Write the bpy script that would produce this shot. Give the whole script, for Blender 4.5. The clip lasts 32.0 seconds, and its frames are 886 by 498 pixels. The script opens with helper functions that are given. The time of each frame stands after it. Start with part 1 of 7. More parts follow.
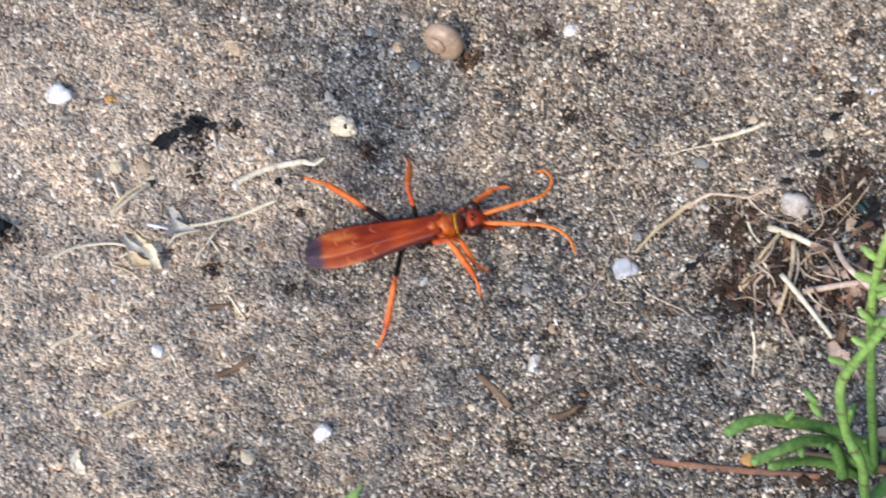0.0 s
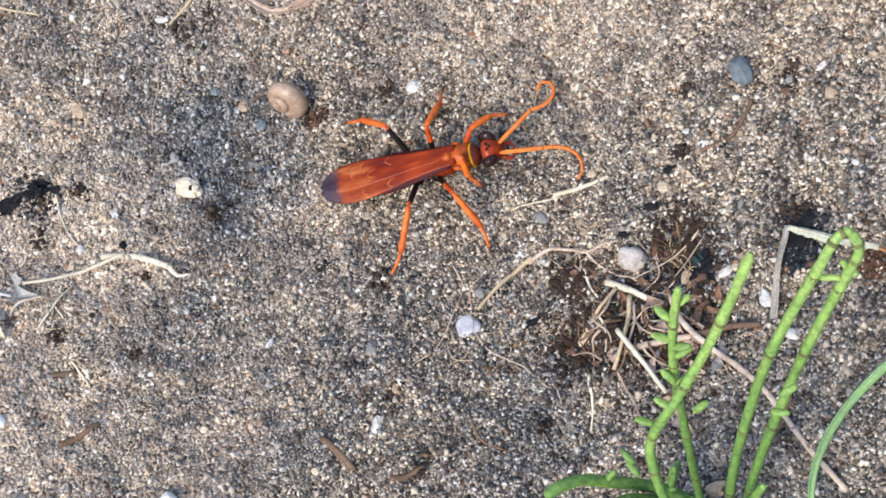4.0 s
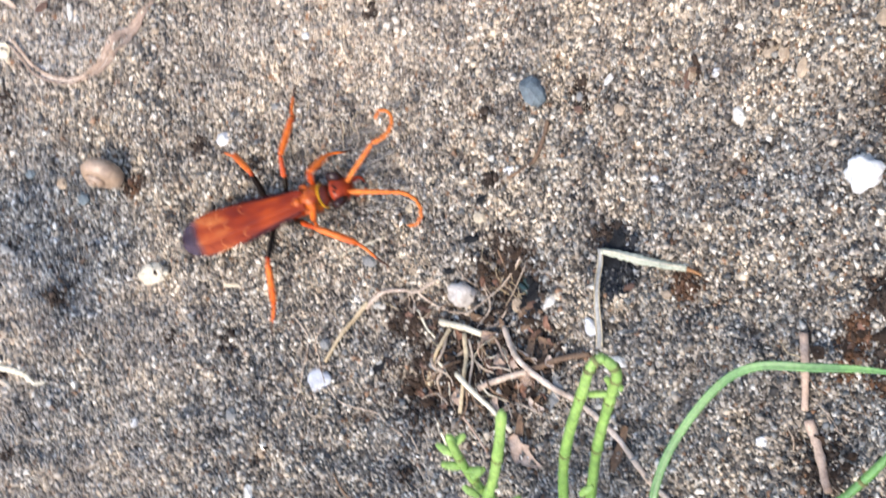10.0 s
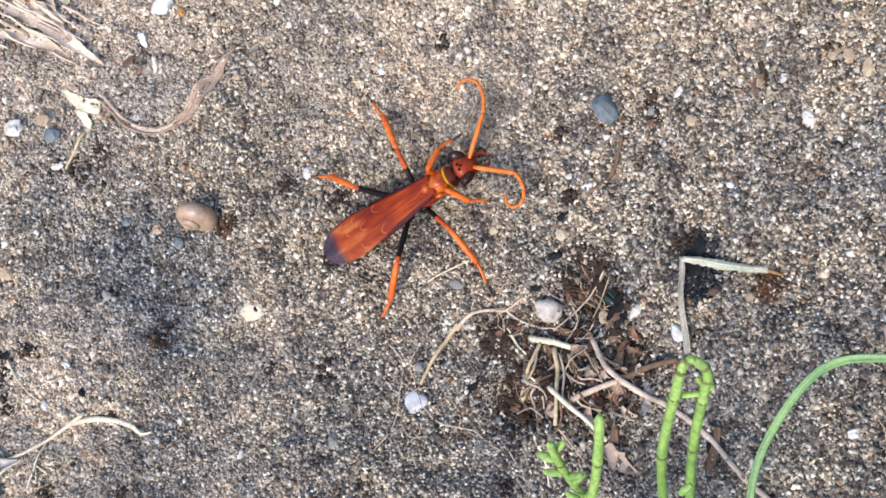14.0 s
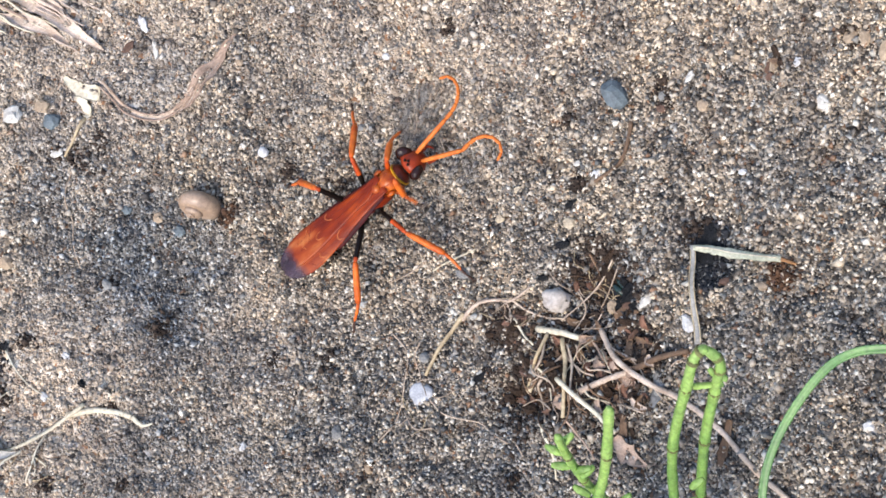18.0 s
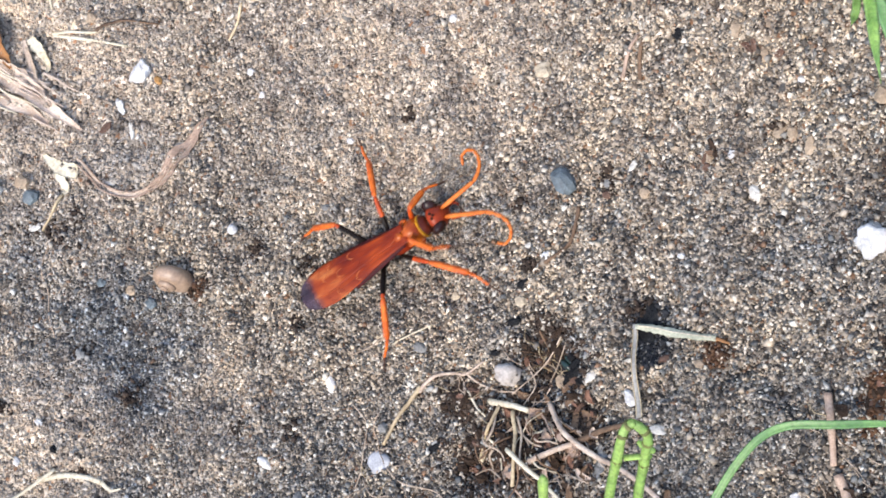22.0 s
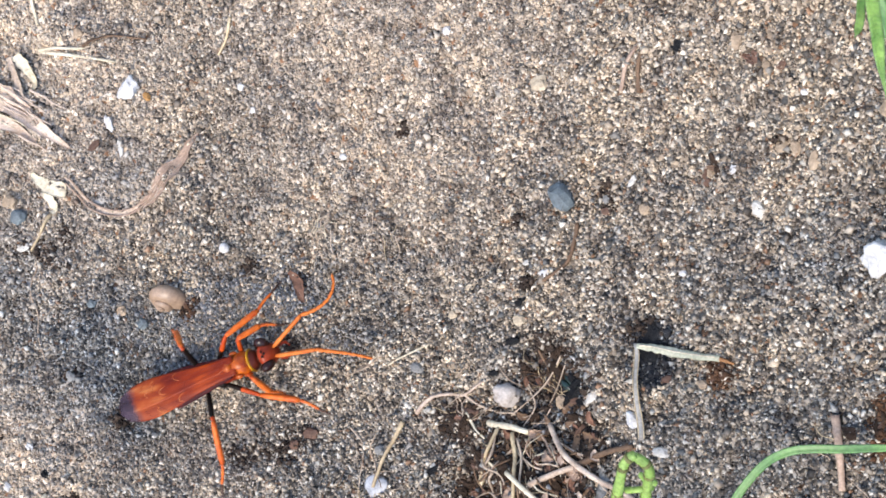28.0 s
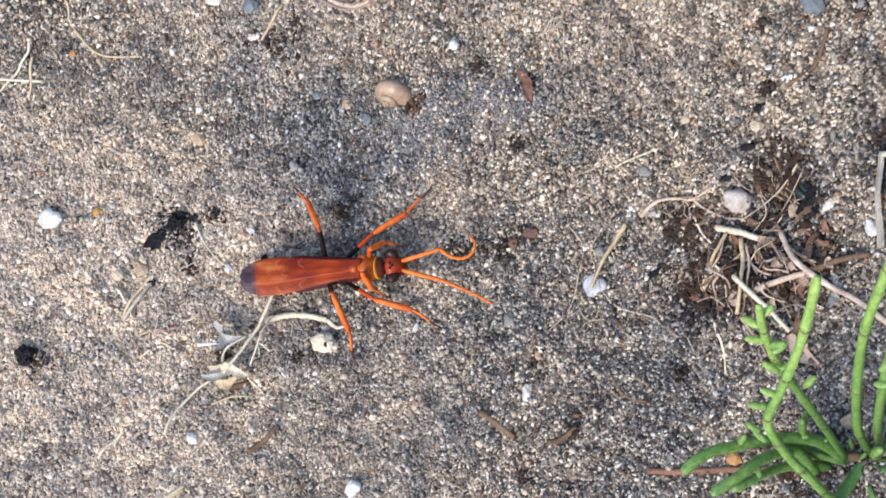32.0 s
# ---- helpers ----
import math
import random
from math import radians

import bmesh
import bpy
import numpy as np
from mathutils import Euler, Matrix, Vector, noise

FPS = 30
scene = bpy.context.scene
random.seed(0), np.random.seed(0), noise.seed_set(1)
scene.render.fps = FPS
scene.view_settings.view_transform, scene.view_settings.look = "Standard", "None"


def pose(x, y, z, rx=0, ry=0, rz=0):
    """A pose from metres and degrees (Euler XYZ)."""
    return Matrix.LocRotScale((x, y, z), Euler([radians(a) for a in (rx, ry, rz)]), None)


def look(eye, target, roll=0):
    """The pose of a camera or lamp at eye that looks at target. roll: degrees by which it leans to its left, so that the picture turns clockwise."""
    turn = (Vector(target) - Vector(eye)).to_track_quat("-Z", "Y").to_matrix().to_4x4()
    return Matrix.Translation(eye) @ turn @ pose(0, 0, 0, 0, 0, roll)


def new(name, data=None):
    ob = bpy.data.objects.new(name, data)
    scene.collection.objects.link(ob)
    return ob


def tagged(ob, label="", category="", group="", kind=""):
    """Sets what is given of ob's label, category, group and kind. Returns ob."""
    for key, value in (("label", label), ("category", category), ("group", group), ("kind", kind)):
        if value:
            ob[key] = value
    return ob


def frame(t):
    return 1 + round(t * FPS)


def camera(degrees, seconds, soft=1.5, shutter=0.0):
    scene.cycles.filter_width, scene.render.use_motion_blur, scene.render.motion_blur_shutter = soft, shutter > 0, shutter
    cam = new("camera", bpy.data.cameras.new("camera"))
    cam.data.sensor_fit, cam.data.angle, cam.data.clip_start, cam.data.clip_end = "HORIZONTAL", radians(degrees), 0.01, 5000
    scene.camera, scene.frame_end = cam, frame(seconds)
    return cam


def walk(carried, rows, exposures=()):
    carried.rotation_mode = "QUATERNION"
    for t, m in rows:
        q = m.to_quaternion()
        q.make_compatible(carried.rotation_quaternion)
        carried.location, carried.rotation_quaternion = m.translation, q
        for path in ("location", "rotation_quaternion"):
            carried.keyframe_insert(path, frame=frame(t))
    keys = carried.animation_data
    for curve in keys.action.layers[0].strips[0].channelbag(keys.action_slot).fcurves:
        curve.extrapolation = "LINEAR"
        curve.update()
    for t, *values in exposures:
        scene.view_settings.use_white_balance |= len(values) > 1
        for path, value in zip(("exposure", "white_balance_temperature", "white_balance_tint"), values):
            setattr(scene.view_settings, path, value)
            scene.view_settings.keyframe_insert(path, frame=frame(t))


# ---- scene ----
cam = camera(34.43, 32.0, soft=1.65, shutter=0.6)
# handheld path over the sand: seconds, metres, degrees
PATH = [
    (0.0, pose(0.0381, -0.0327, 0.2072, 9.95, 21.64, 15.92)),
    (0.5, pose(0.0410, -0.0386, 0.2043, 10.75, 20.63, 16.08)),
    (1.0, pose(0.0425, -0.0427, 0.2046, 10.93, 20.17, 16.10)),
    (1.5, pose(0.0473, -0.0376, 0.2047, 11.50, 19.93, 15.80)),
    (2.0, pose(0.0518, -0.0360, 0.2037, 11.92, 19.87, 15.27)),
    (2.5, pose(0.0505, -0.0331, 0.2024, 11.24, 19.92, 14.62)),
    (4.5, pose(0.0531, -0.0236, 0.1981, 10.75, 19.96, 13.76)),
    (5.0, pose(0.0544, -0.0208, 0.1959, 10.40, 19.56, 13.10)),
    (5.5, pose(0.0535, -0.0175, 0.1950, 10.36, 19.28, 12.63)),
    (6.0, pose(0.0544, -0.0166, 0.1967, 9.57, 19.33, 12.52)),
    (6.5, pose(0.0571, -0.0167, 0.1973, 9.46, 18.90, 12.59)),
    (7.0, pose(0.0590, -0.0124, 0.1970, 8.56, 18.12, 12.27)),
    (7.5, pose(0.0616, -0.0128, 0.1955, 8.70, 17.72, 12.45)),
    (8.0, pose(0.0629, -0.0111, 0.1967, 9.42, 17.81, 12.91)),
    (8.5, pose(0.0638, -0.0101, 0.1943, 5.80, 18.02, 10.48)),
    (9.0, pose(0.0643, -0.0047, 0.1927, 2.21, 18.65, 8.39)),
    (9.5, pose(0.0681, 0.0068, 0.1914, 1.84, 19.06, 6.59)),
    (10.0, pose(0.0690, 0.0136, 0.1928, -1.11, 20.49, 2.44)),
    (10.5, pose(0.0741, 0.0214, 0.1933, -1.49, 20.82, -0.75)),
    (11.0, pose(0.0804, 0.0234, 0.1905, -1.54, 20.74, -2.87)),
    (11.5, pose(0.0793, 0.0203, 0.1944, -2.76, 21.89, -3.22)),
    (12.0, pose(0.0741, 0.0146, 0.1988, -1.54, 22.90, -1.56)),
    (12.5, pose(0.0710, 0.0137, 0.1999, -1.96, 23.65, -1.34)),
    (13.0, pose(0.0691, 0.0134, 0.2021, -1.44, 24.06, -1.34)),
    (13.5, pose(0.0695, 0.0124, 0.2022, -1.89, 23.94, -1.71)),
    (14.0, pose(0.0700, 0.0129, 0.1996, -1.55, 23.39, -1.67)),
    (14.5, pose(0.0701, 0.0133, 0.1983, -2.09, 23.39, -1.81)),
    (16.5, pose(0.0699, 0.0130, 0.1979, -2.51, 23.62, -1.86)),
    (17.0, pose(0.0694, 0.0116, 0.1974, -2.18, 23.77, -1.74)),
    (17.5, pose(0.0685, 0.0120, 0.1970, -1.85, 23.60, -1.61)),
    (18.0, pose(0.0685, 0.0123, 0.1957, -1.85, 23.66, -1.63)),
    (18.5, pose(0.0684, 0.0127, 0.1958, -1.79, 23.70, -1.69)),
    (19.0, pose(0.0686, 0.0130, 0.1967, -1.49, 23.99, -1.54)),
    (19.5, pose(0.0683, 0.0119, 0.1984, -1.54, 24.09, -1.44)),
    (20.0, pose(0.0691, 0.0123, 0.1982, -1.18, 24.05, -1.29)),
    (20.5, pose(0.0691, 0.0117, 0.2000, 0.13, 23.95, -0.15)),
    (21.0, pose(0.0720, 0.0101, 0.2036, 0.29, 23.96, 0.72)),
    (21.5, pose(0.0744, 0.0120, 0.2055, 1.05, 23.28, 0.15)),
    (22.0, pose(0.0758, 0.0135, 0.2050, 1.22, 22.76, -0.85)),
    (22.5, pose(0.0759, 0.0146, 0.2036, 1.23, 22.64, -1.11)),
    (23.0, pose(0.0757, 0.0149, 0.2027, 1.13, 22.93, -1.16)),
    (23.5, pose(0.0753, 0.0154, 0.2018, 0.55, 22.78, -1.50)),
    (24.0, pose(0.0758, 0.0165, 0.2008, 1.00, 22.53, -1.57)),
    (24.5, pose(0.0765, 0.0172, 0.1999, 0.52, 22.57, -1.62)),
    (25.0, pose(0.0755, 0.0173, 0.1998, 0.68, 22.35, -1.59)),
    (25.5, pose(0.0756, 0.0186, 0.1984, 0.56, 22.47, -1.87)),
    (27.5, pose(0.0752, 0.0178, 0.1996, 0.55, 22.88, -1.83)),
    (28.0, pose(0.0751, 0.0168, 0.1997, 0.81, 22.96, -1.60)),
    (28.5, pose(0.0737, 0.0155, 0.2000, 0.36, 23.34, -1.06)),
    (29.0, pose(0.0719, 0.0136, 0.2001, -0.07, 24.19, -0.34)),
    (29.5, pose(0.0691, 0.0100, 0.2015, -0.91, 25.38, 0.26)),
    (30.0, pose(0.0662, 0.0088, 0.2035, -1.89, 26.20, 1.05)),
    (30.5, pose(0.0642, 0.0054, 0.2059, -1.68, 26.66, 1.77)),
    (31.0, pose(0.0632, 0.0039, 0.2076, -1.95, 27.24, 2.11)),
    (31.5, pose(0.0625, 0.0036, 0.2086, -1.38, 27.72, 2.54)),
    (32.0, pose(0.0619, 0.0034, 0.2072, -2.10, 28.21, 2.41)),
]
walk(cam, PATH, exposures=[(0.0, 1.46, 6750, 11), (2.0, 1.49, 6750, 11), (5.0, 1.54, 6750, 11), (7.0, 1.54, 6750, 11), (8.0, 1.58, 6750, 11), (9.0, 1.64, 6750, 11), (10.0, 1.83, 6750, 11), (11.0, 1.66, 6750, 11), (12.0, 1.70, 6750, 11), (13.0, 1.68, 6750, 11), (14.0, 1.59, 6750, 11), (17.0, 1.56, 6750, 11), (20.0, 1.56, 6750, 11), (22.0, 1.59, 6750, 11), (25.0, 1.59, 6750, 11), (28.0, 1.56, 6750, 11), (30.0, 1.64, 6750, 11), (31.0, 1.63, 6750, 11), (32.0, 1.57, 6750, 11)])

# ---- sky and light ----
SKY_STRENGTH, SUN_STRENGTH = 0.15, 1.4
SUN_ELEVATION, SUN_AZIMUTH = 60.0, 190.0   # degrees; azimuth from +y, clockwise seen from above
world = bpy.data.worlds.new("sky")
scene.world = world
world.use_nodes = True
wn = world.node_tree.nodes
sky = wn.new("ShaderNodeTexSky")
sky.sky_type, sky.sun_disc = "NISHITA", False
sky.sun_elevation, sky.sun_rotation = radians(SUN_ELEVATION), radians(SUN_AZIMUTH)
world.node_tree.links.new(sky.outputs[0], wn["Background"].inputs[0])
wn["Background"].inputs[1].default_value = SKY_STRENGTH
sun_data = bpy.data.lights.new("sun", "SUN")
sun_data.energy, sun_data.angle, sun_data.color = SUN_STRENGTH, radians(24), (1.0, 0.93, 0.82)
sun = new("sun", sun_data)
_e, _a = radians(SUN_ELEVATION), radians(SUN_AZIMUTH)
sun.matrix_world = look((math.sin(_a) * math.cos(_e), math.cos(_a) * math.cos(_e), math.sin(_e)), (0, 0, 0))

# ---- materials ----
def material(name, rough=0.6, metal=0.0, spec=0.5):
    m = bpy.data.materials.new(name)
    m.use_nodes = True
    b = m.node_tree.nodes["Principled BSDF"]
    b.inputs["Roughness"].default_value, b.inputs["Metallic"].default_value = rough, metal
    b.inputs["Specular IOR Level"].default_value = spec
    return m, m.node_tree.nodes, m.node_tree.links, b


def ramp(nodes, stops, mode="LINEAR"):
    r = nodes.new("ShaderNodeValToRGB")
    r.color_ramp.interpolation = mode
    while len(r.color_ramp.elements) > 1:
        r.color_ramp.elements.remove(r.color_ramp.elements[0])
    for i, (at, c) in enumerate(stops):
        e = r.color_ramp.elements[0] if i == 0 else r.color_ramp.elements.new(at)
        e.position, e.color = at, (*c, 1)
    return r


def noise_tex(nodes, links, scale, detail=3.0, rough=0.55, coord="Object"):
    tc = nodes.new("ShaderNodeTexCoord")
    n = nodes.new("ShaderNodeTexNoise")
    n.inputs["Scale"].default_value, n.inputs["Detail"].default_value, n.inputs["Roughness"].default_value = scale, detail, rough
    links.new(tc.outputs[coord], n.inputs["Vector"])
    return n


def mix(nodes, links, fac, a, b, blend="MIX"):
    m = nodes.new("ShaderNodeMix")
    m.data_type, m.blend_type = "RGBA", blend
    for sock, v in ((m.inputs[0], fac), (m.inputs[6], a), (m.inputs[7], b)):
        if isinstance(v, bpy.types.NodeSocket):
            links.new(v, sock)
        elif isinstance(v, tuple):
            sock.default_value = (*v, 1)
        else:
            sock.default_value = v
    return m.outputs[2]


def bump(nodes, links, b, height, strength, distance):
    n = nodes.new("ShaderNodeBump")
    n.inputs["Strength"].default_value, n.inputs["Distance"].default_value = strength, distance
    links.new(height, n.inputs["Height"])
    links.new(n.outputs[0], b.inputs["Normal"])


def grained(name, light, dark, scale, rough=0.6, spec=0.4, fine=6.0, bump_mm=0.05, spread=0.25, sub=None):
    """A natural surface: two colours mixed by noise at two scales, shade varied from piece to piece, fine relief."""
    m, n, l, b = material(name, rough, 0.0, spec)
    big, small = noise_tex(n, l, scale, 4.0), noise_tex(n, l, scale * fine, 5.0, 0.65)
    r = ramp(n, [(0.3, dark), (0.7, light)])
    l.new(big.outputs[0], r.inputs[0])
    shade = ramp(n, [(0.3, (0.62, 0.62, 0.62)), (0.75, (1.15, 1.15, 1.15))])
    l.new(small.outputs[0], shade.inputs[0])
    c = mix(n, l, 1.0, r.outputs[0], shade.outputs[0], "MULTIPLY")
    info = n.new("ShaderNodeObjectInfo")
    vary = ramp(n, [(0.0, (1 - spread,) * 3), (1.0, (1 + spread * 0.5,) * 3)])
    l.new(info.outputs["Random"], vary.inputs[0])
    c = mix(n, l, 1.0, c, vary.outputs[0], "MULTIPLY")
    l.new(c, b.inputs["Base Color"])
    bump(n, l, b, small.outputs[0], 0.7, bump_mm / 1000)
    if sub:
        b.inputs["Subsurface Weight"].default_value, b.inputs["Subsurface Radius"].default_value = sub[0], (sub[1],) * 3
        b.inputs["Subsurface Scale"].default_value = 1.0
    return m


GRAIN_STOPS = [(0.0, (0.042, 0.039, 0.037)), (0.13, (0.094, 0.082, 0.071)), (0.22, (0.085, 0.092, 0.100)), (0.30, (0.170, 0.152, 0.134)), (0.38, (0.165, 0.172, 0.176)), (0.46, (0.280, 0.246, 0.208)),
               (0.60, (0.375, 0.337, 0.292)), (0.74, (0.210, 0.125, 0.078)), (0.77, (0.49, 0.43, 0.355)), (0.85, (0.44, 0.44, 0.425)), (0.90, (0.57, 0.535, 0.485)), (0.96, (0.69, 0.67, 0.63))]


# grey sand, damp from digging, plus shade painted at roots and leaf hollow: x, y, radius in metres, how much
DAMP_AND_SHADE = [(-0.072, 0.005, 0.019, 1.0), (-0.070, -0.025, 0.012, 0.6), (-0.045, -0.024, 0.028, 0.40), (0.012, -0.032, 0.042, 0.5), (0.055, 0.004, 0.024, 0.45),
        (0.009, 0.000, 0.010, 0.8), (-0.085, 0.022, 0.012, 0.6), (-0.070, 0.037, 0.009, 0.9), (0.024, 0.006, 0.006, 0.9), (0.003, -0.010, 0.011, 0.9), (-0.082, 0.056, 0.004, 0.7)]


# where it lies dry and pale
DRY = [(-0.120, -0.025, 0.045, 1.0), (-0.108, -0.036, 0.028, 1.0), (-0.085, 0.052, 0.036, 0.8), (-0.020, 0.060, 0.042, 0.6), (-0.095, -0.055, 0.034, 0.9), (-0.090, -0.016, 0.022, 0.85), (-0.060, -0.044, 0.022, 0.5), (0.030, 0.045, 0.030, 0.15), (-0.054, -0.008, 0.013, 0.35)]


def patches(n, l, spots):
    """Soft round patches, 1 in their middles."""
    tc = n.new("ShaderNodeTexCoord")
    total = None
    for x, y, r, k in spots:
        d = n.new("ShaderNodeVectorMath")
        d.operation = "DISTANCE"
        l.new(tc.outputs["Object"], d.inputs[0])
        flat = n.new("ShaderNodeVectorMath")
        flat.operation = "MULTIPLY"
        flat.inputs[1].default_value = (1, 1, 0)
        l.new(tc.outputs["Object"], flat.inputs[0])
        l.new(flat.outputs[0], d.inputs[0])
        d.inputs[1].default_value = (x, y, 0)
        r_map = n.new("ShaderNodeMapRange")
        r_map.interpolation_type = "SMOOTHSTEP"
        l.new(d.outputs["Value"], r_map.inputs[0])
        r_map.inputs[1].default_value, r_map.inputs[2].default_value = r * 0.25, r * 1.25
        r_map.inputs[3].default_value, r_map.inputs[4].default_value = k, 0.0
        if total is None:
            total = r_map.outputs[0]
        else:
            add = n.new("ShaderNodeMath")
            add.operation = "MAXIMUM"
            l.new(total, add.inputs[0])
            l.new(r_map.outputs[0], add.inputs[1])
            total = add.outputs[0]
    return total


def damp_shade_mask(n, l):
    """0 where the sand is grey, damp or painted with shade, 1 where it is dry and warm, with uneven edges."""
    total, wob = patches(n, l, DAMP_AND_SHADE), noise_tex(n, l, 90.0, 3.0)
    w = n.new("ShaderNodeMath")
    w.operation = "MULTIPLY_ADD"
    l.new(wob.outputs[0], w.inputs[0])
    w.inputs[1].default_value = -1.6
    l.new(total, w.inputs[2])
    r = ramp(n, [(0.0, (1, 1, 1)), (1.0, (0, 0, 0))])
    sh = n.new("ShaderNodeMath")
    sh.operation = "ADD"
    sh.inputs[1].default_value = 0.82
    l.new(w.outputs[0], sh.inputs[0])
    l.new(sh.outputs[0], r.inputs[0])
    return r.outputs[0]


def patchy(n, l):
    """Lighter and darker patches of sand, a finger's width and less."""
    big, clods = noise_tex(n, l, 75.0, 5.0, 0.65), noise_tex(n, l, 290.0, 3.0, 0.6)
    p = ramp(n, [(0.34, (0.70, 0.71, 0.74)), (0.5, (1.0, 1.0, 1.0)), (0.66, (1.18, 1.15, 1.10))])
    l.new(big.outputs[0], p.inputs[0])
    q = ramp(n, [(0.33, (0.62, 0.60, 0.60)), (0.47, (1.0, 1.0, 1.0)), (0.68, (1.14, 1.13, 1.11))])
    l.new(clods.outputs[0], q.inputs[0])
    return mix(n, l, 1.0, p.outputs[0], q.outputs[0], "MULTIPLY")


def sand_grain_material():
    m, n, l, b = material("sand_grain", 0.5, 0.0, 0.4)
    geo = n.new("ShaderNodeNewGeometry")
    r = ramp(n, GRAIN_STOPS, "CONSTANT")
    l.new(geo.outputs["Random Per Island"], r.inputs[0])
    k = damp_shade_mask(n, l)
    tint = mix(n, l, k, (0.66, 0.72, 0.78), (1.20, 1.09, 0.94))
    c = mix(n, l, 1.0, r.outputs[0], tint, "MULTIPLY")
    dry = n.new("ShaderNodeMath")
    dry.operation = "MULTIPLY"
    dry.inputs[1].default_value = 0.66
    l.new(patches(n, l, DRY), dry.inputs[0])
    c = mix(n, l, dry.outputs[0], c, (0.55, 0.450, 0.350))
    c = mix(n, l, 1.0, c, patchy(n, l), "MULTIPLY")
    speck = noise_tex(n, l, 5200.0, 2.0)
    s = ramp(n, [(0.3, (0.7, 0.7, 0.7)), (0.7, (1.15, 1.15, 1.15))])
    l.new(speck.outputs[0], s.inputs[0])
    l.new(mix(n, l, 1.0, c, s.outputs[0], "MULTIPLY"), b.inputs["Base Color"])
    rr = n.new("ShaderNodeMapRange")
    l.new(geo.outputs["Random Per Island"], rr.inputs[0])
    rr.inputs[3].default_value, rr.inputs[4].default_value = 0.75, 0.32
    l.new(rr.outputs[0], b.inputs["Roughness"])
    return m


def ground_material():
    m, n, l, b = material("sand_ground", 0.8, 0.0, 0.3)
    tc = n.new("ShaderNodeTexCoord")
    v = n.new("ShaderNodeTexVoronoi")
    v.inputs["Scale"].default_value = 1500.0
    l.new(tc.outputs["Object"], v.inputs["Vector"])
    sep = n.new("ShaderNodeSeparateColor")
    l.new(v.outputs["Color"], sep.inputs[0])
    r = ramp(n, GRAIN_STOPS, "CONSTANT")
    l.new(sep.outputs[0], r.inputs[0])
    tint = mix(n, l, damp_shade_mask(n, l), (0.38, 0.40, 0.43), (0.60, 0.54, 0.47))
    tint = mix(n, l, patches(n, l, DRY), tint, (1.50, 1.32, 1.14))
    l.new(mix(n, l, 1.0, mix(n, l, 1.0, r.outputs[0], tint, "MULTIPLY"), patchy(n, l), "MULTIPLY"), b.inputs["Base Color"])
    inv = n.new("ShaderNodeMath")
    inv.operation = "SUBTRACT"
    inv.inputs[0].default_value = 1.0
    l.new(v.outputs["Distance"], inv.inputs[1])
    bump(n, l, b, inv.outputs[0], 0.8, 0.0004)
    return m


SAND, GRAIN = ground_material(), sand_grain_material()

# ---- helpers for shapes ----
def mesh_from(name, verts, faces, mats, smooth=False):
    me = bpy.data.meshes.new(name)
    me.from_pydata(verts, [], faces)
    for m in mats if isinstance(mats, (list, tuple)) else [mats]:
        me.materials.append(m)
    if smooth:
        me.shade_smooth()
    return me


def part(name, me, parent, label="", m=None):
    """Links a mesh as one part under its thing."""
    ob = new(name, me)
    ob.parent = parent
    if m is not None:
        ob.matrix_basis = m
    return tagged(ob, label)


def smoothstep(a, b, v):
    t = min(1.0, max(0.0, (v - a) / (b - a)))
    return t * t * (3 - 2 * t)


# ---- the ground: one sheet of sand, fine where the camera looks, out to the horizon ----
# mounds (+) and scraped hollows (-): x, y, radius, height in metres
RELIEF = [(-0.068, 0.004, 0.017, -0.0030), (-0.052, 0.006, 0.012, -0.0014), (0.008, 0.0015, 0.007, -0.0048), (0.0225, 0.007, 0.005, -0.0014),
          (-0.092, 0.006, 0.016, 0.0014), (-0.033, -0.036, 0.018, 0.0030), (-0.082, 0.018, 0.011, 0.0012), (0.004, -0.011, 0.009, 0.0012),
          (-0.069, 0.036, 0.009, -0.0020), (-0.096, -0.012, 0.012, 0.0012), (0.052, -0.014, 0.012, -0.0012), (-0.030, -0.013, 0.012, -0.0009),
          (-0.020, 0.018, 0.010, -0.0008), (0.060, 0.024, 0.008, -0.0012),
          (0.0053, -0.0073, 0.0036, -0.0022), (-0.0036, -0.0146, 0.0038, -0.0024), (0.0100, -0.0128, 0.0036, -0.0022), (0.0135, -0.0045, 0.0030, -0.0016),
          (-0.0012, -0.0085, 0.0022, 0.0014), (-0.0070, -0.0035, 0.0034, 0.0014), (0.0020, -0.0165, 0.0034, 0.0012), (0.0150, -0.0145, 0.0026, 0.0010)]


def soft(v, lo, hi, w=0.025):
    return hi + w * math.tanh((v - hi) / w) if v > hi else lo - w * math.tanh((lo - v) / w) if v < lo else v


def bowl(x, y):
    """The wide shallow dip in which all of it lies."""
    far = math.exp(-((x * x + y * y) / 0.30) ** 2)
    x, y = soft(x, -0.115, 0.070), soft(y, -0.065, 0.060)
    return far * (0.2199 * x - 0.0832 * y + 2.869 * x * x - 0.3915 * x * y + 2.151 * y * y)


def ground_z(x, y):
    p = Vector((x, y, 0.0))
    near = math.exp(-(x * x + y * y) / 4.0)
    z = 0.0010 * noise.noise(p * 45) + 0.0017 * noise.noise(p * 100 + Vector((7, 3, 1))) + 0.0014 * noise.noise(p * 240) + 0.0009 * noise.noise(p * 430)
    for cx, cy, r, h in RELIEF:
        d = ((x - cx) ** 2 + (y - cy) ** 2) / (r * r)
        if d < 6:
            z += h * math.exp(-d * 1.4)
    return z * near + (1 - near) * 0.02 * noise.noise(p * 0.6) + bowl(x, y)


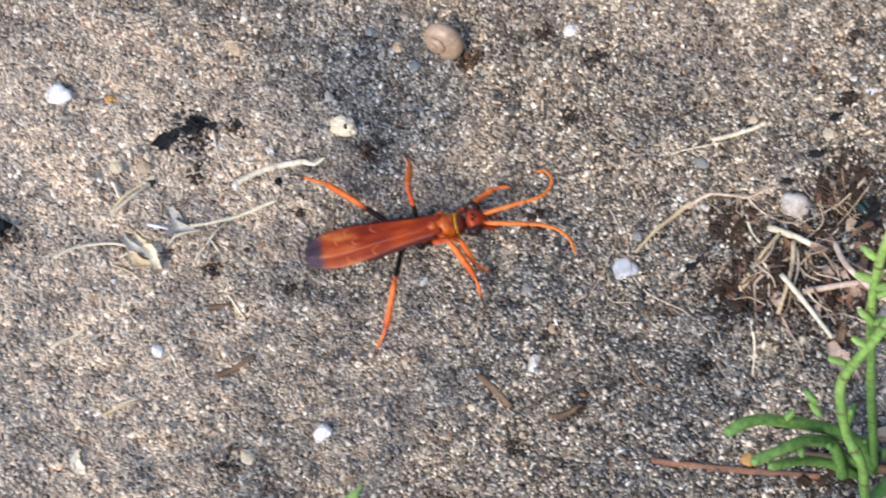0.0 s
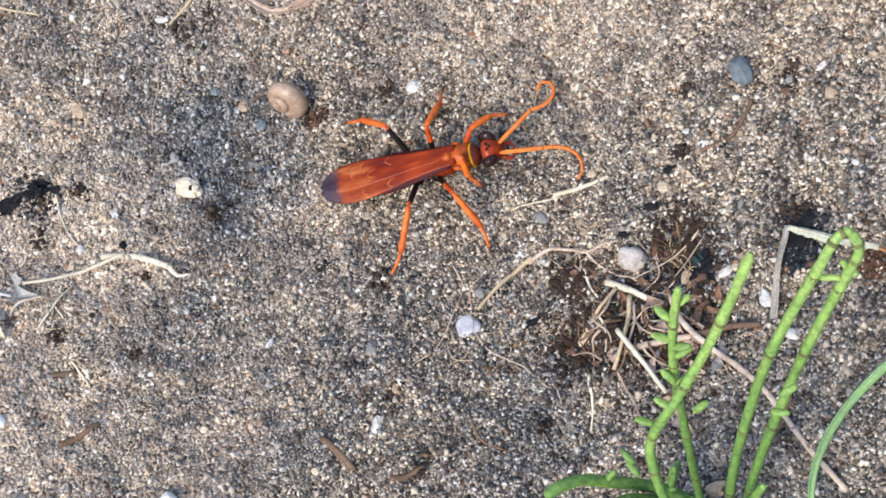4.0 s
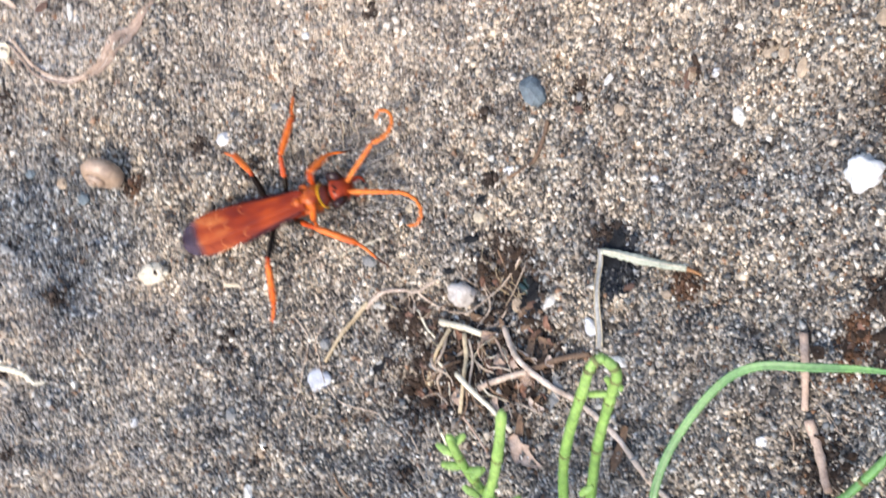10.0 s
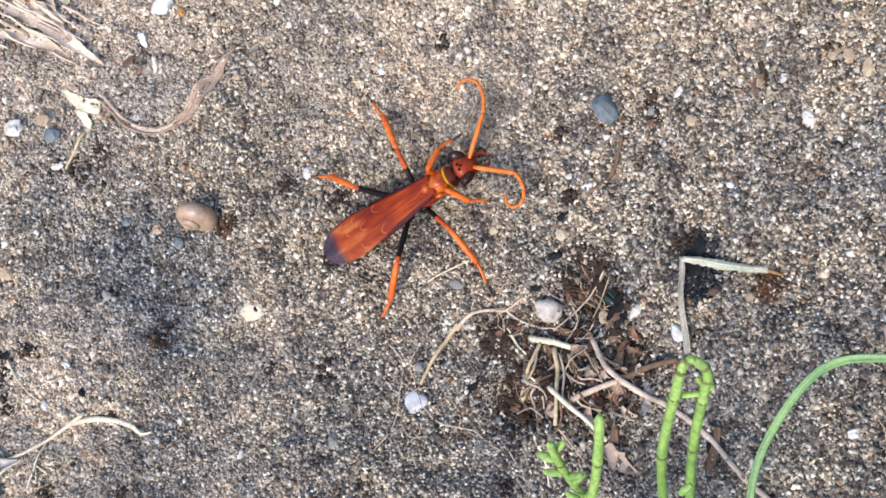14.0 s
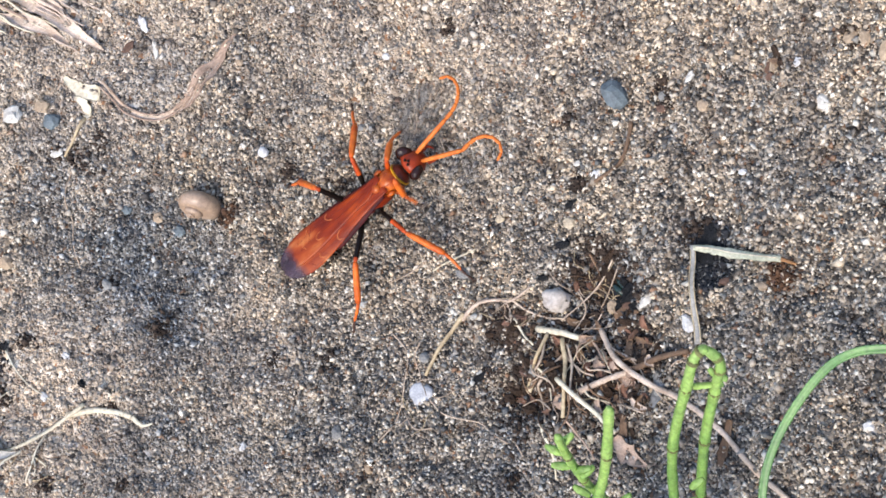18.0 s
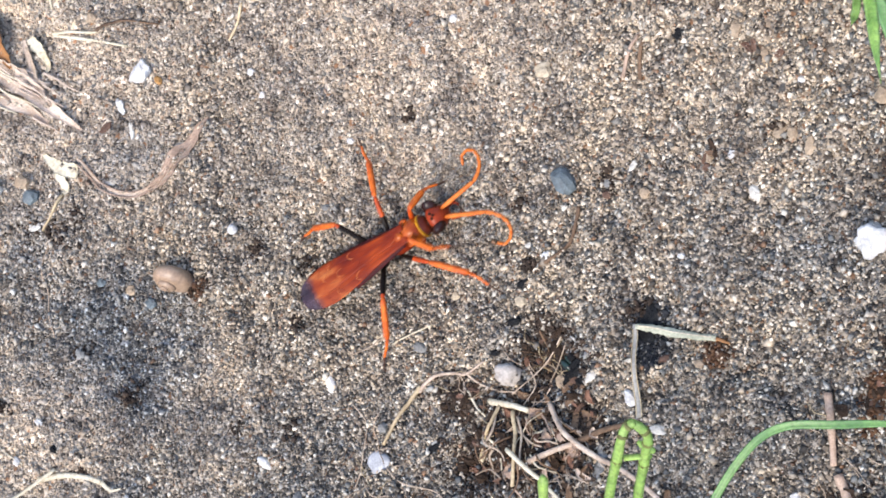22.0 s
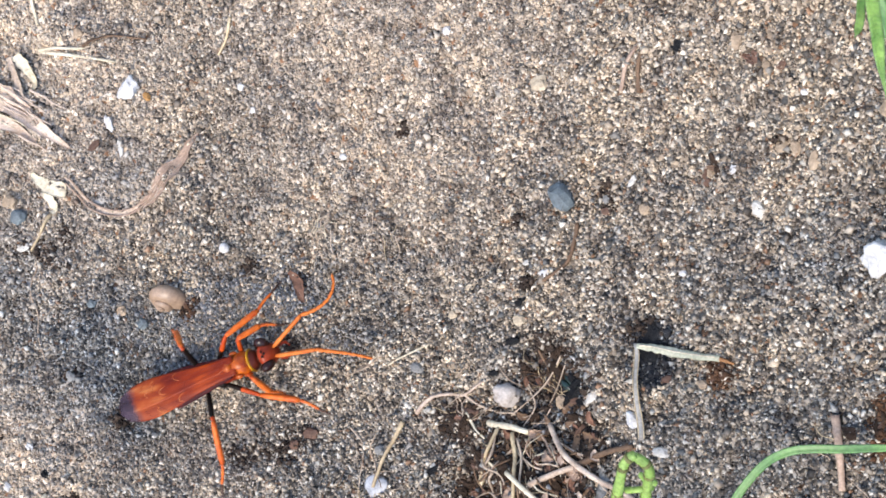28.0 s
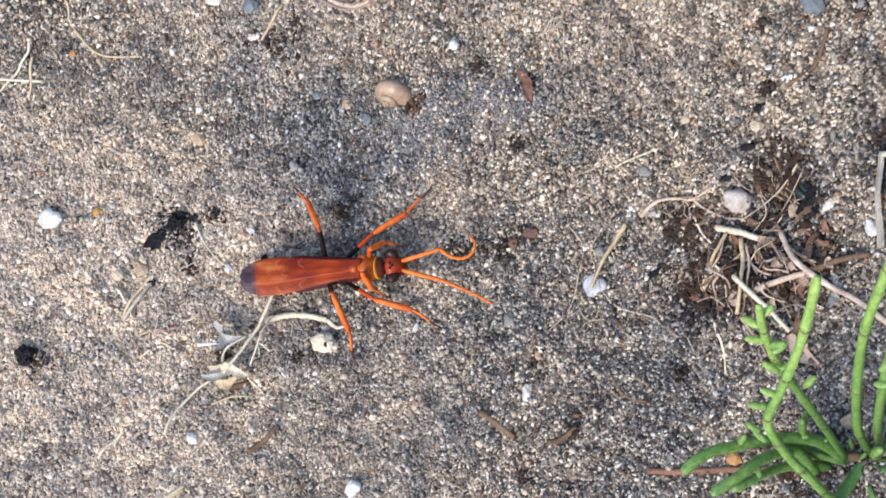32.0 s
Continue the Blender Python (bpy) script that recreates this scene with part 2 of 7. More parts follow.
def on_sand(x, y, heading, lift=0.0):
    """A pose on the sand, leaning with the dip's slope; heading in degrees from +x."""
    e = 0.004
    n = Vector((bowl(x - e, y) - bowl(x + e, y), bowl(x, y - e) - bowl(x, y + e), 2 * e)).normalized()
    f = Vector((math.cos(radians(heading)), math.sin(radians(heading)), 0))
    f = (f - n * f.dot(n)).normalized()
    m = Matrix((f, n.cross(f), n)).transposed().to_4x4()
    m.translation = (x, y, bowl(x, y) + lift)
    return m


def steps(lo, hi, fine, far):
    """Coordinates that are close together between lo and hi and spread out to +-far."""
    mid = list(np.arange(lo, hi + fine / 2, fine))
    out, step, v = [], fine, hi
    while v < far:
        step *= 1.5
        v += step
        out.append(v)
    low, step, v = [], fine, lo
    while v > -far:
        step *= 1.5
        v -= step
        low.append(v)
    return low[::-1] + mid + out


def build_ground():
    xs, ys = steps(-0.165, 0.105, 0.0011, 60.0), steps(-0.100, 0.090, 0.0011, 60.0)
    verts = [(x, y, ground_z(x, y)) for y in ys for x in xs]
    n = len(xs)
    faces = [(j * n + i, j * n + i + 1, (j + 1) * n + i + 1, (j + 1) * n + i) for j in range(len(ys) - 1) for i in range(n - 1)]
    ob = new("ground", mesh_from("ground", verts, faces, SAND, True))
    tagged(ob, "coarse grey-brown sand with scraped hollows and low mounds", "ground", kind="structure")
    gx, gy = np.array(xs), np.array(ys)
    return gx, gy, np.array([v[2] for v in verts]).reshape(len(ys), n)


GX, GY, GZ = build_ground()


def height(x, y):
    """The sheet's height under arrays x, y."""
    i = np.clip(np.searchsorted(GX, x) - 1, 0, len(GX) - 2)
    j = np.clip(np.searchsorted(GY, y) - 1, 0, len(GY) - 2)
    u, v = (x - GX[i]) / (GX[i + 1] - GX[i]), (y - GY[j]) / (GY[j + 1] - GY[j])
    return GZ[j, i] * (1 - u) * (1 - v) + GZ[j, i + 1] * u * (1 - v) + GZ[j + 1, i] * (1 - u) * v + GZ[j + 1, i + 1] * u * v


def zat(x, y):
    return float(height(np.array([x]), np.array([y]))[0])


def grain_mesh(name, at, r, rng, mat):
    """Small angular stones of radius r at the points at, joined as one mesh."""
    count = len(r)
    base = np.array([(1, 0, 0), (-1, 0, 0), (0, 1, 0), (0, -1, 0), (0, 0, 1), (0, 0, -1)], float)
    v = base[None] * rng.uniform(0.6, 1.35, (count, 6, 1)) + rng.uniform(-0.34, 0.34, (count, 6, 3))
    v *= rng.uniform(0.62, 1.38, (count, 1, 3))
    a, b, c = (rng.uniform(0, 2 * math.pi, count) for _ in range(3))

    def turn(v, t, i, j):
        w = v.copy()
        w[..., i] = v[..., i] * np.cos(t)[:, None] - v[..., j] * np.sin(t)[:, None]
        w[..., j] = v[..., i] * np.sin(t)[:, None] + v[..., j] * np.cos(t)[:, None]
        return w

    v = turn(turn(turn(v, a, 0, 1), b, 1, 2), c, 0, 1) * r[:, None, None] + at[:, None]
    tri = np.array([(0, 2, 4), (2, 1, 4), (1, 3, 4), (3, 0, 4), (2, 0, 5), (1, 2, 5), (3, 1, 5), (0, 3, 5)])
    f = (tri[None] + (np.arange(count) * 6)[:, None, None]).reshape(-1, 3)
    me = bpy.data.meshes.new(name)
    me.vertices.add(count * 6)
    me.vertices.foreach_set("co", v.reshape(-1))
    me.loops.add(len(f) * 3)
    me.loops.foreach_set("vertex_index", f.reshape(-1).astype(np.int32))
    me.polygons.add(len(f))
    me.polygons.foreach_set("loop_start", np.arange(0, len(f) * 3, 3, dtype=np.int32))
    me.update()
    me.validate()
    me.materials.append(mat)
    return me


def build_grains(count, lo, hi, name, label, mat=GRAIN, spots=(), category="sand", size=0.26):
    """Loose grains of sand, each a small uneven stone of its own, joined as one; size: the usual radius in mm."""
    rng = np.random.default_rng(5)
    x, y = rng.uniform(lo[0], hi[0], count), rng.uniform(lo[1], hi[1], count)
    if len(spots):
        k = rng.integers(0, len(spots), count)
        s = np.array(spots)[k] / 1000
        x, y = rng.normal(s[:, 0], s[:, 2]), rng.normal(s[:, 1], s[:, 2])
    r = np.clip(rng.lognormal(math.log(size / 1000), 0.38, count), 0.00012, 0.00062)
    at = np.stack([x, y, height(x, y) + rng.uniform(-0.1, 0.85, count) * r], -1)
    return tagged(new(name, grain_mesh(name, at, r, rng, mat)), label, category, kind="stuff")


build_grains(320000, (-0.140, -0.079), (0.080, 0.073), "sand_grains", "loose coarse sand grains, grey, tan, black and white", size=0.21)


# ---- shapes ----
def curve_through(points, per=6):
    """A smooth line through a few points (Catmull-Rom)."""
    p = [Vector(q) for q in points]
    p = [p[0] * 2 - p[1]] + p + [p[-1] * 2 - p[-2]]
    out = []
    for i in range(1, len(p) - 2):
        for k in range(per):
            t = k / per
            a, b, c, d = p[i - 1], p[i], p[i + 1], p[i + 2]
            out.append(0.5 * (2 * b + (c - a) * t + (2 * a - 5 * b + 4 * c - d) * t * t + (3 * b - a - 3 * c + d) * t ** 3))
    return out + [p[-2]]


def tube(name, line, radius, mat, sides=8, flat=1.0, up=(0, 0, 1), rough=0.0, seed=0):
    """A strand along a line; radius(u) for u from 0 to 1, pressed flat by the factor flat, closed at both ends."""
    rng = random.Random(seed)
    verts, faces, n = [], [], len(line)
    up = Vector(up)
    for i, c in enumerate(line):
        d = (line[min(i + 1, n - 1)] - line[max(i - 1, 0)]).normalized()
        side = d.cross(up)
        side = side.normalized() if side.length > 1e-6 else Vector((1, 0, 0))
        nrm = side.cross(d)
        r = radius(i / (n - 1))
        for k in range(sides):
            a = 2 * math.pi * k / sides
            q = 1 + rough * rng.uniform(-1, 1)
            verts.append(c + (side * math.cos(a) + nrm * math.sin(a) * flat) * r * q)
    for i in range(n - 1):
        for k in range(sides):
            a, b = i * sides + k, i * sides + (k + 1) % sides
            faces.append((a, b, b + sides, a + sides))
    faces += [tuple(range(sides))[::-1], tuple(range((n - 1) * sides, n * sides))]
    return mesh_from(name, verts, faces, mat, True)


def loft(name, rings, mat, sides=16, power=1.0):
    """A body from rings (x, half width, half height, centre height) along x."""
    verts, faces = [], []
    for x, w, h, z in rings:
        for k in range(sides):
            a = 2 * math.pi * k / sides
            verts.append((x, w * math.cos(a), z + h * math.sin(a)))
    for i in range(len(rings) - 1):
        for k in range(sides):
            a, b = i * sides + k, i * sides + (k + 1) % sides
            faces.append((a, a + sides, b + sides, b))
    faces += [tuple(range(sides)), tuple(range((len(rings) - 1) * sides, len(rings) * sides))[::-1]]
    return mesh_from(name, verts, faces, mat, True)


def blob(name, size, mat, seed=0, amp=0.16, detail=2, facets=0.0):
    """An uneven stone-like lump of half axes size; facets > 0 leaves it angular."""
    bm = bmesh.new()
    bmesh.ops.create_icosphere(bm, subdivisions=detail, radius=1.0)
    off = Vector((seed * 3.7, seed * 1.3, seed * 2.1))
    for v in bm.verts:
        k = 1 + amp * noise.noise(v.co * 1.3 + off) + amp * 0.5 * noise.noise(v.co * 3.1 + off)
        if facets:
            k *= 1 - facets * abs(noise.noise(v.co * 2.2 - off))
        v.co = Vector((v.co.x * size[0], v.co.y * size[1], v.co.z * size[2])) * k
    me = bpy.data.meshes.new(name)
    bm.to_mesh(me)
    bm.free()
    me.materials.append(mat)
    if not facets:
        me.shade_smooth()
    return me


# ---- the wasp ----
def chitin(name, colour, dark, rough=0.35, scale=600.0, coat=0.05, spec=0.2):
    m, n, l, b = material(name, rough, 0.0, spec)
    big, small = noise_tex(n, l, scale, 3.0), noise_tex(n, l, scale * 7, 4.0)
    r = ramp(n, [(0.3, dark), (0.65, colour)])
    l.new(big.outputs[0], r.inputs[0])
    l.new(r.outputs[0], b.inputs["Base Color"])
    b.inputs["Coat Weight"].default_value, b.inputs["Coat Roughness"].default_value = coat, 0.3
    bump(n, l, b, small.outputs[0], 0.35, 0.00006)
    return m


RUST = chitin("rust_chitin", (0.27, 0.032, 0.006), (0.14, 0.013, 0.004))
ORANGE = chitin("orange_chitin", (0.48, 0.105, 0.009), (0.20, 0.026, 0.005), 0.28, 700.0, 0.12)
LEG_ORANGE = chitin("leg_orange", (0.62, 0.135, 0.018), (0.38, 0.055, 0.008), 0.4, 900.0, 0.1)
LEG_RED = chitin("leg_red", (0.50, 0.070, 0.008), (0.26, 0.030, 0.006), 0.4, 900.0, 0.05)
YELLOW = chitin("yellow_chitin", (0.62, 0.30, 0.015), (0.42, 0.17, 0.010))
MAROON = chitin("maroon_chitin", (0.10, 0.016, 0.006), (0.045, 0.008, 0.005), 0.4)
BLACK = chitin("black_chitin", (0.010, 0.006, 0.004), (0.005, 0.003, 0.003), 0.4, 600.0, 0.0, 0.12)
EYE = chitin("compound_eye", (0.026, 0.007, 0.005), (0.012, 0.004, 0.003), 0.25, 900.0, 0.15)
DUSKY = chitin("dusky_foot", (0.09, 0.045, 0.03), (0.04, 0.02, 0.015), 0.6, 900.0, 0.0)


def wing_material(name="wing_membrane"):
    """Rust membrane, amber and translucent towards the smoky blue-black tip."""
    m, n, l, b = material(name, 0.34, 0.0, 0.16)
    tc = n.new("ShaderNodeTexCoord")
    sep = n.new("ShaderNodeSeparateXYZ")
    l.new(tc.outputs["Object"], sep.inputs[0])
    sq = n.new("ShaderNodeVectorMath")
    sq.operation = "MULTIPLY"
    sq.inputs[1].default_value = (0.30, 1.0, 0.6)
    l.new(tc.outputs["Object"], sq.inputs[0])
    wob, streak = noise_tex(n, l, 260.0, 2.0), n.new("ShaderNodeTexNoise")
    streak.inputs["Scale"].default_value, streak.inputs["Detail"].default_value = 560.0, 3.0
    l.new(sq.outputs[0], streak.inputs["Vector"])
    base = ramp(n, [(0.28, (0.085, 0.006, 0.001)), (0.50, (0.165, 0.016, 0.001)), (0.72, (0.29, 0.040, 0.002))])
    l.new(streak.outputs[0], base.inputs[0])
    amber = ramp(n, [(0.30, (0.17, 0.020, 0.004)), (0.50, (0.26, 0.045, 0.008)), (0.64, (0.37, 0.115, 0.032)), (0.78, (0.46, 0.21, 0.08))])
    l.new(streak.outputs[0], amber.inputs[0])
    edge = n.new("ShaderNodeMath")
    edge.operation = "MULTIPLY_ADD"
    l.new(wob.outputs[0], edge.inputs[0])
    edge.inputs[1].default_value = 0.0030
    l.new(sep.outputs[0], edge.inputs[2])
    tip, pale = n.new("ShaderNodeMapRange"), n.new("ShaderNodeMapRange")
    l.new(edge.outputs[0], tip.inputs[0])
    tip.inputs[1].default_value, tip.inputs[2].default_value = -0.0166, -0.0154
    l.new(edge.outputs[0], pale.inputs[0])
    pale.inputs[1].default_value, pale.inputs[2].default_value = -0.0128, -0.0088
    c = mix(n, l, pale.outputs[0], amber.outputs[0], base.outputs[0])
    smoke = ramp(n, [(0.35, (0.030, 0.018, 0.026)), (0.65, (0.075, 0.048, 0.068))])
    l.new(streak.outputs[0], smoke.inputs[0])
    c = mix(n, l, tip.outputs[0], smoke.outputs[0], c)
    l.new(c, b.inputs["Base Color"])
    clear = n.new("ShaderNodeMapRange")
    l.new(tip.outputs[0], clear.inputs[0])
    clear.inputs[3].default_value, clear.inputs[4].default_value = 0.74, 1.0
    l.new(clear.outputs[0], b.inputs["Alpha"])
    b.inputs["Coat Weight"].default_value, b.inputs["Coat Roughness"].default_value = 0.05, 0.2
    bump(n, l, b, streak.outputs[0], 0.6, 0.00012)
    return m


VEIN = chitin("wing_vein", (0.15, 0.016, 0.003), (0.12, 0.011, 0.002), 0.45, 900.0, 0.0)
ANTENNA = chitin("antenna_orange", (0.60, 0.17, 0.03), (0.42, 0.085, 0.014), 0.5, 900.0, 0.0)
WING = wing_material()
PALE_VEIN = chitin("pale_wing_vein", (0.52, 0.17, 0.05), (0.36, 0.08, 0.02), 0.35, 900.0, 0.1)
HIND = chitin("hind_wing_membrane", (0.060, 0.010, 0.010), (0.024, 0.006, 0.008), 0.55, 500.0, 0.0, 0.1)
MM = 0.001


def wing_point(u, v, side, lift=0.0):
    """A point of the folded wing, u from root to tip and v from the inner to the outer edge, in metres."""
    x = 2.9 - 23.3 * u
    outer = 1.55 + 1.70 * smoothstep(0.04, 0.76, u)
    inner = 0.55 - 1.15 * smoothstep(0.0, 0.16, u) - 0.75 * smoothstep(0.2, 0.75, u)
    end = math.sqrt(max(0.0, 1 - max(0.0, (u - 0.70) / 0.30) ** 2.3))
    mid = 1.25 - 0.85 * smoothstep(0.55, 1.0, u)
    y = mid + (inner + (outer - inner) * v - mid) * (0.02 + 0.98 * end)
    arch = 0.85 * math.cos((y - 0.2) / 4.4 * math.pi / 2) + 0.018 * math.sin(v * 17 + 2 * u) * (1 - 0.5 * u)
    z = 5.75 - 1.6 * u + arch + (0.12 if side > 0 else 0.0) + lift
    return Vector((x * MM, side * y * MM, z * MM))


def wing_mesh(name, side):
    """One folded wing lying back over the body, side = 1 for the left: a thin arched blade, its inner edge over the back."""
    verts, faces, nu, nv = [], [], 28, 12
    for layer in (0, 1):
        verts += [wing_point(i / nu, j / nv, side, -0.07 * layer) for i in range(nu + 1) for j in range(nv + 1)]
    row, lay = nv + 1, (nu + 1) * (nv + 1)
    for i in range(nu):
        for j in range(nv):
            a = i * row + j
            q = (a, a + 1, a + row + 1, a + row)
            faces += [q, tuple(lay + k for k in q[::-1])]
    rim = [i * row for i in range(nu + 1)] + [nu * row + j for j in range(1, row)] + [i * row + nv for i in range(nu - 1, -1, -1)] + [j for j in range(nv - 1, 0, -1)]
    for a, b in zip(rim, rim[1:] + rim[:1]):
        faces.append((a, b, lay + b, lay + a))
    return mesh_from(name, verts, faces, WING, True)


def hind_wing_mesh(name, side):
    """The narrow hind wing that shows as a dark strip beside the fore wing's outer edge."""
    verts, faces, nu, nv = [], [], 16, 4
    for layer in (0, 1):
        for i in range(nu + 1):
            u = i / nu
            q = wing_point(0.05 + 0.50 * u, 1.0, side, -0.18)
            w = (0.25 + 0.75 * math.sin(math.pi * (0.10 + 0.80 * u))) * MM
            for j in range(nv + 1):
                verts.append(q + Vector((0, side * (j / nv - 0.45) * w, (-0.32 * (j / nv) ** 2 - 0.06 * layer) * MM)))
    row, under = nv + 1, (nu + 1) * (nv + 1)
    for i in range(nu):
        for j in range(nv):
            a = i * row + j
            q = (a, a + 1, a + row + 1, a + row)
            faces += [q, tuple(under + k for k in q[::-1])]
    rim = [i * row for i in range(nu + 1)] + [nu * row + j for j in range(1, row)] + [i * row + nv for i in range(nu - 1, -1, -1)] + [j for j in range(nv - 1, 0, -1)]
    faces += [(a, b, under + b, under + a) for a, b in zip(rim, rim[1:] + rim[:1])]
    return mesh_from(name, verts, faces, HIND, True)


# veins of a wing as stretches (u, v) on it: four lengthwise ones, the rest across
VEINS = [((0.02, 0.95), (0.35, 0.96), (0.68, 0.93), (0.78, 0.86)), ((0.03, 0.75), (0.30, 0.70), (0.60, 0.74), (0.80, 0.66)), ((0.05, 0.5), (0.35, 0.42), (0.70, 0.45), (0.80, 0.42)),
         ((0.08, 0.25), (0.35, 0.16), (0.62, 0.18), (0.72, 0.24)), ((0.50, 0.95), (0.54, 0.73)), ((0.62, 0.93), (0.66, 0.72), (0.70, 0.45)), ((0.52, 0.73), (0.46, 0.42)), ((0.40, 0.42), (0.44, 0.17)), ((0.76, 0.86), (0.80, 0.64))]
# pale raised bends of the cross veins
BENDS = [((0.47, 0.93), (0.50, 0.82), (0.49, 0.66), (0.45, 0.55)), ((0.58, 0.52), (0.63, 0.44), (0.63, 0.30), (0.58, 0.22)), ((0.66, 0.88), (0.69, 0.78), (0.68, 0.66)), ((0.72, 0.58), (0.76, 0.48), (0.74, 0.34))]


def limb_mesh(name, length, r0, r1, mats, bulge=0.0, seg=10, split=1.0, hairs=0, bow=0.0):
    """A limb along +x from the origin; the far end beyond split takes the second material; hairs are short spines."""
    verts, faces, sides = [], [], 8
    for i in range(seg + 1):
        u = i / seg
        r = (r0 + (r1 - r0) * u + bulge * math.sin(math.pi * u)) * (0.72 if i in (0, seg) else 1.0) * (0.8 if bow and i % 3 == 0 else 1.0)
        dy, dz = bow * 0.7 * math.sin(2 * math.pi * u), bow * math.sin(math.pi * u)
        for k in range(sides):
            a = 2 * math.pi * k / sides
            verts.append((length * u * MM, (dy + r * math.cos(a)) * MM, (dz + r * math.sin(a)) * MM))
    for i in range(seg):
        for k in range(sides):
            a, b = i * sides + k, i * sides + (k + 1) % sides
            faces.append((a, a + sides, b + sides, b))
    faces += [tuple(range(sides)), tuple(range(seg * sides, (seg + 1) * sides))[::-1]]
    rng = random.Random(3)
    for h in range(hairs):
        u, a = rng.uniform(0.1, 1.0), rng.uniform(0, 2 * math.pi)
        c = Vector((length * u, 0, 0))
        o = Vector((0, math.cos(a), math.sin(a)))
        s = o.cross(Vector((1, 0, 0))) * 0.05
        base, tip = c + o * r1 * 0.7, c + o * (r1 + 0.55) + Vector((0.45, 0, 0))
        k = len(verts)
        verts += [tuple(q * MM) for q in (base - s, base + s, base + Vector((0.1, 0, 0)), tip)]
        faces += [(k, k + 1, k + 3), (k + 1, k + 2, k + 3), (k + 2, k, k + 3)]
    me = mesh_from(name, verts, faces, mats, True)
    if len(mats) > 1:
        for p in me.polygons:
            if p.center.x > length * split * MM:
                p.material_index = 1
    return me


# hips in the wasp's space and lengths of femur, shin and foot, in millimetres
LEG_PLAN = {"hind_left": ((-4.6, 1.5, 3.3), (7.6, 7.6, 6.6)), "hind_right": ((-4.6, -1.5, 3.3), (7.6, 7.6, 6.6)),
            "middle_left": ((-1.4, 1.7, 3.4), (6.8, 6.6, 5.8)), "middle_right": ((-1.4, -1.7, 3.4), (6.8, 6.6, 5.8)),
            "front_left": ((3.3, 1.4, 3.4), (4.6, 4.2, 4.4)), "front_right": ((3.3, -1.4, 3.4), (4.6, 4.2, 4.4))}
LEGS, ANTENNAE, JOINTS = {}, {}, 7


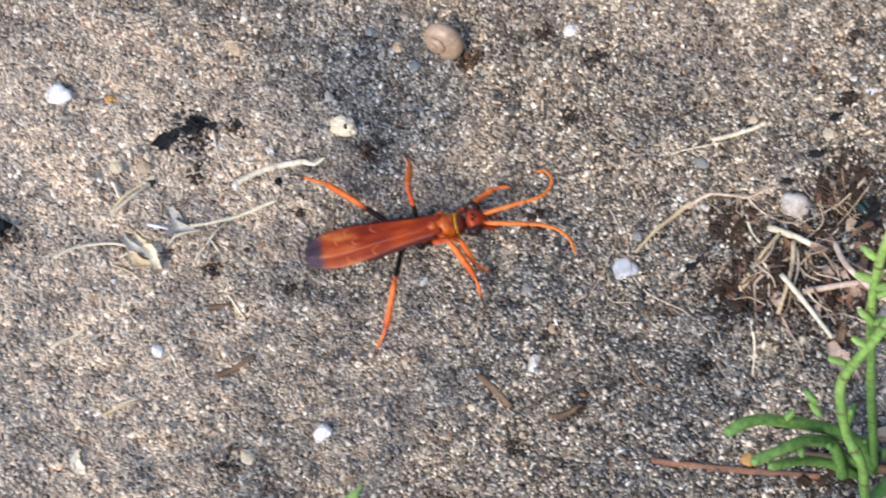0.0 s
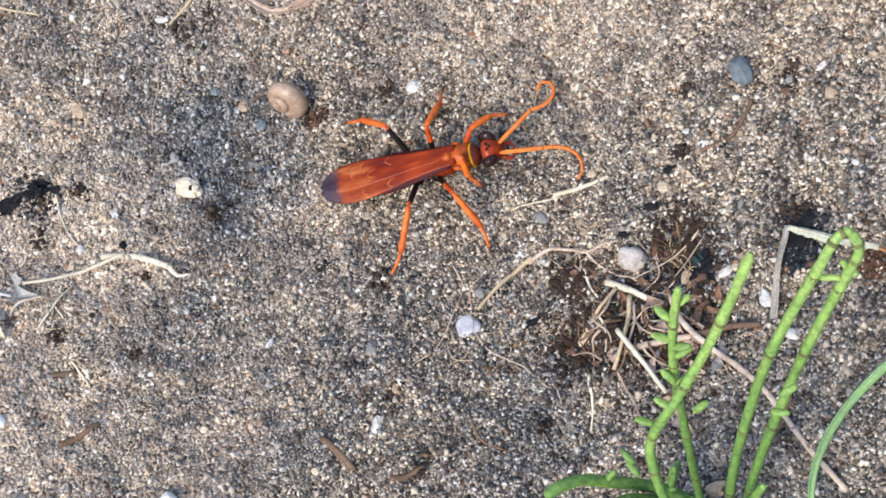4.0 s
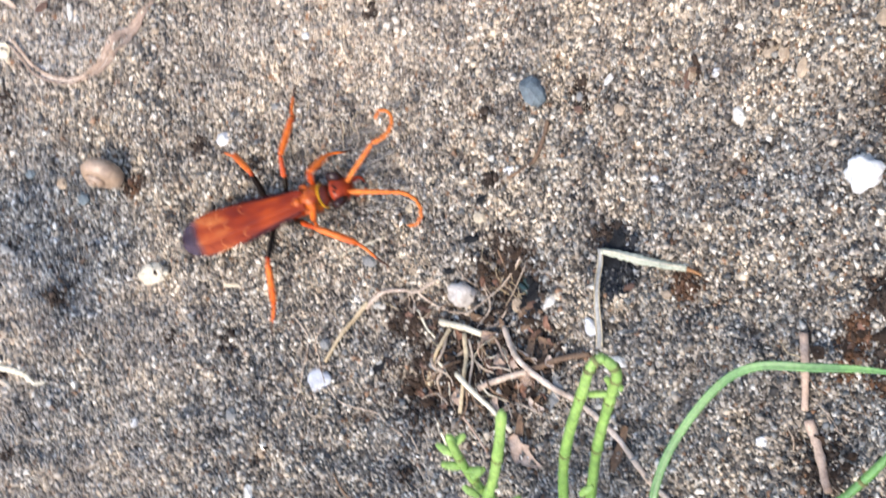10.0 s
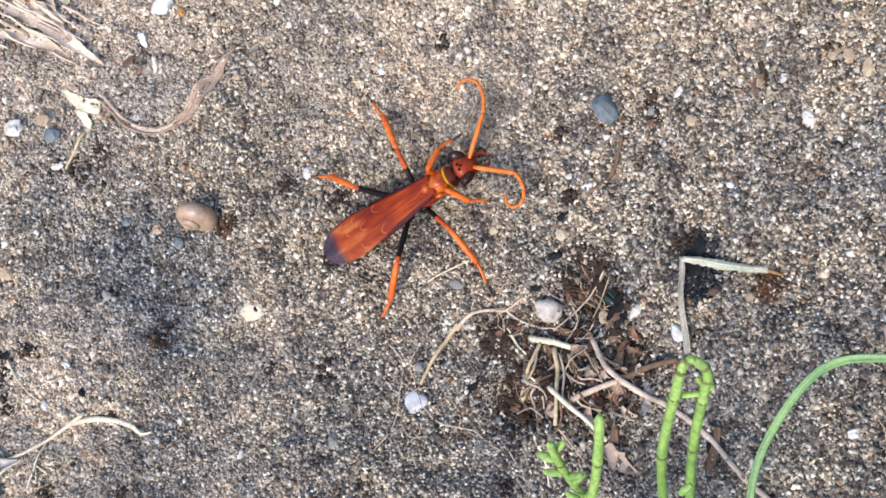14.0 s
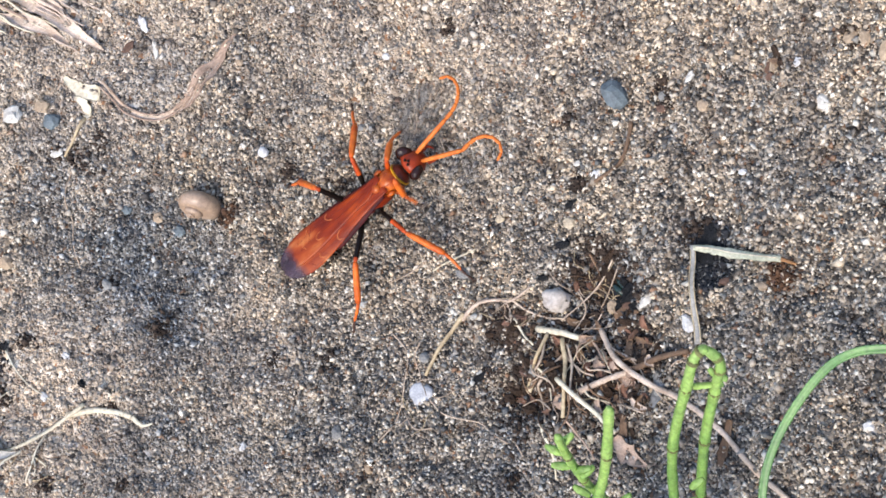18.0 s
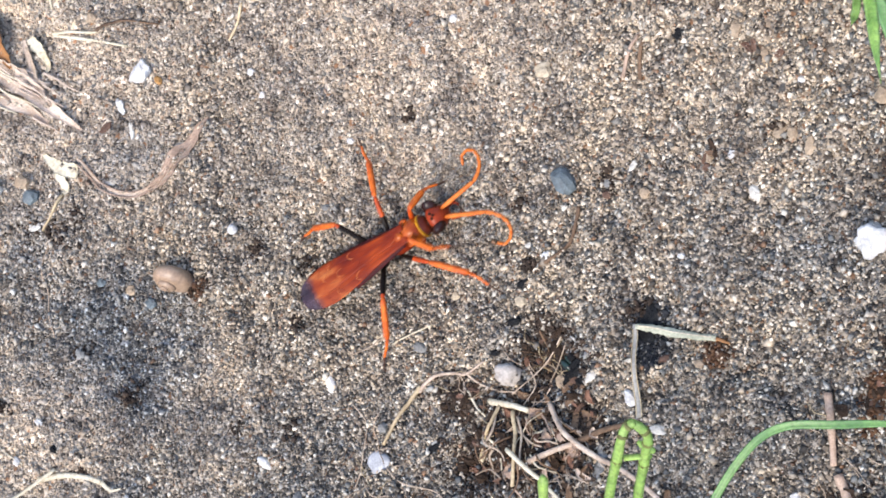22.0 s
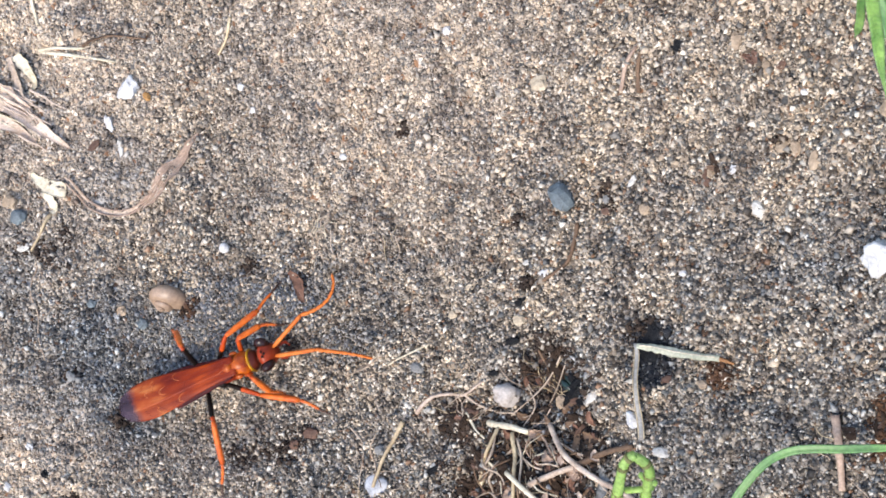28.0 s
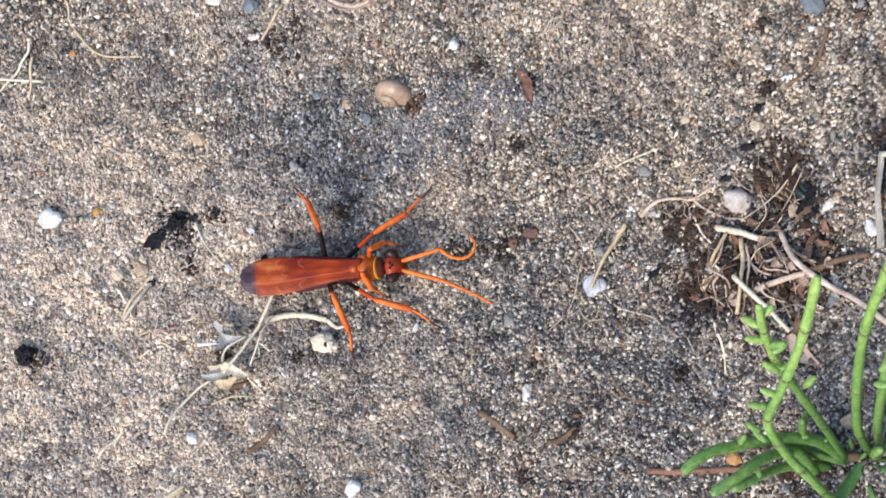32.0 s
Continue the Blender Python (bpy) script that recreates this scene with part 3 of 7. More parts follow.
def build_wasp():
    w = new("spider_wasp")
    tagged(w, "rust-orange spider wasp with dark wing tips, digging in sand", "insect")
    part("head", loft("head", [(x * MM, a * MM, b * MM, z * MM) for x, a, b, z in (
        (6.6, 0.6, 0.6, 4.6), (6.9, 1.5, 1.3, 4.6), (7.4, 2.1, 1.75, 4.6), (8.1, 2.2, 1.85, 4.5), (8.7, 1.9, 1.7, 4.3), (9.3, 1.35, 1.35, 4.0), (9.8, 0.7, 0.7, 3.7))], RUST), w)
    for s in (1, -1):
        e = blob("eye", (1.3 * MM, 0.85 * MM, 1.45 * MM), EYE, 2, 0.03, 3)
        part("eye", e, w, "large dark brown compound eye", pose(0.0079, s * 0.00178, 0.0051, s * -26, 0, s * -14))
        part("mandible", tube("mandible", curve_through([(0.0095, s * 0.0010, 0.0031), (0.0106, s * 0.0012, 0.0024), (0.0111, s * 0.0004, 0.0019)]),
             lambda u: 0.00042 * (1 - 0.75 * u), RUST, 7), w)
    for x, y in ((8.35, 0.0), (7.95, 0.42), (7.95, -0.42)):
        part("simple_eye", blob("simple_eye", (0.24 * MM,) * 3, BLACK, 1, 0.02, 1), w, "", pose(x * MM, y * MM, 6.45 * MM))
    part("neck", loft("neck", [(x * MM, a * MM, b * MM, z * MM) for x, a, b, z in ((5.6, 0.9, 0.8, 4.2), (6.8, 0.8, 0.7, 4.4))], BLACK), w)
    part("pronotum", loft("pronotum", [(x * MM, a * MM, b * MM, z * MM) for x, a, b, z in (
        (6.3, 0.9, 0.8, 4.3), (5.95, 1.4, 1.25, 4.25), (5.5, 1.7, 1.6, 4.2), (5.0, 1.82, 1.85, 4.2), (4.6, 1.8, 1.8, 4.2))], MAROON), w, "dark red-brown plate behind the head")
    part("collar", loft("collar", [(x * MM, a * MM, b * MM, z * MM) for x, a, b, z in (
        (5.26, 1.55, 1.5, 4.2), (5.2, 1.86, 1.88, 4.2), (5.08, 1.97, 2.06, 4.2), (4.96, 1.95, 2.05, 4.2), (4.9, 1.7, 1.7, 4.2))], YELLOW, 24), w, "thin yellow collar line behind the head")
    part("thorax", loft("thorax", [(x * MM, a * MM, b * MM, z * MM) for x, a, b, z in (
        (4.95, 1.5, 1.5, 4.35), (4.5, 1.86, 2.05, 4.4), (3.8, 2.02, 2.36, 4.4), (3.1, 2.0, 2.42, 4.4), (2.4, 1.75, 2.2, 4.4), (1.6, 1.4, 1.7, 4.3))], ORANGE, 20), w)
    for y in (0.85, -0.85):
        part("suture", tube("suture", curve_through([Vector((x * MM, y * k * MM, (4.4 + h) * MM)) for x, k, h in ((4.6, 1.0, 1.72), (3.8, 0.95, 2.06), (3.0, 0.85, 2.17), (2.1, 0.7, 2.0))], 4), lambda u: 0.07 * MM, RUST, 6), w)
    part("scutellum", loft("scutellum", [(x * MM, a * MM, b * MM, z * MM) for x, a, b, z in (
        (2.2, 0.6, 0.7, 5.7), (1.8, 0.85, 0.95, 5.85), (1.3, 0.9, 1.0, 5.9), (0.7, 0.7, 0.8, 5.75), (0.1, 0.35, 0.4, 5.4))], ORANGE), w)
    part("rear_thorax", loft("rear_thorax", [(x * MM, a * MM, b * MM, z * MM) for x, a, b, z in (
        (1.6, 1.9, 1.9, 3.9), (0.0, 2.0, 2.0, 3.8), (-2.0, 1.85, 1.8, 3.7), (-3.8, 1.4, 1.3, 3.5), (-4.8, 0.6, 0.6, 3.3))], RUST), w)
    part("waist", loft("waist", [(x * MM, a * MM, b * MM, z * MM) for x, a, b, z in ((-4.4, 0.5, 0.5, 3.3), (-5.8, 0.55, 0.5, 3.2))], BLACK), w)
    part("abdomen", loft("abdomen", [(x * MM, a * MM, b * MM, z * MM) for x, a, b, z in (
        (-5.2, 0.6, 0.6, 3.2), (-6.4, 1.5, 1.4, 3.1), (-8.4, 2.2, 2.0, 3.0), (-10.5, 2.3, 2.1, 2.8), (-12.8, 1.9, 1.8, 2.6), (-14.8, 1.1, 1.1, 2.4), (-16.2, 0.35, 0.35, 2.3))], BLACK), w, "glossy black abdomen")
    for s, name in ((1, "left"), (-1, "right")):
        wing = part("wing", wing_mesh("wing", s), w, "rust membranous wing with smoky black tip")
        for vein in VEINS:
            line = curve_through([wing_point(u, v, s, 0.02) for u, v in vein], 5)
            part("vein", tube("vein", line, lambda u: 0.033 * MM * (1 - 0.4 * u), VEIN, 5), wing)
        for bend in BENDS:
            line = curve_through([wing_point(u, v, s, 0.03) for u, v in bend], 5)
            part("vein", tube("vein", line, lambda u: (0.03 + 0.04 * math.sin(math.pi * u)) * MM, PALE_VEIN, 5), wing)
        part("hind_wing", hind_wing_mesh("hind_wing", s), w, "dark purple-brown hind wing edge")
        part("wing_root", blob("wing_root", (0.75 * MM, 0.42 * MM, 0.45 * MM), ORANGE, 4, 0.05), w, "", pose(0.0028, s * 0.0019, 0.0057))
        inner = limb_mesh("antenna_base", 7.2, 0.36, 0.32, [ANTENNA], 0.03)
        joints = [part("antenna_joint", limb_mesh("antenna_joint", 1.45, 0.325 - 0.018 * k, 0.31 - 0.018 * k, [ANTENNA], 0.02, 5), w) for k in range(JOINTS)]
        ANTENNAE[name] = (s, part("antenna_base", inner, w), joints)
    for name, (hip, (a, b, c)) in LEG_PLAN.items():
        front = name.startswith("front")
        thick = 0.78 if name.startswith("hind") else 0.70
        part("hip_joint", blob("hip_joint", (0.95 * MM, 0.8 * MM, 1.0 * MM), BLACK if not front else RUST, 3, 0.05), w, "", pose(hip[0] * MM, hip[1] * MM, hip[2] * MM))
        femur = limb_mesh("femur", a, thick * 0.46, thick * 0.46, [BLACK, LEG_RED], thick * 0.15, 12, 0.92 if name.startswith("hind") else (0.52 if not front else 0.1))
        shin = limb_mesh("shin", b, 0.42, 0.50, [LEG_ORANGE], 0.07, 10, 1.0, 0 if front else 9)
        foot = part("foot", limb_mesh("foot", c, 0.29, 0.15, [LEG_ORANGE, DUSKY], 0.02, 15, 0.62, 0, 0.14), w)
        for s in (1, -1):
            hook = curve_through([Vector((c, 0.0, 0.0)) * MM, Vector((c + 0.35, s * 0.22, 0.06)) * MM, Vector((c + 0.6, s * 0.34, -0.2)) * MM], 4)
            part("claw", tube("claw", hook, lambda u: (0.10 - 0.06 * u) * MM, DUSKY, 5), foot)
        LEGS[name] = (hip, (a, b, c), part("femur", femur, w), part("shin", shin, w), foot)
    return w


def along(a, b):
    """A pose at a with +x towards b."""
    d = (b - a).normalized()
    side = Vector((0, 0, 1)).cross(d)
    side = side.normalized() if side.length > 1e-5 else Vector((0, 1, 0))
    m = Matrix((d, side, d.cross(side))).transposed().to_4x4()
    m.translation = a * MM
    return m


def fill(rows, step=0.5):
    """Rows step seconds apart or closer."""
    out = [rows[0]]
    for a, b in zip(rows, rows[1:]):
        n = max(1, math.ceil((b[0] - a[0]) / step - 0.01))
        out += [tuple(p + (q - p) * k / n for p, q in zip(a, b)) for k in range(1, n + 1)]
    return out


def wasp_at(way, t):
    """Place in millimetres and heading of the wasp at t, between its rows."""
    i = min(len(way) - 2, max(0, sum(1 for q in way if q[0] <= t) - 1))
    u = (t - way[i][0]) / (way[i + 1][0] - way[i][0])
    return [p + (q - p) * u for p, q in zip(way[i][1:], way[i + 1][1:])]


def walk_leg(leg, way, rows, steady=0.01):
    """Keys femur, shin and foot so that the leg reaches from its hip by the knee to the ground."""
    hip, (a, b, c), femur, shin, foot = leg
    hip, keys, last = Vector(hip), ([], [], []), None
    top = 3.2 if hip.x > 0 else 4.8
    for t, kx, ky, fx, fy in fill(rows):
        x, y, a_head = wasp_at(way, t)
        spot = on_sand(x * MM, y * MM, a_head) @ (Vector((fx, fy, 0)) * MM)
        rise = max(-1.5, min(3.0, (zat(spot.x, spot.y) - spot.z) / MM))
        end, low = Vector((fx, fy, 0.5 + rise)), b + c * 0.94
        d = end - hip
        dist = min(max(d.length, abs(low - a) + 1.2), a + low - 0.05)
        n = d.normalized()
        end = hip + n * dist
        s = (a * a - low * low + dist * dist) / (2 * dist)
        rad = math.sqrt(max(0.0, a * a - s * s))
        u = n.cross(Vector((0, 0, 1))).normalized()
        v = u.cross(n)
        best = None
        for k in range(48):
            q = hip + n * s + (u * math.cos(k * math.pi / 24) + v * math.sin(k * math.pi / 24)) * rad
            score = (q.x - kx) ** 2 + (q.y - ky) ** 2 + (2.8 - q.z if q.z < 2.8 else (q.z - top) * 0.5 if q.z > top else 0.0) ** 2 * 2
            if last is not None:
                score += steady * (q - last).length_squared
            if best is None or score < best[0]:
                best = (score, q)
        knee = last = best[1]
        aim = (end - knee).normalized()
        bent = aim.cross(Vector((0, 0, 1))).normalized() * (1.0 if hip.y < 0 else -1.0) * (1.0 if hip.x > 0 else -1.0)
        ankle = knee + (aim * b + Vector((0, 0, 0.35)) + bent * 0.9).normalized() * b
        for store, m in zip(keys, (along(hip, knee), along(knee, ankle), along(ankle, end))):
            store.append((t, m))
    for ob, store in zip((femur, shin, foot), keys):
        walk(ob, store)


def curl(turn, reach):
    """A chain of joints that bends by turn in all, more towards its end: the points and headings in the plane, from the origin."""
    p, a, pts, heads = Vector((0, 0)), 0.0, [], []
    for k in range(JOINTS):
        a += turn * (k + 1) / (JOINTS * (JOINTS + 1) / 2)
        pts.append(p.copy())
        heads.append(a)
        p = p + Vector((math.cos(a), math.sin(a))) * reach
    return pts, heads, p


def walk_antenna(antenna, rows):
    """Keys an antenna: a straight base to the bend, then joints that curl as far as the tip's distance asks."""
    s, base, joints = antenna
    root, keys = Vector((9.4, s * 0.75, 4.6)), [[] for _ in range(JOINTS + 1)]
    for t, mx, my, tx, ty in fill(rows, 0.25):
        bend = root + (Vector((mx, my, 4.8)) - root).normalized() * 7.1
        keys[0].append((t, along(root, bend)))
        far = Vector((tx, ty, 3.0)) - bend
        want, lo, hi = max(2.2, math.hypot(far.x, far.y)), 0.15, 5.2
        for _ in range(24):
            mid = (lo + hi) / 2
            lo, hi = (mid, hi) if curl(mid, 1.32)[2].length > want else (lo, mid)
        pts, heads, end = curl(lo, 1.32)
        swing = math.atan2(far.y, far.x) - s * math.atan2(end.y, end.x)
        for k, (p, a) in enumerate(zip(pts, heads)):
            at = bend + Vector((p.x * math.cos(swing) - s * p.y * math.sin(swing), p.x * math.sin(swing) + s * p.y * math.cos(swing), far.z * 0.7 * k / JOINTS))
            keys[k + 1].append((t, Matrix.Translation(at * MM) @ Matrix.Rotation(swing + s * a, 4, "Z") @ Matrix.Rotation(-math.atan2(far.z * 0.7, 1.32 * JOINTS), 4, "Y")))
    for ob, store in zip([base] + joints, keys):
        walk(ob, store)


wasp = build_wasp()


# ---- what lies on the sand ----
WHITE_SHELL = grained("white_shell", (0.66, 0.63, 0.57), (0.44, 0.40, 0.34), 420.0, 0.45, 0.5, 5.0, 0.05, 0.1)
CREAM_SHELL = grained("cream_shell", (0.62, 0.55, 0.48), (0.36, 0.30, 0.25), 420.0, 0.5, 0.45, 5.0, 0.06, 0.0)
CHALK = grained("chalky_white", (0.76, 0.735, 0.70), (0.50, 0.475, 0.45), 500.0, 0.8, 0.3, 5.0, 0.12, 0.1)
SHELL_GLASS = grained("thin_shell", (0.48, 0.48, 0.49), (0.30, 0.30, 0.31), 600.0, 0.3, 0.5, 5.0, 0.05, 0.0)
CREAM = grained("cream_stone", (0.62, 0.52, 0.38), (0.42, 0.33, 0.22), 480.0, 0.7, 0.35, 5.0, 0.08, 0.15)
TAN = grained("tan_stone", (0.45, 0.34, 0.23), (0.28, 0.20, 0.13), 420.0, 0.7, 0.35, 5.0, 0.08, 0.2)
SNAIL = grained("snail_shell_brown", (0.40, 0.275, 0.185), (0.27, 0.175, 0.11), 260.0, 0.38, 0.5, 7.0, 0.03, 0.0)
OCHRE = grained("ochre_stone", (0.55, 0.30, 0.10), (0.38, 0.19, 0.06), 420.0, 0.65, 0.35, 5.0, 0.06, 0.2)
SLATE = grained("slate_stone", (0.185, 0.225, 0.235), (0.09, 0.105, 0.115), 420.0, 0.65, 0.4, 6.0, 0.08, 0.15)
GREY = grained("grey_stone", (0.30, 0.29, 0.27), (0.17, 0.165, 0.155), 420.0, 0.75, 0.35, 6.0, 0.08, 0.2)
RED_STONE = grained("reddish_stone", (0.19, 0.105, 0.07), (0.09, 0.05, 0.035), 420.0, 0.75, 0.3, 6.0, 0.08, 0.2)
COAL = grained("charcoal", (0.028, 0.029, 0.031), (0.009, 0.009, 0.010), 380.0, 0.85, 0.08, 8.0, 0.3, 0.2)
HUMUS = grained("humus", (0.070, 0.043, 0.028), (0.022, 0.015, 0.011), 300.0, 0.95, 0.15, 8.0, 0.3, 0.35)
STRAW = grained("dry_straw", (0.58, 0.46, 0.29), (0.40, 0.29, 0.16), 260.0, 0.6, 0.35, 8.0, 0.05, 0.15)
PALE_STRAW = grained("pale_straw", (0.74, 0.66, 0.50), (0.55, 0.45, 0.30), 260.0, 0.55, 0.4, 8.0, 0.05, 0.12)
WEATHERED = grained("weathered_straw", (0.58, 0.53, 0.42), (0.36, 0.31, 0.23), 260.0, 0.7, 0.3, 8.0, 0.08, 0.1)
BROWN_STEM = grained("brown_stem", (0.22, 0.135, 0.080), (0.11, 0.065, 0.040), 260.0, 0.75, 0.3, 8.0, 0.08, 0.2)
REDDISH = grained("reddish_stem", (0.24, 0.12, 0.075), (0.12, 0.06, 0.04), 260.0, 0.75, 0.3, 8.0, 0.08, 0.2)
PINK_LEAF = grained("dry_pinkish_leaf", (0.52, 0.375, 0.28), (0.28, 0.185, 0.13), 420.0, 0.7, 0.3, 8.0, 0.08, 0.15)
ROOT = grained("root_fibre", (0.58, 0.46, 0.35), (0.36, 0.26, 0.18), 320.0, 0.75, 0.25, 7.0, 0.05, 0.25)
LEAF = grained("green_leaf", (0.25, 0.41, 0.095), (0.060, 0.165, 0.030), 420.0, 0.55, 0.3, 5.0, 0.25, 0.3, (0.2, 0.0008))
PALE_SHEATH = grained("pale_pink_sheath", (0.72, 0.58, 0.47), (0.46, 0.34, 0.25), 420.0, 0.7, 0.3, 8.0, 0.08, 0.15)
ORANGE_LEAF = grained("orange_brown_leaf", (0.42, 0.20, 0.07), (0.20, 0.08, 0.03), 300.0, 0.6, 0.35, 7.0, 0.08, 0.0)
TAN_ROOT = grained("tan_root_bark", (0.70, 0.55, 0.43), (0.40, 0.29, 0.21), 420.0, 0.7, 0.3, 7.0, 0.08, 0.1)
GREENISH_STRAW = grained("greenish_straw", (0.60, 0.58, 0.43), (0.37, 0.37, 0.26), 300.0, 0.65, 0.3, 8.0, 0.1, 0.05)
PALE_CREAM = grained("pale_cream_stone", (0.74, 0.64, 0.48), (0.50, 0.41, 0.29), 480.0, 0.65, 0.35, 5.0, 0.08, 0.0)
PAPER = grained("papery_grey_leaf", (0.46, 0.43, 0.38), (0.26, 0.24, 0.21), 420.0, 0.6, 0.3, 6.0, 0.08, 0.1)
BLADE = grained("grass_blade", (0.14, 0.29, 0.075), (0.065, 0.17, 0.045), 220.0, 0.42, 0.45, 9.0, 0.05, 0.15, (0.2, 0.001))
BEETLE = chitin("green_black_shell", (0.012, 0.035, 0.026), (0.006, 0.012, 0.010), 0.22, 500.0, 0.6)


def stone(name, label, category, x, y, size, mat, turn=0.0, seed=1, sink=0.3, amp=0.16, facets=0.0, group="", detail=2, tilt=0.0):
    """A loose stone or shell at x, y in millimetres, half axes in millimetres, sunk by a part of its height into the sand."""
    me = blob(name, tuple(v * MM for v in size), mat, seed, amp, detail, facets)
    ob = new(name, me)
    ob.matrix_basis = pose(x * MM, y * MM, zat(x * MM, y * MM) + size[2] * MM * (1 - 2 * sink) + 0.0001, tilt, 0, turn)
    return tagged(ob, label, category, group)


def lay(points, lift=0.4):
    """Points in millimetres on the sand (x, y) or above it (x, y, height) as world points."""
    return [Vector((p[0] * MM, p[1] * MM, zat(p[0] * MM, p[1] * MM) + (p[2] if len(p) > 2 else lift) * MM)) for p in points]


def drape(points, lift, per):
    """A smooth line through points (x, y) or (x, y, height) in millimetres that follows the sand under it."""
    flat = curve_through([(p[0], p[1], p[2] if len(p) > 2 else lift) for p in points], per)
    z = [zat(p.x * MM, p.y * MM) + p.z * MM for p in flat]
    for _ in range(2):
        z = [z[0]] + [(z[i - 1] + 2 * z[i] + z[i + 1]) / 4 for i in range(1, len(z) - 1)] + [z[-1]]
    return [Vector((p.x * MM, p.y * MM, h)) for p, h in zip(flat, z)]


def strand(name, label, category, points, r0, r1, mat, flat=1.0, lift=0.55, group="", seed=0, rough=0.12, sides=7, mid=None, parent=None):
    """A straw, stalk or root of radius r0 to r1 (mm) along points; mid: a wider middle."""
    line = drape(points, lift, 7)
    def radius(u):
        r = r0 + (r1 - r0) * u
        if mid:
            r += (mid - (r0 + r1) / 2) * math.sin(math.pi * u)
        return 0.86 * r * MM
    origin = line[0].copy()
    me = tube(name, [p - origin for p in line], radius, mat, sides, flat, (0, 0, 1), rough, seed)
    if parent:
        return part(name, me, parent, label, Matrix.Translation(origin - parent.location))
    ob = new(name, me)
    ob.location = origin
    return tagged(ob, label, category, group)


def dry_leaf(name, label, points, widths, mat, curl=0.5, lift=0.65, parent=None):
    """A shrivelled leaf: a ribbon along points with its edges curled up."""
    line = drape(points, lift, 6)
    origin, verts, faces, n, nv = line[0].copy(), [], [], len(line), 6
    for layer in (0, 1):
        for i, c in enumerate(line):
            u = i / (n - 1)
            k = u * (len(widths) - 1)
            j = min(int(k), len(widths) - 2)
            w = (widths[j] + (widths[j + 1] - widths[j]) * (k - j)) * MM * 0.8 * (1 + 0.35 * noise.noise(Vector((i * 0.8, 3.0, origin.y * 700))))
            d = (line[min(i + 1, n - 1)] - line[max(i - 1, 0)]).normalized()
            side = d.cross(Vector((0, 0, 1))).normalized()
            for q in range(nv + 1):
                v = 2 * q / nv - 1
                z = curl * w * (v * v - 0.3) + 0.55 * w * noise.noise(Vector((i * 0.45, v * 1.6, origin.x * 900)))
                verts.append(c - origin + side * v * w + Vector((0, 0, z - layer * 0.00012)))
    row, lay_n = nv + 1, n * (nv + 1)
    for i in range(n - 1):
        for q in range(nv):
            a = i * row + q
            f = (a, a + 1, a + row + 1, a + row)
            faces += [f[::-1], tuple(lay_n + k for k in f)]
    rim = [i * row for i in range(n)] + [(n - 1) * row + q for q in range(1, row)] + [i * row + nv for i in range(n - 2, -1, -1)] + [q for q in range(nv - 1, 0, -1)]
    faces += [(a, b, lay_n + b, lay_n + a) for a, b in zip(rim, rim[1:] + rim[:1])]
    me = mesh_from(name, verts, faces, mat, True)
    if parent:
        return part(name, me, parent, label, Matrix.Translation(origin - parent.location))
    ob = new(name, me)
    ob.location = origin
    return tagged(ob, label, "dry leaf")


# the snail shell: a globular coil of quickly narrowing whorls
def snail_shell(x, y, size, turn, tilt):
    verts, faces, sides, n = [], [], 20, 150
    for i in range(n + 1):
        th = i / n * 3.7 * 2 * math.pi - math.pi / 2
        k = math.exp(-0.125 * (th + math.pi / 2))
        big, rad = 0.50 * size * k, 0.53 * size * k
        c = Vector((big * math.cos(th), big * math.sin(th), 0.86 * size * (1 - k)))
        for j in range(sides):
            a = 2 * math.pi * j / sides
            o = Vector((math.cos(th), math.sin(th), 0)) * math.cos(a) + Vector((0, 0, 0.86)) * math.sin(a)
            rib = 1 + 0.006 * math.sin(th * 31) + 0.02 * noise.noise(c * 0.7 + o)
            verts.append((c + o * rad * rib) * MM)
    for i in range(n):
        for j in range(sides):
            a, b = i * sides + j, i * sides + (j + 1) % sides
            faces.append((a, b, b + sides, a + sides))
    faces += [tuple(range(sides))[::-1], tuple(range(n * sides, (n + 1) * sides))]
    ob = new("snail_shell", mesh_from("snail_shell", verts, faces, SNAIL, True))
    ob.matrix_basis = pose(x * MM, y * MM, zat(x * MM, y * MM) + 0.60 * size * MM, tilt, -6, turn)
    return tagged(ob, "empty brown snail shell half sunk in sand", "snail shell")


snail = snail_shell(-61.8, 16.7, 4.5, -8, 56)

# shells, chalky bits and pebbles
stone("white_shell", "small white rounded shell beside the root tangle", "shell", 0.2, 0.2, (2.15, 1.75, 1.5), CREAM_SHELL, 25, 12, 0.35, 0.35, detail=3)
stone("shell_disc", "thin translucent white shell disc on dark sand", "shell", -22.5, -14.4, (2.0, 1.85, 0.5), SHELL_GLASS, 10, 3, 0.2, 0.25, detail=3)
stone("white_lump", "lumpy chalky white fragment on sand", "shell", 56.6, 18.7, (2.0, 2.0, 1.2), CHALK, 0, 7, 0.25, 0.55, detail=3)
stone("heart_shell", "chalky white shell fragment with a notch", "shell", -64.8, 51.1, (1.9, 1.7, 0.9), CHALK, 30, 5, 0.2, 0.6, detail=3)
stone("white_stone", "bright white flat stone on pale sand", "stone", -120.2, -8.3, (2.9, 2.0, 1.2), CHALK, 10, 4, 0.3, 0.4)
pebble = stone("cream_pebble", "cream oval pebble pushed about by the wasp", "pebble", -75.3, -1.4, (2.7, 1.8, 1.3), PALE_CREAM, 0, 6, 0.2, 0.4, 0.12, detail=3)
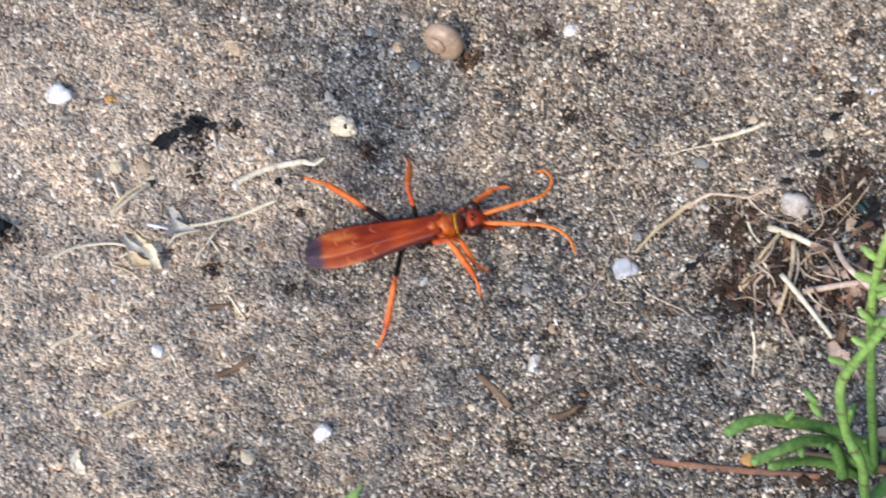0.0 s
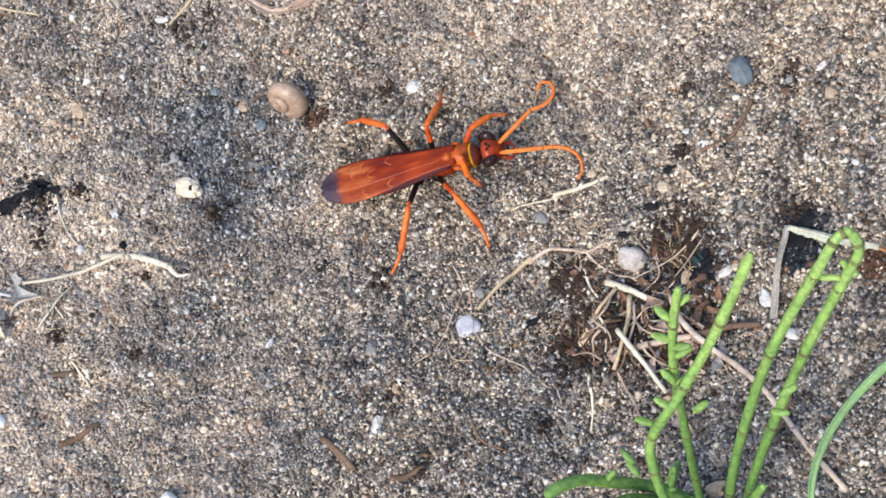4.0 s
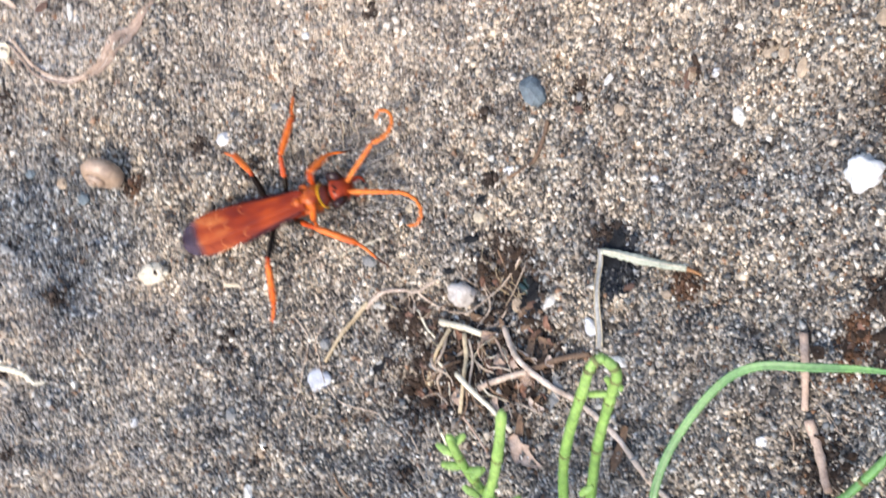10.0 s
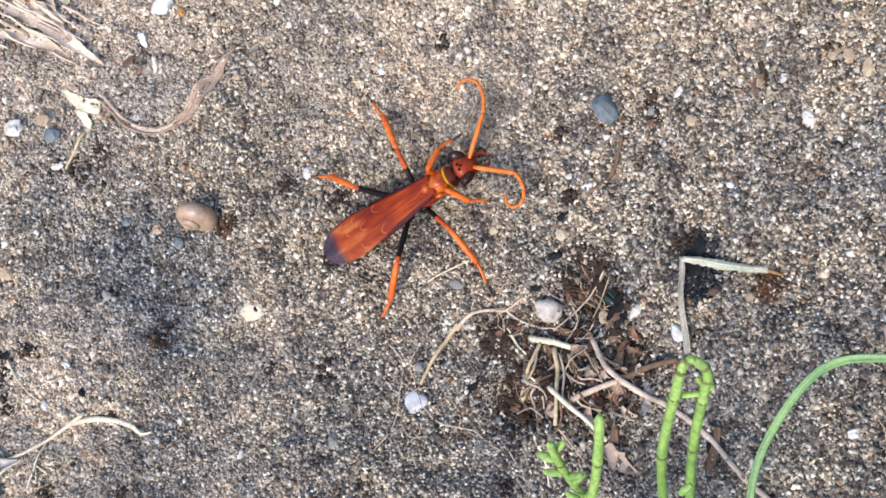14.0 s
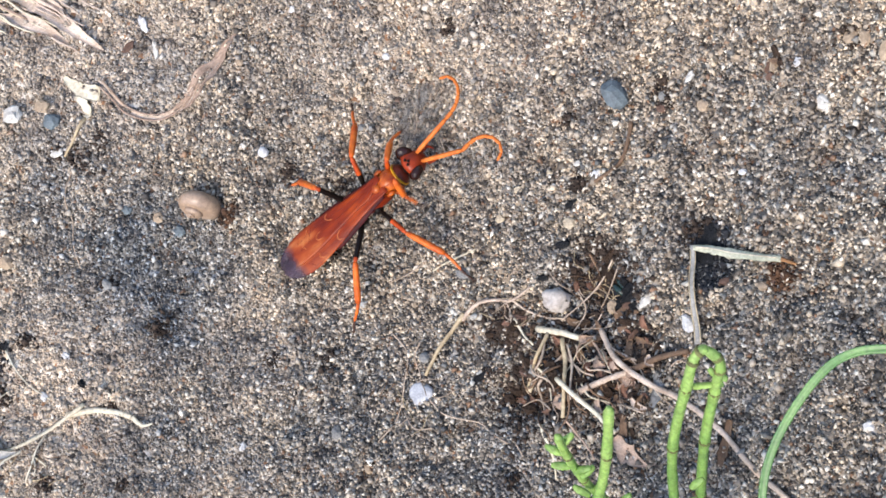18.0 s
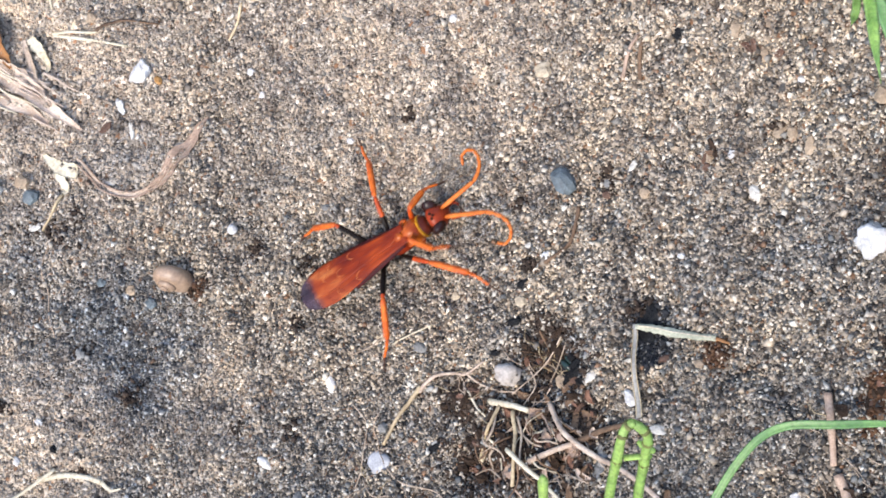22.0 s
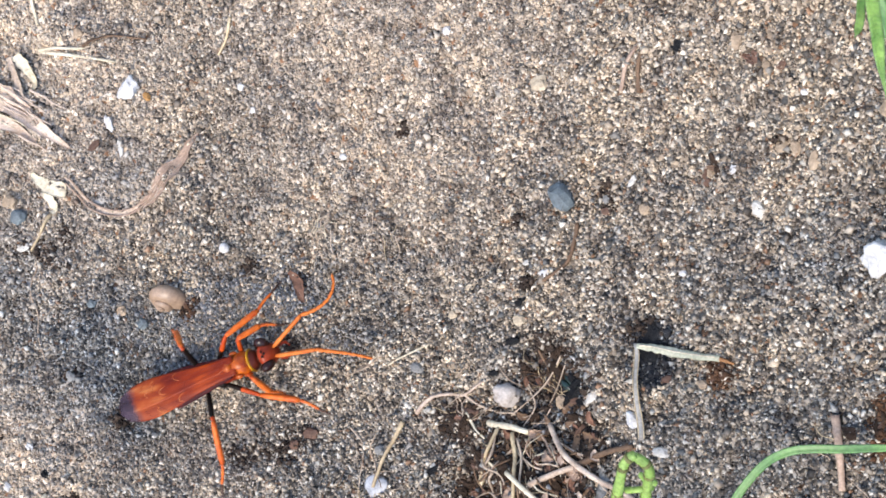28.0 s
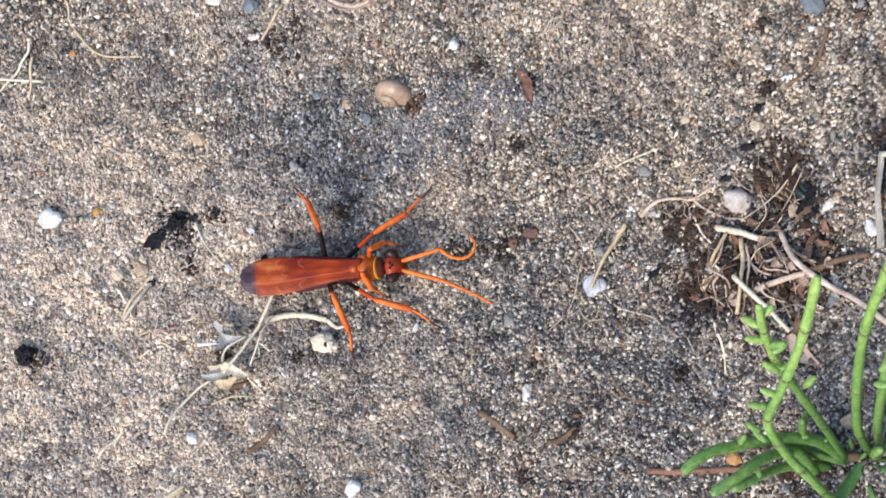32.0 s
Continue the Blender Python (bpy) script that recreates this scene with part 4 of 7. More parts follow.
part("hollow", blob("hollow", (0.62 * MM, 0.5 * MM, 0.3 * MM), HUMUS, 3, 0.2, 2), pebble, "small dark hole in the pebble", pose(1.15 * MM, -0.1 * MM, 0.98 * MM, 0, 14, 0))
flake = stone("white_flake", "small white stone flake", "stone chip", -41.8, 21.6, (1.3, 1.2, 0.8), CHALK, 0, 8, 0.2, 0.3, 0.2)
speck = stone("white_bead", "small white rounded grain", "stone chip", -49.8, 23.8, (0.95, 0.9, 0.8), CHALK, 0, 2, 0.2, 0.1)
chip_a = stone("white_seed", "slim white shell splinter", "stone chip", -32.1, -2.1, (0.9, 1.9, 0.6), CHALK, 20, 3, 0.2, 0.15)
chip_b = stone("white_seed", "slim white shell splinter", "stone chip", -43.2, -15.0, (1.6, 0.8, 0.6), CHALK, -35, 4, 0.2, 0.15)
stone("blue_grey_stone", "blue-grey angular pebble half sunk in sand", "pebble", 10.6, 29.3, (1.95, 2.2, 1.5), SLATE, 20, 9, 0.35, 0.35, 0.2)
CHIPS = "white chips in the sand"
for x, y, a, b, m, turn in (
        ((14.8, 0.3, 1.5, 0.8, WHITE_SHELL, 40), (21.2, -2.6, 1.3, 1.5, CHALK, 20), (25.8, -6.8, 1.5, 1.0, WHITE_SHELL, -20), (16.9, -11.6, 0.9, 1.9, GREY, -15), (-12.4, -10.8, 1.2, 0.6, WHITE_SHELL, 35),
        (7.3, 18.0, 1.0, 0.8, CHALK, 25), (40.5, 25.7, 1.0, 1.4, WHITE_SHELL, 15), (2.1, 31.8, 1.0, 0.6, CREAM, 50), (21.8, 30.6, 0.6, 1.2, WHITE_SHELL, -35), (37.2, 31.1, 0.8, 0.6, CHALK, 60),
        (-0.7, 18.6, 0.7, 0.5, CREAM, 0), (4.3, 19.8, 0.7, 0.5, WHITE_SHELL, 20), (-5.6, 16.3, 0.8, 0.6, CREAM, 0), (-69.8, 45.4, 0.9, 1.7, CHALK, 25), (-68.3, 41.3, 0.6, 1.9, WHITE_SHELL, 8),
        (-45.3, 49.9, 0.8, 0.7, CHALK, 0), (-31.2, -31.6, 1.0, 2.0, WHITE_SHELL, 14),)
        + ((-60.6, -50.2, 1.9, 1.5, CHALK, 60), (-90.8, -44.8, 1.6, 1.0, CHALK, 0), (-70.3, -56.8, 1.9, 1.2, CREAM, -5), (-38.4, -40.3, 0.9, 0.7, CREAM, 0), (-110.4, -5.7, 1.0, 0.7, WHITE_SHELL, 0),
        (53.7, -21.1, 1.7, 2.3, CHALK, -20), (57.6, -20.5, 1.5, 0.9, GREY, 10), (-7.7, 55.3, 0.9, 0.9, CHALK, 0), (7.7, 45.8, 1.6, 1.4, CREAM, 0), (68.5, 4.4, 1.4, 1.1, CHALK, 0),
        (69.0, 16.1, 1.9, 1.4, CREAM, 0), (67.9, 13.3, 2.0, 1.0, CREAM, -20), (-92.6, 31.5, 2.1, 1.7, WHITE_SHELL, 0), (-86.0, 25.0, 1.5, 0.8, WHITE_SHELL, 10), (-27.6, 37.6, 0.8, 0.6, CHALK, 0),
        (29.2, 17.5, 0.7, 0.5, CHALK, 0), (47.5, 40.0, 0.7, 0.5, CHALK, 0),)
        + ((33.0, -29.5, 0.7, 0.6, WHITE_SHELL, 0), (-102.5, -36.0, 0.7, 0.6, CHALK, 0), (46.0, -14.0, 0.9, 0.7, CHALK, 0),)):
    stone("stone_chip", {CHALK: "small chalky white chip", CREAM: "small cream chip", GREY: "small blue-grey chip", WHITE_SHELL: "small white shell chip"}[m] + " bedded in sand",
          "stone chip", x, y, (a * 0.85, b * 0.85, min(a, b) * 0.55), m, turn, int(abs(x * 7 + y)) % 11, 0.3, 0.45, 0.25, CHIPS)
PEBBLES = "pebbles in the sand"
for x, y, a, b, m, turn in (
        ((2.7, 11.3, 1.3, 1.2, CREAM, 0), (-9.3, 12.2, 1.2, 1.1, CREAM, 0), (18.0, 28.3, 0.9, 0.9, GREY, 0), (17.8, 26.7, 1.2, 0.8, RED_STONE, 10), (-87.9, 32.7, 1.9, 1.6, TAN, 0), (-86.4, 30.3, 2.0, 1.8, SLATE, 0),
        (-62.2, 49.4, 1.1, 0.8, OCHRE, -40), (-72.8, 60.3, 1.6, 1.3, TAN, 0), (-112.6, -6.8, 1.4, 1.2, OCHRE, 0), (-107.7, -17.3, 1.6, 1.4, CREAM, 20), (-103.8, -16.3, 1.8, 1.6, TAN, 0),
        (-95.3, 7.0, 1.9, 1.6, TAN, 0), (-79.0, 2.8, 1.3, 1.2, GREY, 0), (-70.4, 13.7, 1.3, 1.1, TAN, 10), (-67.2, 11.6, 1.6, 1.3, SLATE, 0), (-75.3, 15.2, 1.2, 1.1, SLATE, 0), (-117.2, 21.2, 1.0, 0.9, OCHRE, 0),)
        + ((-30.5, -25.5, 1.0, 1.1, TAN, 0), (8.6, -0.9, 1.3, 1.4, TAN, 0), (32.0, 2.5, 1.2, 1.0, TAN, 0), (58.1, 36.6, 1.7, 1.4, TAN, 0), (60.9, 24.8, 2.0, 1.6, RED_STONE, 20), (-58.0, 14.4, 1.3, 0.9, RED_STONE, 10),
        (26.5, 3.0, 1.1, 0.9, RED_STONE, 0), (35.2, 4.0, 1.0, 0.8, RED_STONE, 0), (33.6, 3.2, 0.8, 0.7, RED_STONE, 0), (-36.5, -20.6, 1.3, 1.6, GREY, 20), (-15.2, 4.1, 1.6, 1.2, GREY, 0),
        (24.0, 26.5, 1.1, 1.0, TAN, 0), (-22.0, -8.8, 1.1, 1.0, GREY, 0), (3.8, -36.8, 1.5, 1.4, OCHRE, 0), (-54.0, 38.5, 1.0, 0.8, TAN, 0), (46.0, 33.0, 0.9, 1.4, TAN, 15), (-33.0, 27.0, 1.0, 0.8, GREY, 0),)):
    stone("pebble", {CREAM: "cream", GREY: "grey", OCHRE: "ochre", TAN: "tan", SLATE: "slate-grey", RED_STONE: "reddish-brown"}[m] + " pebble half sunk in the sand",
          "pebble", x, y, (a * 0.8, b * 0.8, min(a, b) * 0.6), m, turn, int(abs(x * 5 + y)) % 13, 0.42, 0.35, 0.15, PEBBLES)

# charcoal and dark things
stone("charcoal", "black elongated lump of charcoal under a straw", "charcoal", 23.9, 6.4, (2.0, 4.9, 0.85), COAL, -6, 4, 0.20, 0.5, 0.35, detail=3)
stone("charcoal", "black angular piece of charcoal on sand", "charcoal", -101.2, -10.8, (3.3, 1.35, 1.2), COAL, 42, 6, 0.25, 0.9, 0.5, detail=3)
stone("charcoal", "black ragged lump of charcoal beside another", "charcoal", -97.2, -7.6, (2.0, 1.6, 1.5), COAL, 10, 8, 0.25, 0.9, 0.5, detail=3)
stone("charcoal", "small black flake of charcoal beside a lump", "charcoal", -94.6, -7.0, (1.0, 0.7, 0.5), COAL, 60, 2, 0.25, 0.8, 0.5, detail=2)
stone("charcoal", "small black curled piece of charcoal", "charcoal", -121.2, -32.4, (2.0, 1.6, 1.5), COAL, 10, 3, 0.2, 0.8, 0.5, detail=3)
for x, y, a, b in ((3.0, 14.0, 1.1, 0.5), (1.4, 8.2, 1.4, 0.6), (-81.5, -13.2, 0.8, 0.6), (-101.8, -18.8, 1.0, 0.7), (30.0, 48.5, 1.2, 0.9), (26.0, -18.0, 0.9, 0.7), (-1.5, 3.5, 0.9, 0.5)):
    stone("charcoal", "small dark splinter of charcoal on sand", "charcoal", x, y, (a, b, 0.5), COAL, 15 + x * 3, int(abs(x)) % 9, 0.35, 0.7, 0.45, "charcoal bits")
stone("charcoal", "long dark splinter of charcoal beside a white chip", "charcoal", -12.3, -11.2, (3.2, 0.65, 0.6), COAL, 42, 6, 0.35, 0.6, 0.4, "charcoal bits")
COAL_SHADE_GRAIN = grained("charcoal_shade_crumb", (0.050, 0.050, 0.054), (0.016, 0.016, 0.018), 900.0, 0.85, 0.2, 5.0, 0.2, 0.0)
# charcoal crumbs by the lumps; the rest stand in for shade in pit and roots
build_grains(2600, (0, 0), (1, 1), "charcoal_crumbs", "fine black charcoal crumbs on sand, and black grains as shade in the pit and root gaps", COAL_SHADE_GRAIN,
             [(23.6, 9.0, 1.3), (24.2, 6.0, 1.5), (23.9, 3.2, 1.0), (-99.4, -9.4, 2.2), (8.6, 1.4, 1.5), (7.0, 3.2, 1.1), (9.4, 0.2, 1.0), (2.0, -10.0, 2.4), (8.0, -12.0, 2.2)], "charcoal")


def beetle(x, y, turn):
    b = new("beetle")
    b.matrix_basis = pose(x * MM, y * MM, zat(x * MM, y * MM) + 0.0001, 0, 0, turn)
    b.scale = (0.62, 0.62, 0.62)
    tagged(b, "dark green glossy beetle shell in the soil pit", "beetle")
    for s in (1, -1):
        part("wing_case", loft("wing_case", [(q * MM, a * MM, c * MM, 0.5 * MM) for q, a, c in ((-2.6, 0.15, 0.2), (-1.8, 0.75, 0.8), (-0.2, 1.0, 1.1), (1.2, 0.8, 0.9), (1.6, 0.3, 0.4))], BEETLE, 12), b, "", pose(0, s * 0.0008, 0))
    part("breastplate", loft("breastplate", [(q * MM, a * MM, c * MM, 0.5 * MM) for q, a, c in ((1.5, 0.9, 0.7), (2.1, 1.25, 0.9), (2.9, 0.9, 0.6), (3.2, 0.3, 0.3))], BEETLE, 12), b)


beetle(10.2, 1.8, -38)

# clods of dark humus round the pit and the roots
rng = random.Random(11)
CLODS = "clods of humus round the roots"
for cx, cy, spread, count in ((7.0, 2.5, 3.4, 26), (1.0, -8.5, 5.0, 26), (9.5, -11.5, 5.5, 20), (-8.5, -4.5, 2.2, 10), (-6.5, -14.0, 3.0, 10), (58.5, 0.0, 3.5, 9), (53.5, -15.5, 3.0, 5), (17.0, -34.0, 7.0, 12),
                              (61.0, 26.5, 2.5, 6), (-58.0, 13.0, 2.2, 5)):
    for _ in range(count):
        x, y, r = rng.gauss(cx, spread * 0.6), rng.gauss(cy, spread * 0.55), rng.choice((0.3, 0.4, 0.5, 0.6, 0.75, 1.0)) * rng.uniform(0.8, 1.2)
        stone("soil_clod", "crumb of dark brown humus", "soil clod", x, y, (r * 1.25, r, r * 0.75), HUMUS, rng.uniform(0, 180), rng.randrange(40), 0.25, 0.5, 0.1, CLODS, 1)

HUMUS_GRAIN = grained("humus_crumb", (0.100, 0.070, 0.052), (0.014, 0.011, 0.010), 900.0, 0.95, 0.15, 5.0, 0.2, 0.0)
build_grains(9500, (0, 0), (1, 1), "humus_crumbs", "fine dark brown humus crumbs among the roots", HUMUS_GRAIN,
             [(7.5, 2.5, 2.6), (6.5, 4.5, 2.4), (9.5, 1.0, 2.2), (0.5, -8.0, 3.6), (4.0, -11.0, 4.2), (10.0, -11.0, 3.8), (-8.6, -4.4, 1.7), (-6.0, -14.0, 2.8), (60.0, 5.0, 1.3), (61.5, -3.5, 1.5), (53.5, -15.5, 1.6), (14.0, -36.0, 4.0),
              (22.8, 9.0, 1.2), (-0.5, -13.0, 2.6), (13.0, -7.0, 2.2), (61.0, 26.0, 1.4)], "humus")

RUST_SOIL = grained("rusty_soil_crumb", (0.17, 0.088, 0.048), (0.05, 0.027, 0.017), 900.0, 0.95, 0.15, 5.0, 0.2, 0.0)
build_grains(1500, (0, 0), (1, 1), "rusty_crumbs", "rust-brown rotted wood crumbs on sand", RUST_SOIL,
             [(56.6, 1.0, 0.8), (56.4, -1.5, 0.8), (56.0, -4.0, 0.9), (60.5, -5.0, 0.8), (33.8, 3.4, 0.9), (35.0, 4.2, 0.8), (-1.0, -13.5, 1.4), (3.0, -12.0, 1.2), (-57.6, 13.6, 0.9), (60.8, 25.5, 1.2)], "humus")

build_grains(3000, (0, 0), (1, 1), "soil_specks", "scattered dark specks of soil in the sand", HUMUS_GRAIN,
             (
        [(-46.1, 20.6, 0.9), (-79.0, 3.1, 0.6), (-70.0, -4.6, 0.7), (-96.0, -10.0, 1.0), (5.9, 7.6, 1.2), (2.6, 26.2, 0.6), (17.8, 29.8, 0.7), (-16.5, 40.9, 0.6), (44.0, 33.4, 0.8),
        (-8.0, -3.4, 1.2), (18.2, 27.6, 0.5), (-30.6, -25.7, 0.6), (-69.7, -4.2, 1.0), (-49.3, -9.9, 0.9), (-8.4, -3.3, 1.1), (5.6, 8.0, 0.9), (-6.4, -26.1, 0.5), (-56.9, 14.6, 1.2),
        (-73.0, -59.0, 1.0), (-38.1, -54.9, 0.7), (-30.3, -44.2, 0.5), (-38.2, 7.6, 0.8), (4.4, 16.9, 0.8), (-91.4, -6.2, 0.6), (-95.0, -15.8, 0.6), (-77.6, -17.7, 0.5), (-36.6, 17.1, 1.1),
        (-39.0, -9.2, 1.2), (-86.5, 24.9, 1.6), (-81.5, 24.2, 1.6), (-78.7, 26.9, 0.8)]
        + [(-22.4, -36.5, 0.7), (-87.6, -29.8, 0.7), (-119.2, -33.4, 0.9), (-74.3, -29.9, 0.5)]), "humus")

# straws and stalks
bent_straw = new("bent_straw")
tagged(bent_straw, "pale bent straw with a torn end lying on sand", "straw")
bent_straw.location = (-0.082, -0.0175, 0)


def straw_part(name, points, r0, r1, mat, lift=0.5, flat=0.6):
    line = curve_through([p - bent_straw.location for p in lay(points, lift)], 7)
    return part(name, tube(name, line, lambda u: (r0 + (r1 - r0) * u) * MM, mat, 7, flat, (0, 0, 1), 0.12), bent_straw)


straw_part("stalk", [(-84.4, -18.6), (-80.5, -17.9), (-77.0, -18.2), (-73.7, -19.0)], 0.55, 0.5, PALE_STRAW)
straw_part("torn_end", [(-73.6, -19.0), (-71.8, -20.3), (-69.8, -20.0)], 0.48, 0.15, PALE_STRAW, 0.6, 0.45)

thin_straw = new("thin_straw", tube("thin_straw", [p - bent_straw.location for p in drape([(-81.4, -16.8), (-86.0, -20.2), (-90.6, -23.1), (-95.0, -24.8)], 0.9, 7)], lambda u: (0.36 - 0.1 * u) * MM, PALE_STRAW, 7, 0.6, (0, 0, 1), 0.12))
thin_straw.location = bent_straw.location
tagged(thin_straw, "thin pale yellow straw lying on sand", "straw")
yellow_straw = strand("yellow_straw", "short yellow straw pushed about by the wasp", "straw", [(-14.6, 7.9), (-11.0, 9.5), (-7.0, 11.6)], 0.42, 0.36, PALE_STRAW, 0.7, 0.4)
STRAWS = "straws on the sand"
flat_straw = strand("flat_straw", "flat greenish-grey straw with a russet tip across the charcoal", "straw", [(21.9, 7.6, 2.1), (25.0, 7.2, 2.0), (28.5, 6.6, 1.4), (34.6, 6.1, 0.8)], 0.42, 0.46, GREENISH_STRAW, 0.4, group=STRAWS, rough=0.2, mid=0.74)
strand("tip", "russet broken tip", "", [(34.3, 6.1, 0.8), (35.4, 5.8, 0.7), (36.6, 5.4, 0.5)], 0.40, 0.16, ORANGE_LEAF, 0.5, 0.6, "", 2, 0.25, 7, None, flat_straw)
strand("ridge", "", "", [(22.3, 7.7, 2.4), (25.0, 7.4, 2.3), (28.5, 6.8, 1.7), (34.0, 6.3, 1.05)], 0.14, 0.10, PALE_STRAW, 0.8, 0.6, "", 5, 0.25, 5, None, flat_straw)
grey_stalk = strand("grey_stalk", "grey-green dried stalk beside the charcoal", "straw", [(21.7, 7.9, 1.6), (21.9, 2.0, 1.0), (22.8, -5.2, 0.7)], 0.42, 0.54, PAPER, 0.5, group=STRAWS, rough=0.18)
for side in (-0.30, 0.34):
    strand("ridge", "", "", [(21.7 + side, 7.2, 1.7), (21.9 + side, 2.0, 1.15), (22.8 + side * 1.3, -5.0, 0.9)], 0.10, 0.12, STRAW, 0.9, 0.6, "", 7, 0.25, 5, None, grey_stalk)
for pts, r, m, lab in (
        (([(-80.3, 58.0), (-76.0, 57.9), (-71.3, 57.7)], 0.42, PALE_STRAW, "pale split straw on sand"), ([(-79.9, 57.7), (-73.5, 56.6), (-66.8, 55.3)], 0.45, PALE_STRAW, "pale split straw on sand"),
        ([(-78.9, 67.0), (-78.8, 64.0), (-78.5, 61.7)], 0.5, PALE_STRAW, "pale straw end on sand"), ([(-45.5, 61.0), (-47.0, 58.0), (-48.8, 55.3)], 0.42, STRAW, "thin straw on sand"),
        ([(-106.5, -48.8), (-104.5, -46.5), (-102.7, -44.4)], 0.48, PALE_STRAW, "short straw piece on sand"), ([(-94.9, -56.9), (-92.8, -55.0), (-90.7, -53.4)], 0.45, STRAW, "short straw piece on sand"),
        ([(-80.6, -46.4), (-78.0, -44.0), (-75.9, -41.6)], 0.75, BROWN_STEM, "brown woody chip on sand"), ([(-101.8, -17.2), (-104.0, -21.0), (-106.0, -25.0)], 0.45, STRAW, "straw of the debris pile"),
        ([(-107.0, -20.5), (-105.0, -22.5), (-103.8, -25.4)], 0.35, ROOT, "thin root of the debris pile"), ([(-118.0, 31.0), (-116.3, 25.0), (-112.8, 21.2), (-104.9, 21.0)], 0.38, STRAW, "long curved straw on sand"),
        ([(-123.2, 22.8, 1.6), (-126.0, 18.5), (-129.6, 14.2)], 0.42, PALE_STRAW, "straw of a small cross on sand"),)
        + (([(-124.0, 20.6), (-124.0, 16.5), (-123.9, 12.7)], 0.45, STRAW, "straw of a small cross on sand"), ([(-129.6, 16.3), (-126.0, 16.2), (-122.0, 16.1)], 0.4, PALE_STRAW, "straw of a small cross on sand"),
        ([(-93.6, -55.2), (-90.7, -52.8)], 0.42, PALE_STRAW, "short straw piece on sand"), ([(-28.2, 2.6), (-25.0, 3.9), (-21.0, 6.1)], 0.18, ROOT, "thin pale fibre on sand"), ([(50.4, -0.4, 1.0), (50.9, -5.0, 1.1), (51.0, -9.6, 0.9)], 0.8, PINK_LEAF, "pinkish-grey dead stalk under a grass blade"),
        ([(51.5, -10.6, 1.0), (53.0, -14.0, 1.1), (54.5, -18.4, 0.9)], 0.9, PINK_LEAF, "pinkish-grey dead stalk under a grass blade"), ([(20.7, 43.2), (21.6, 46.0), (23.8, 49.0)], 0.5, PINK_LEAF, "curled dry stalk on sand"),
        ([(23.5, 42.8), (23.8, 45.8), (24.6, 48.2)], 0.5, BROWN_STEM, "curled dry stalk on sand"), ([(-87.2, -36.4), (-84.5, -35.4), (-82.0, -37.6)], 0.28, GREY, "thin grey fibre on sand"),
        ([(-86.5, -36.2), (-82.5, -34.8)], 0.7, BROWN_STEM, "small brown twig on sand"), ([(-39.2, -35.4), (-35.8, -36.8), (-32.6, -38.7)], 0.85, BROWN_STEM, "grey-brown twig on dark sand"),
        ([(-26.2, -38.5), (-24.0, -37.6), (-21.8, -35.6)], 0.7, BROWN_STEM, "grey-brown twig on dark sand"),)
        + (([(-9.5, -40.5), (-2.0, -39.4), (6.0, -38.0), (14.0, -36.4)], 0.75, REDDISH, "reddish-brown stem at the plant's foot"), ([(66.0, 34.8), (70.0, 33.6), (75.0, 33.0)], 0.9, BROWN_STEM, "dark twig on sand"),
        ([(-17.5, -27.0), (-14.5, -30.0), (-11.0, -30.6)], 0.28, BROWN_STEM, "thin twig on dark sand"),)):
    strand("straw" if m in (STRAW, PALE_STRAW) else "stalk", lab, "straw" if m in (STRAW, PALE_STRAW) else "stalk", pts, r * 0.85, r * 0.65, m, 0.65, 0.4, STRAWS, int(abs(pts[0][0])), 0.16)

# the pile of straw and husk scraps beside the charcoal
PILE = "straw scraps beside the charcoal"
for pts, r, m, lab in (([(-105.9, -25.6), (-102.6, -20.8), (-101.5, -17.2)], 0.5, WEATHERED, "weathered flat straw of the pile"), ([(-107.9, -20.1), (-105.2, -22.4)], 0.45, PALE_STRAW, "short pale straw of the pile"),
                       ([(-102.6, -31.9), (-100.5, -30.3)], 0.35, PALE_STRAW, "short pale straw of the pile"),
                       
                       ([(-83.8, -33.3), (-81.8, -34.7), (-79.6, -36.6)], 0.24, PALE_STRAW, "thin whitish thread on sand"),
                       ([(-94.4, -7.4), (-90.9, -13.3), (-87.2, -16.1)], 0.26, WEATHERED, "thin grey fibre on sand"), ([(-1.2, -17.5), (0.0, -21.0), (0.8, -25.2)], 0.3, PALE_STRAW, "thin pale straw below the tangle")):
    strand("straw", lab, "straw", pts, r * 0.9, r * 0.6, m, 0.55, 0.55, PILE, int(abs(pts[0][1] * 7)), 0.18)
for x, y, a, b, m in ((-108.0, -17.4, 1.4, 1.1, CREAM), (-88.6, -15.6, 0.9, 0.8, CHALK), (-103.7, -14.8, 0.9, 0.7, CREAM), (-84.5, -8.8, 0.8, 0.6, CHALK), (-53.6, -23.4, 0.9, 0.6, CHALK)):
    stone("stone_chip", {CHALK: "small chalky white chip bedded in sand", CREAM: "small cream chip bedded in sand"}[m], "stone chip", x, y, (a, b, 0.5), m, x * 9, int(abs(x)) % 7, 0.3, 0.45, 0.2, CHIPS)
rng = random.Random(8)
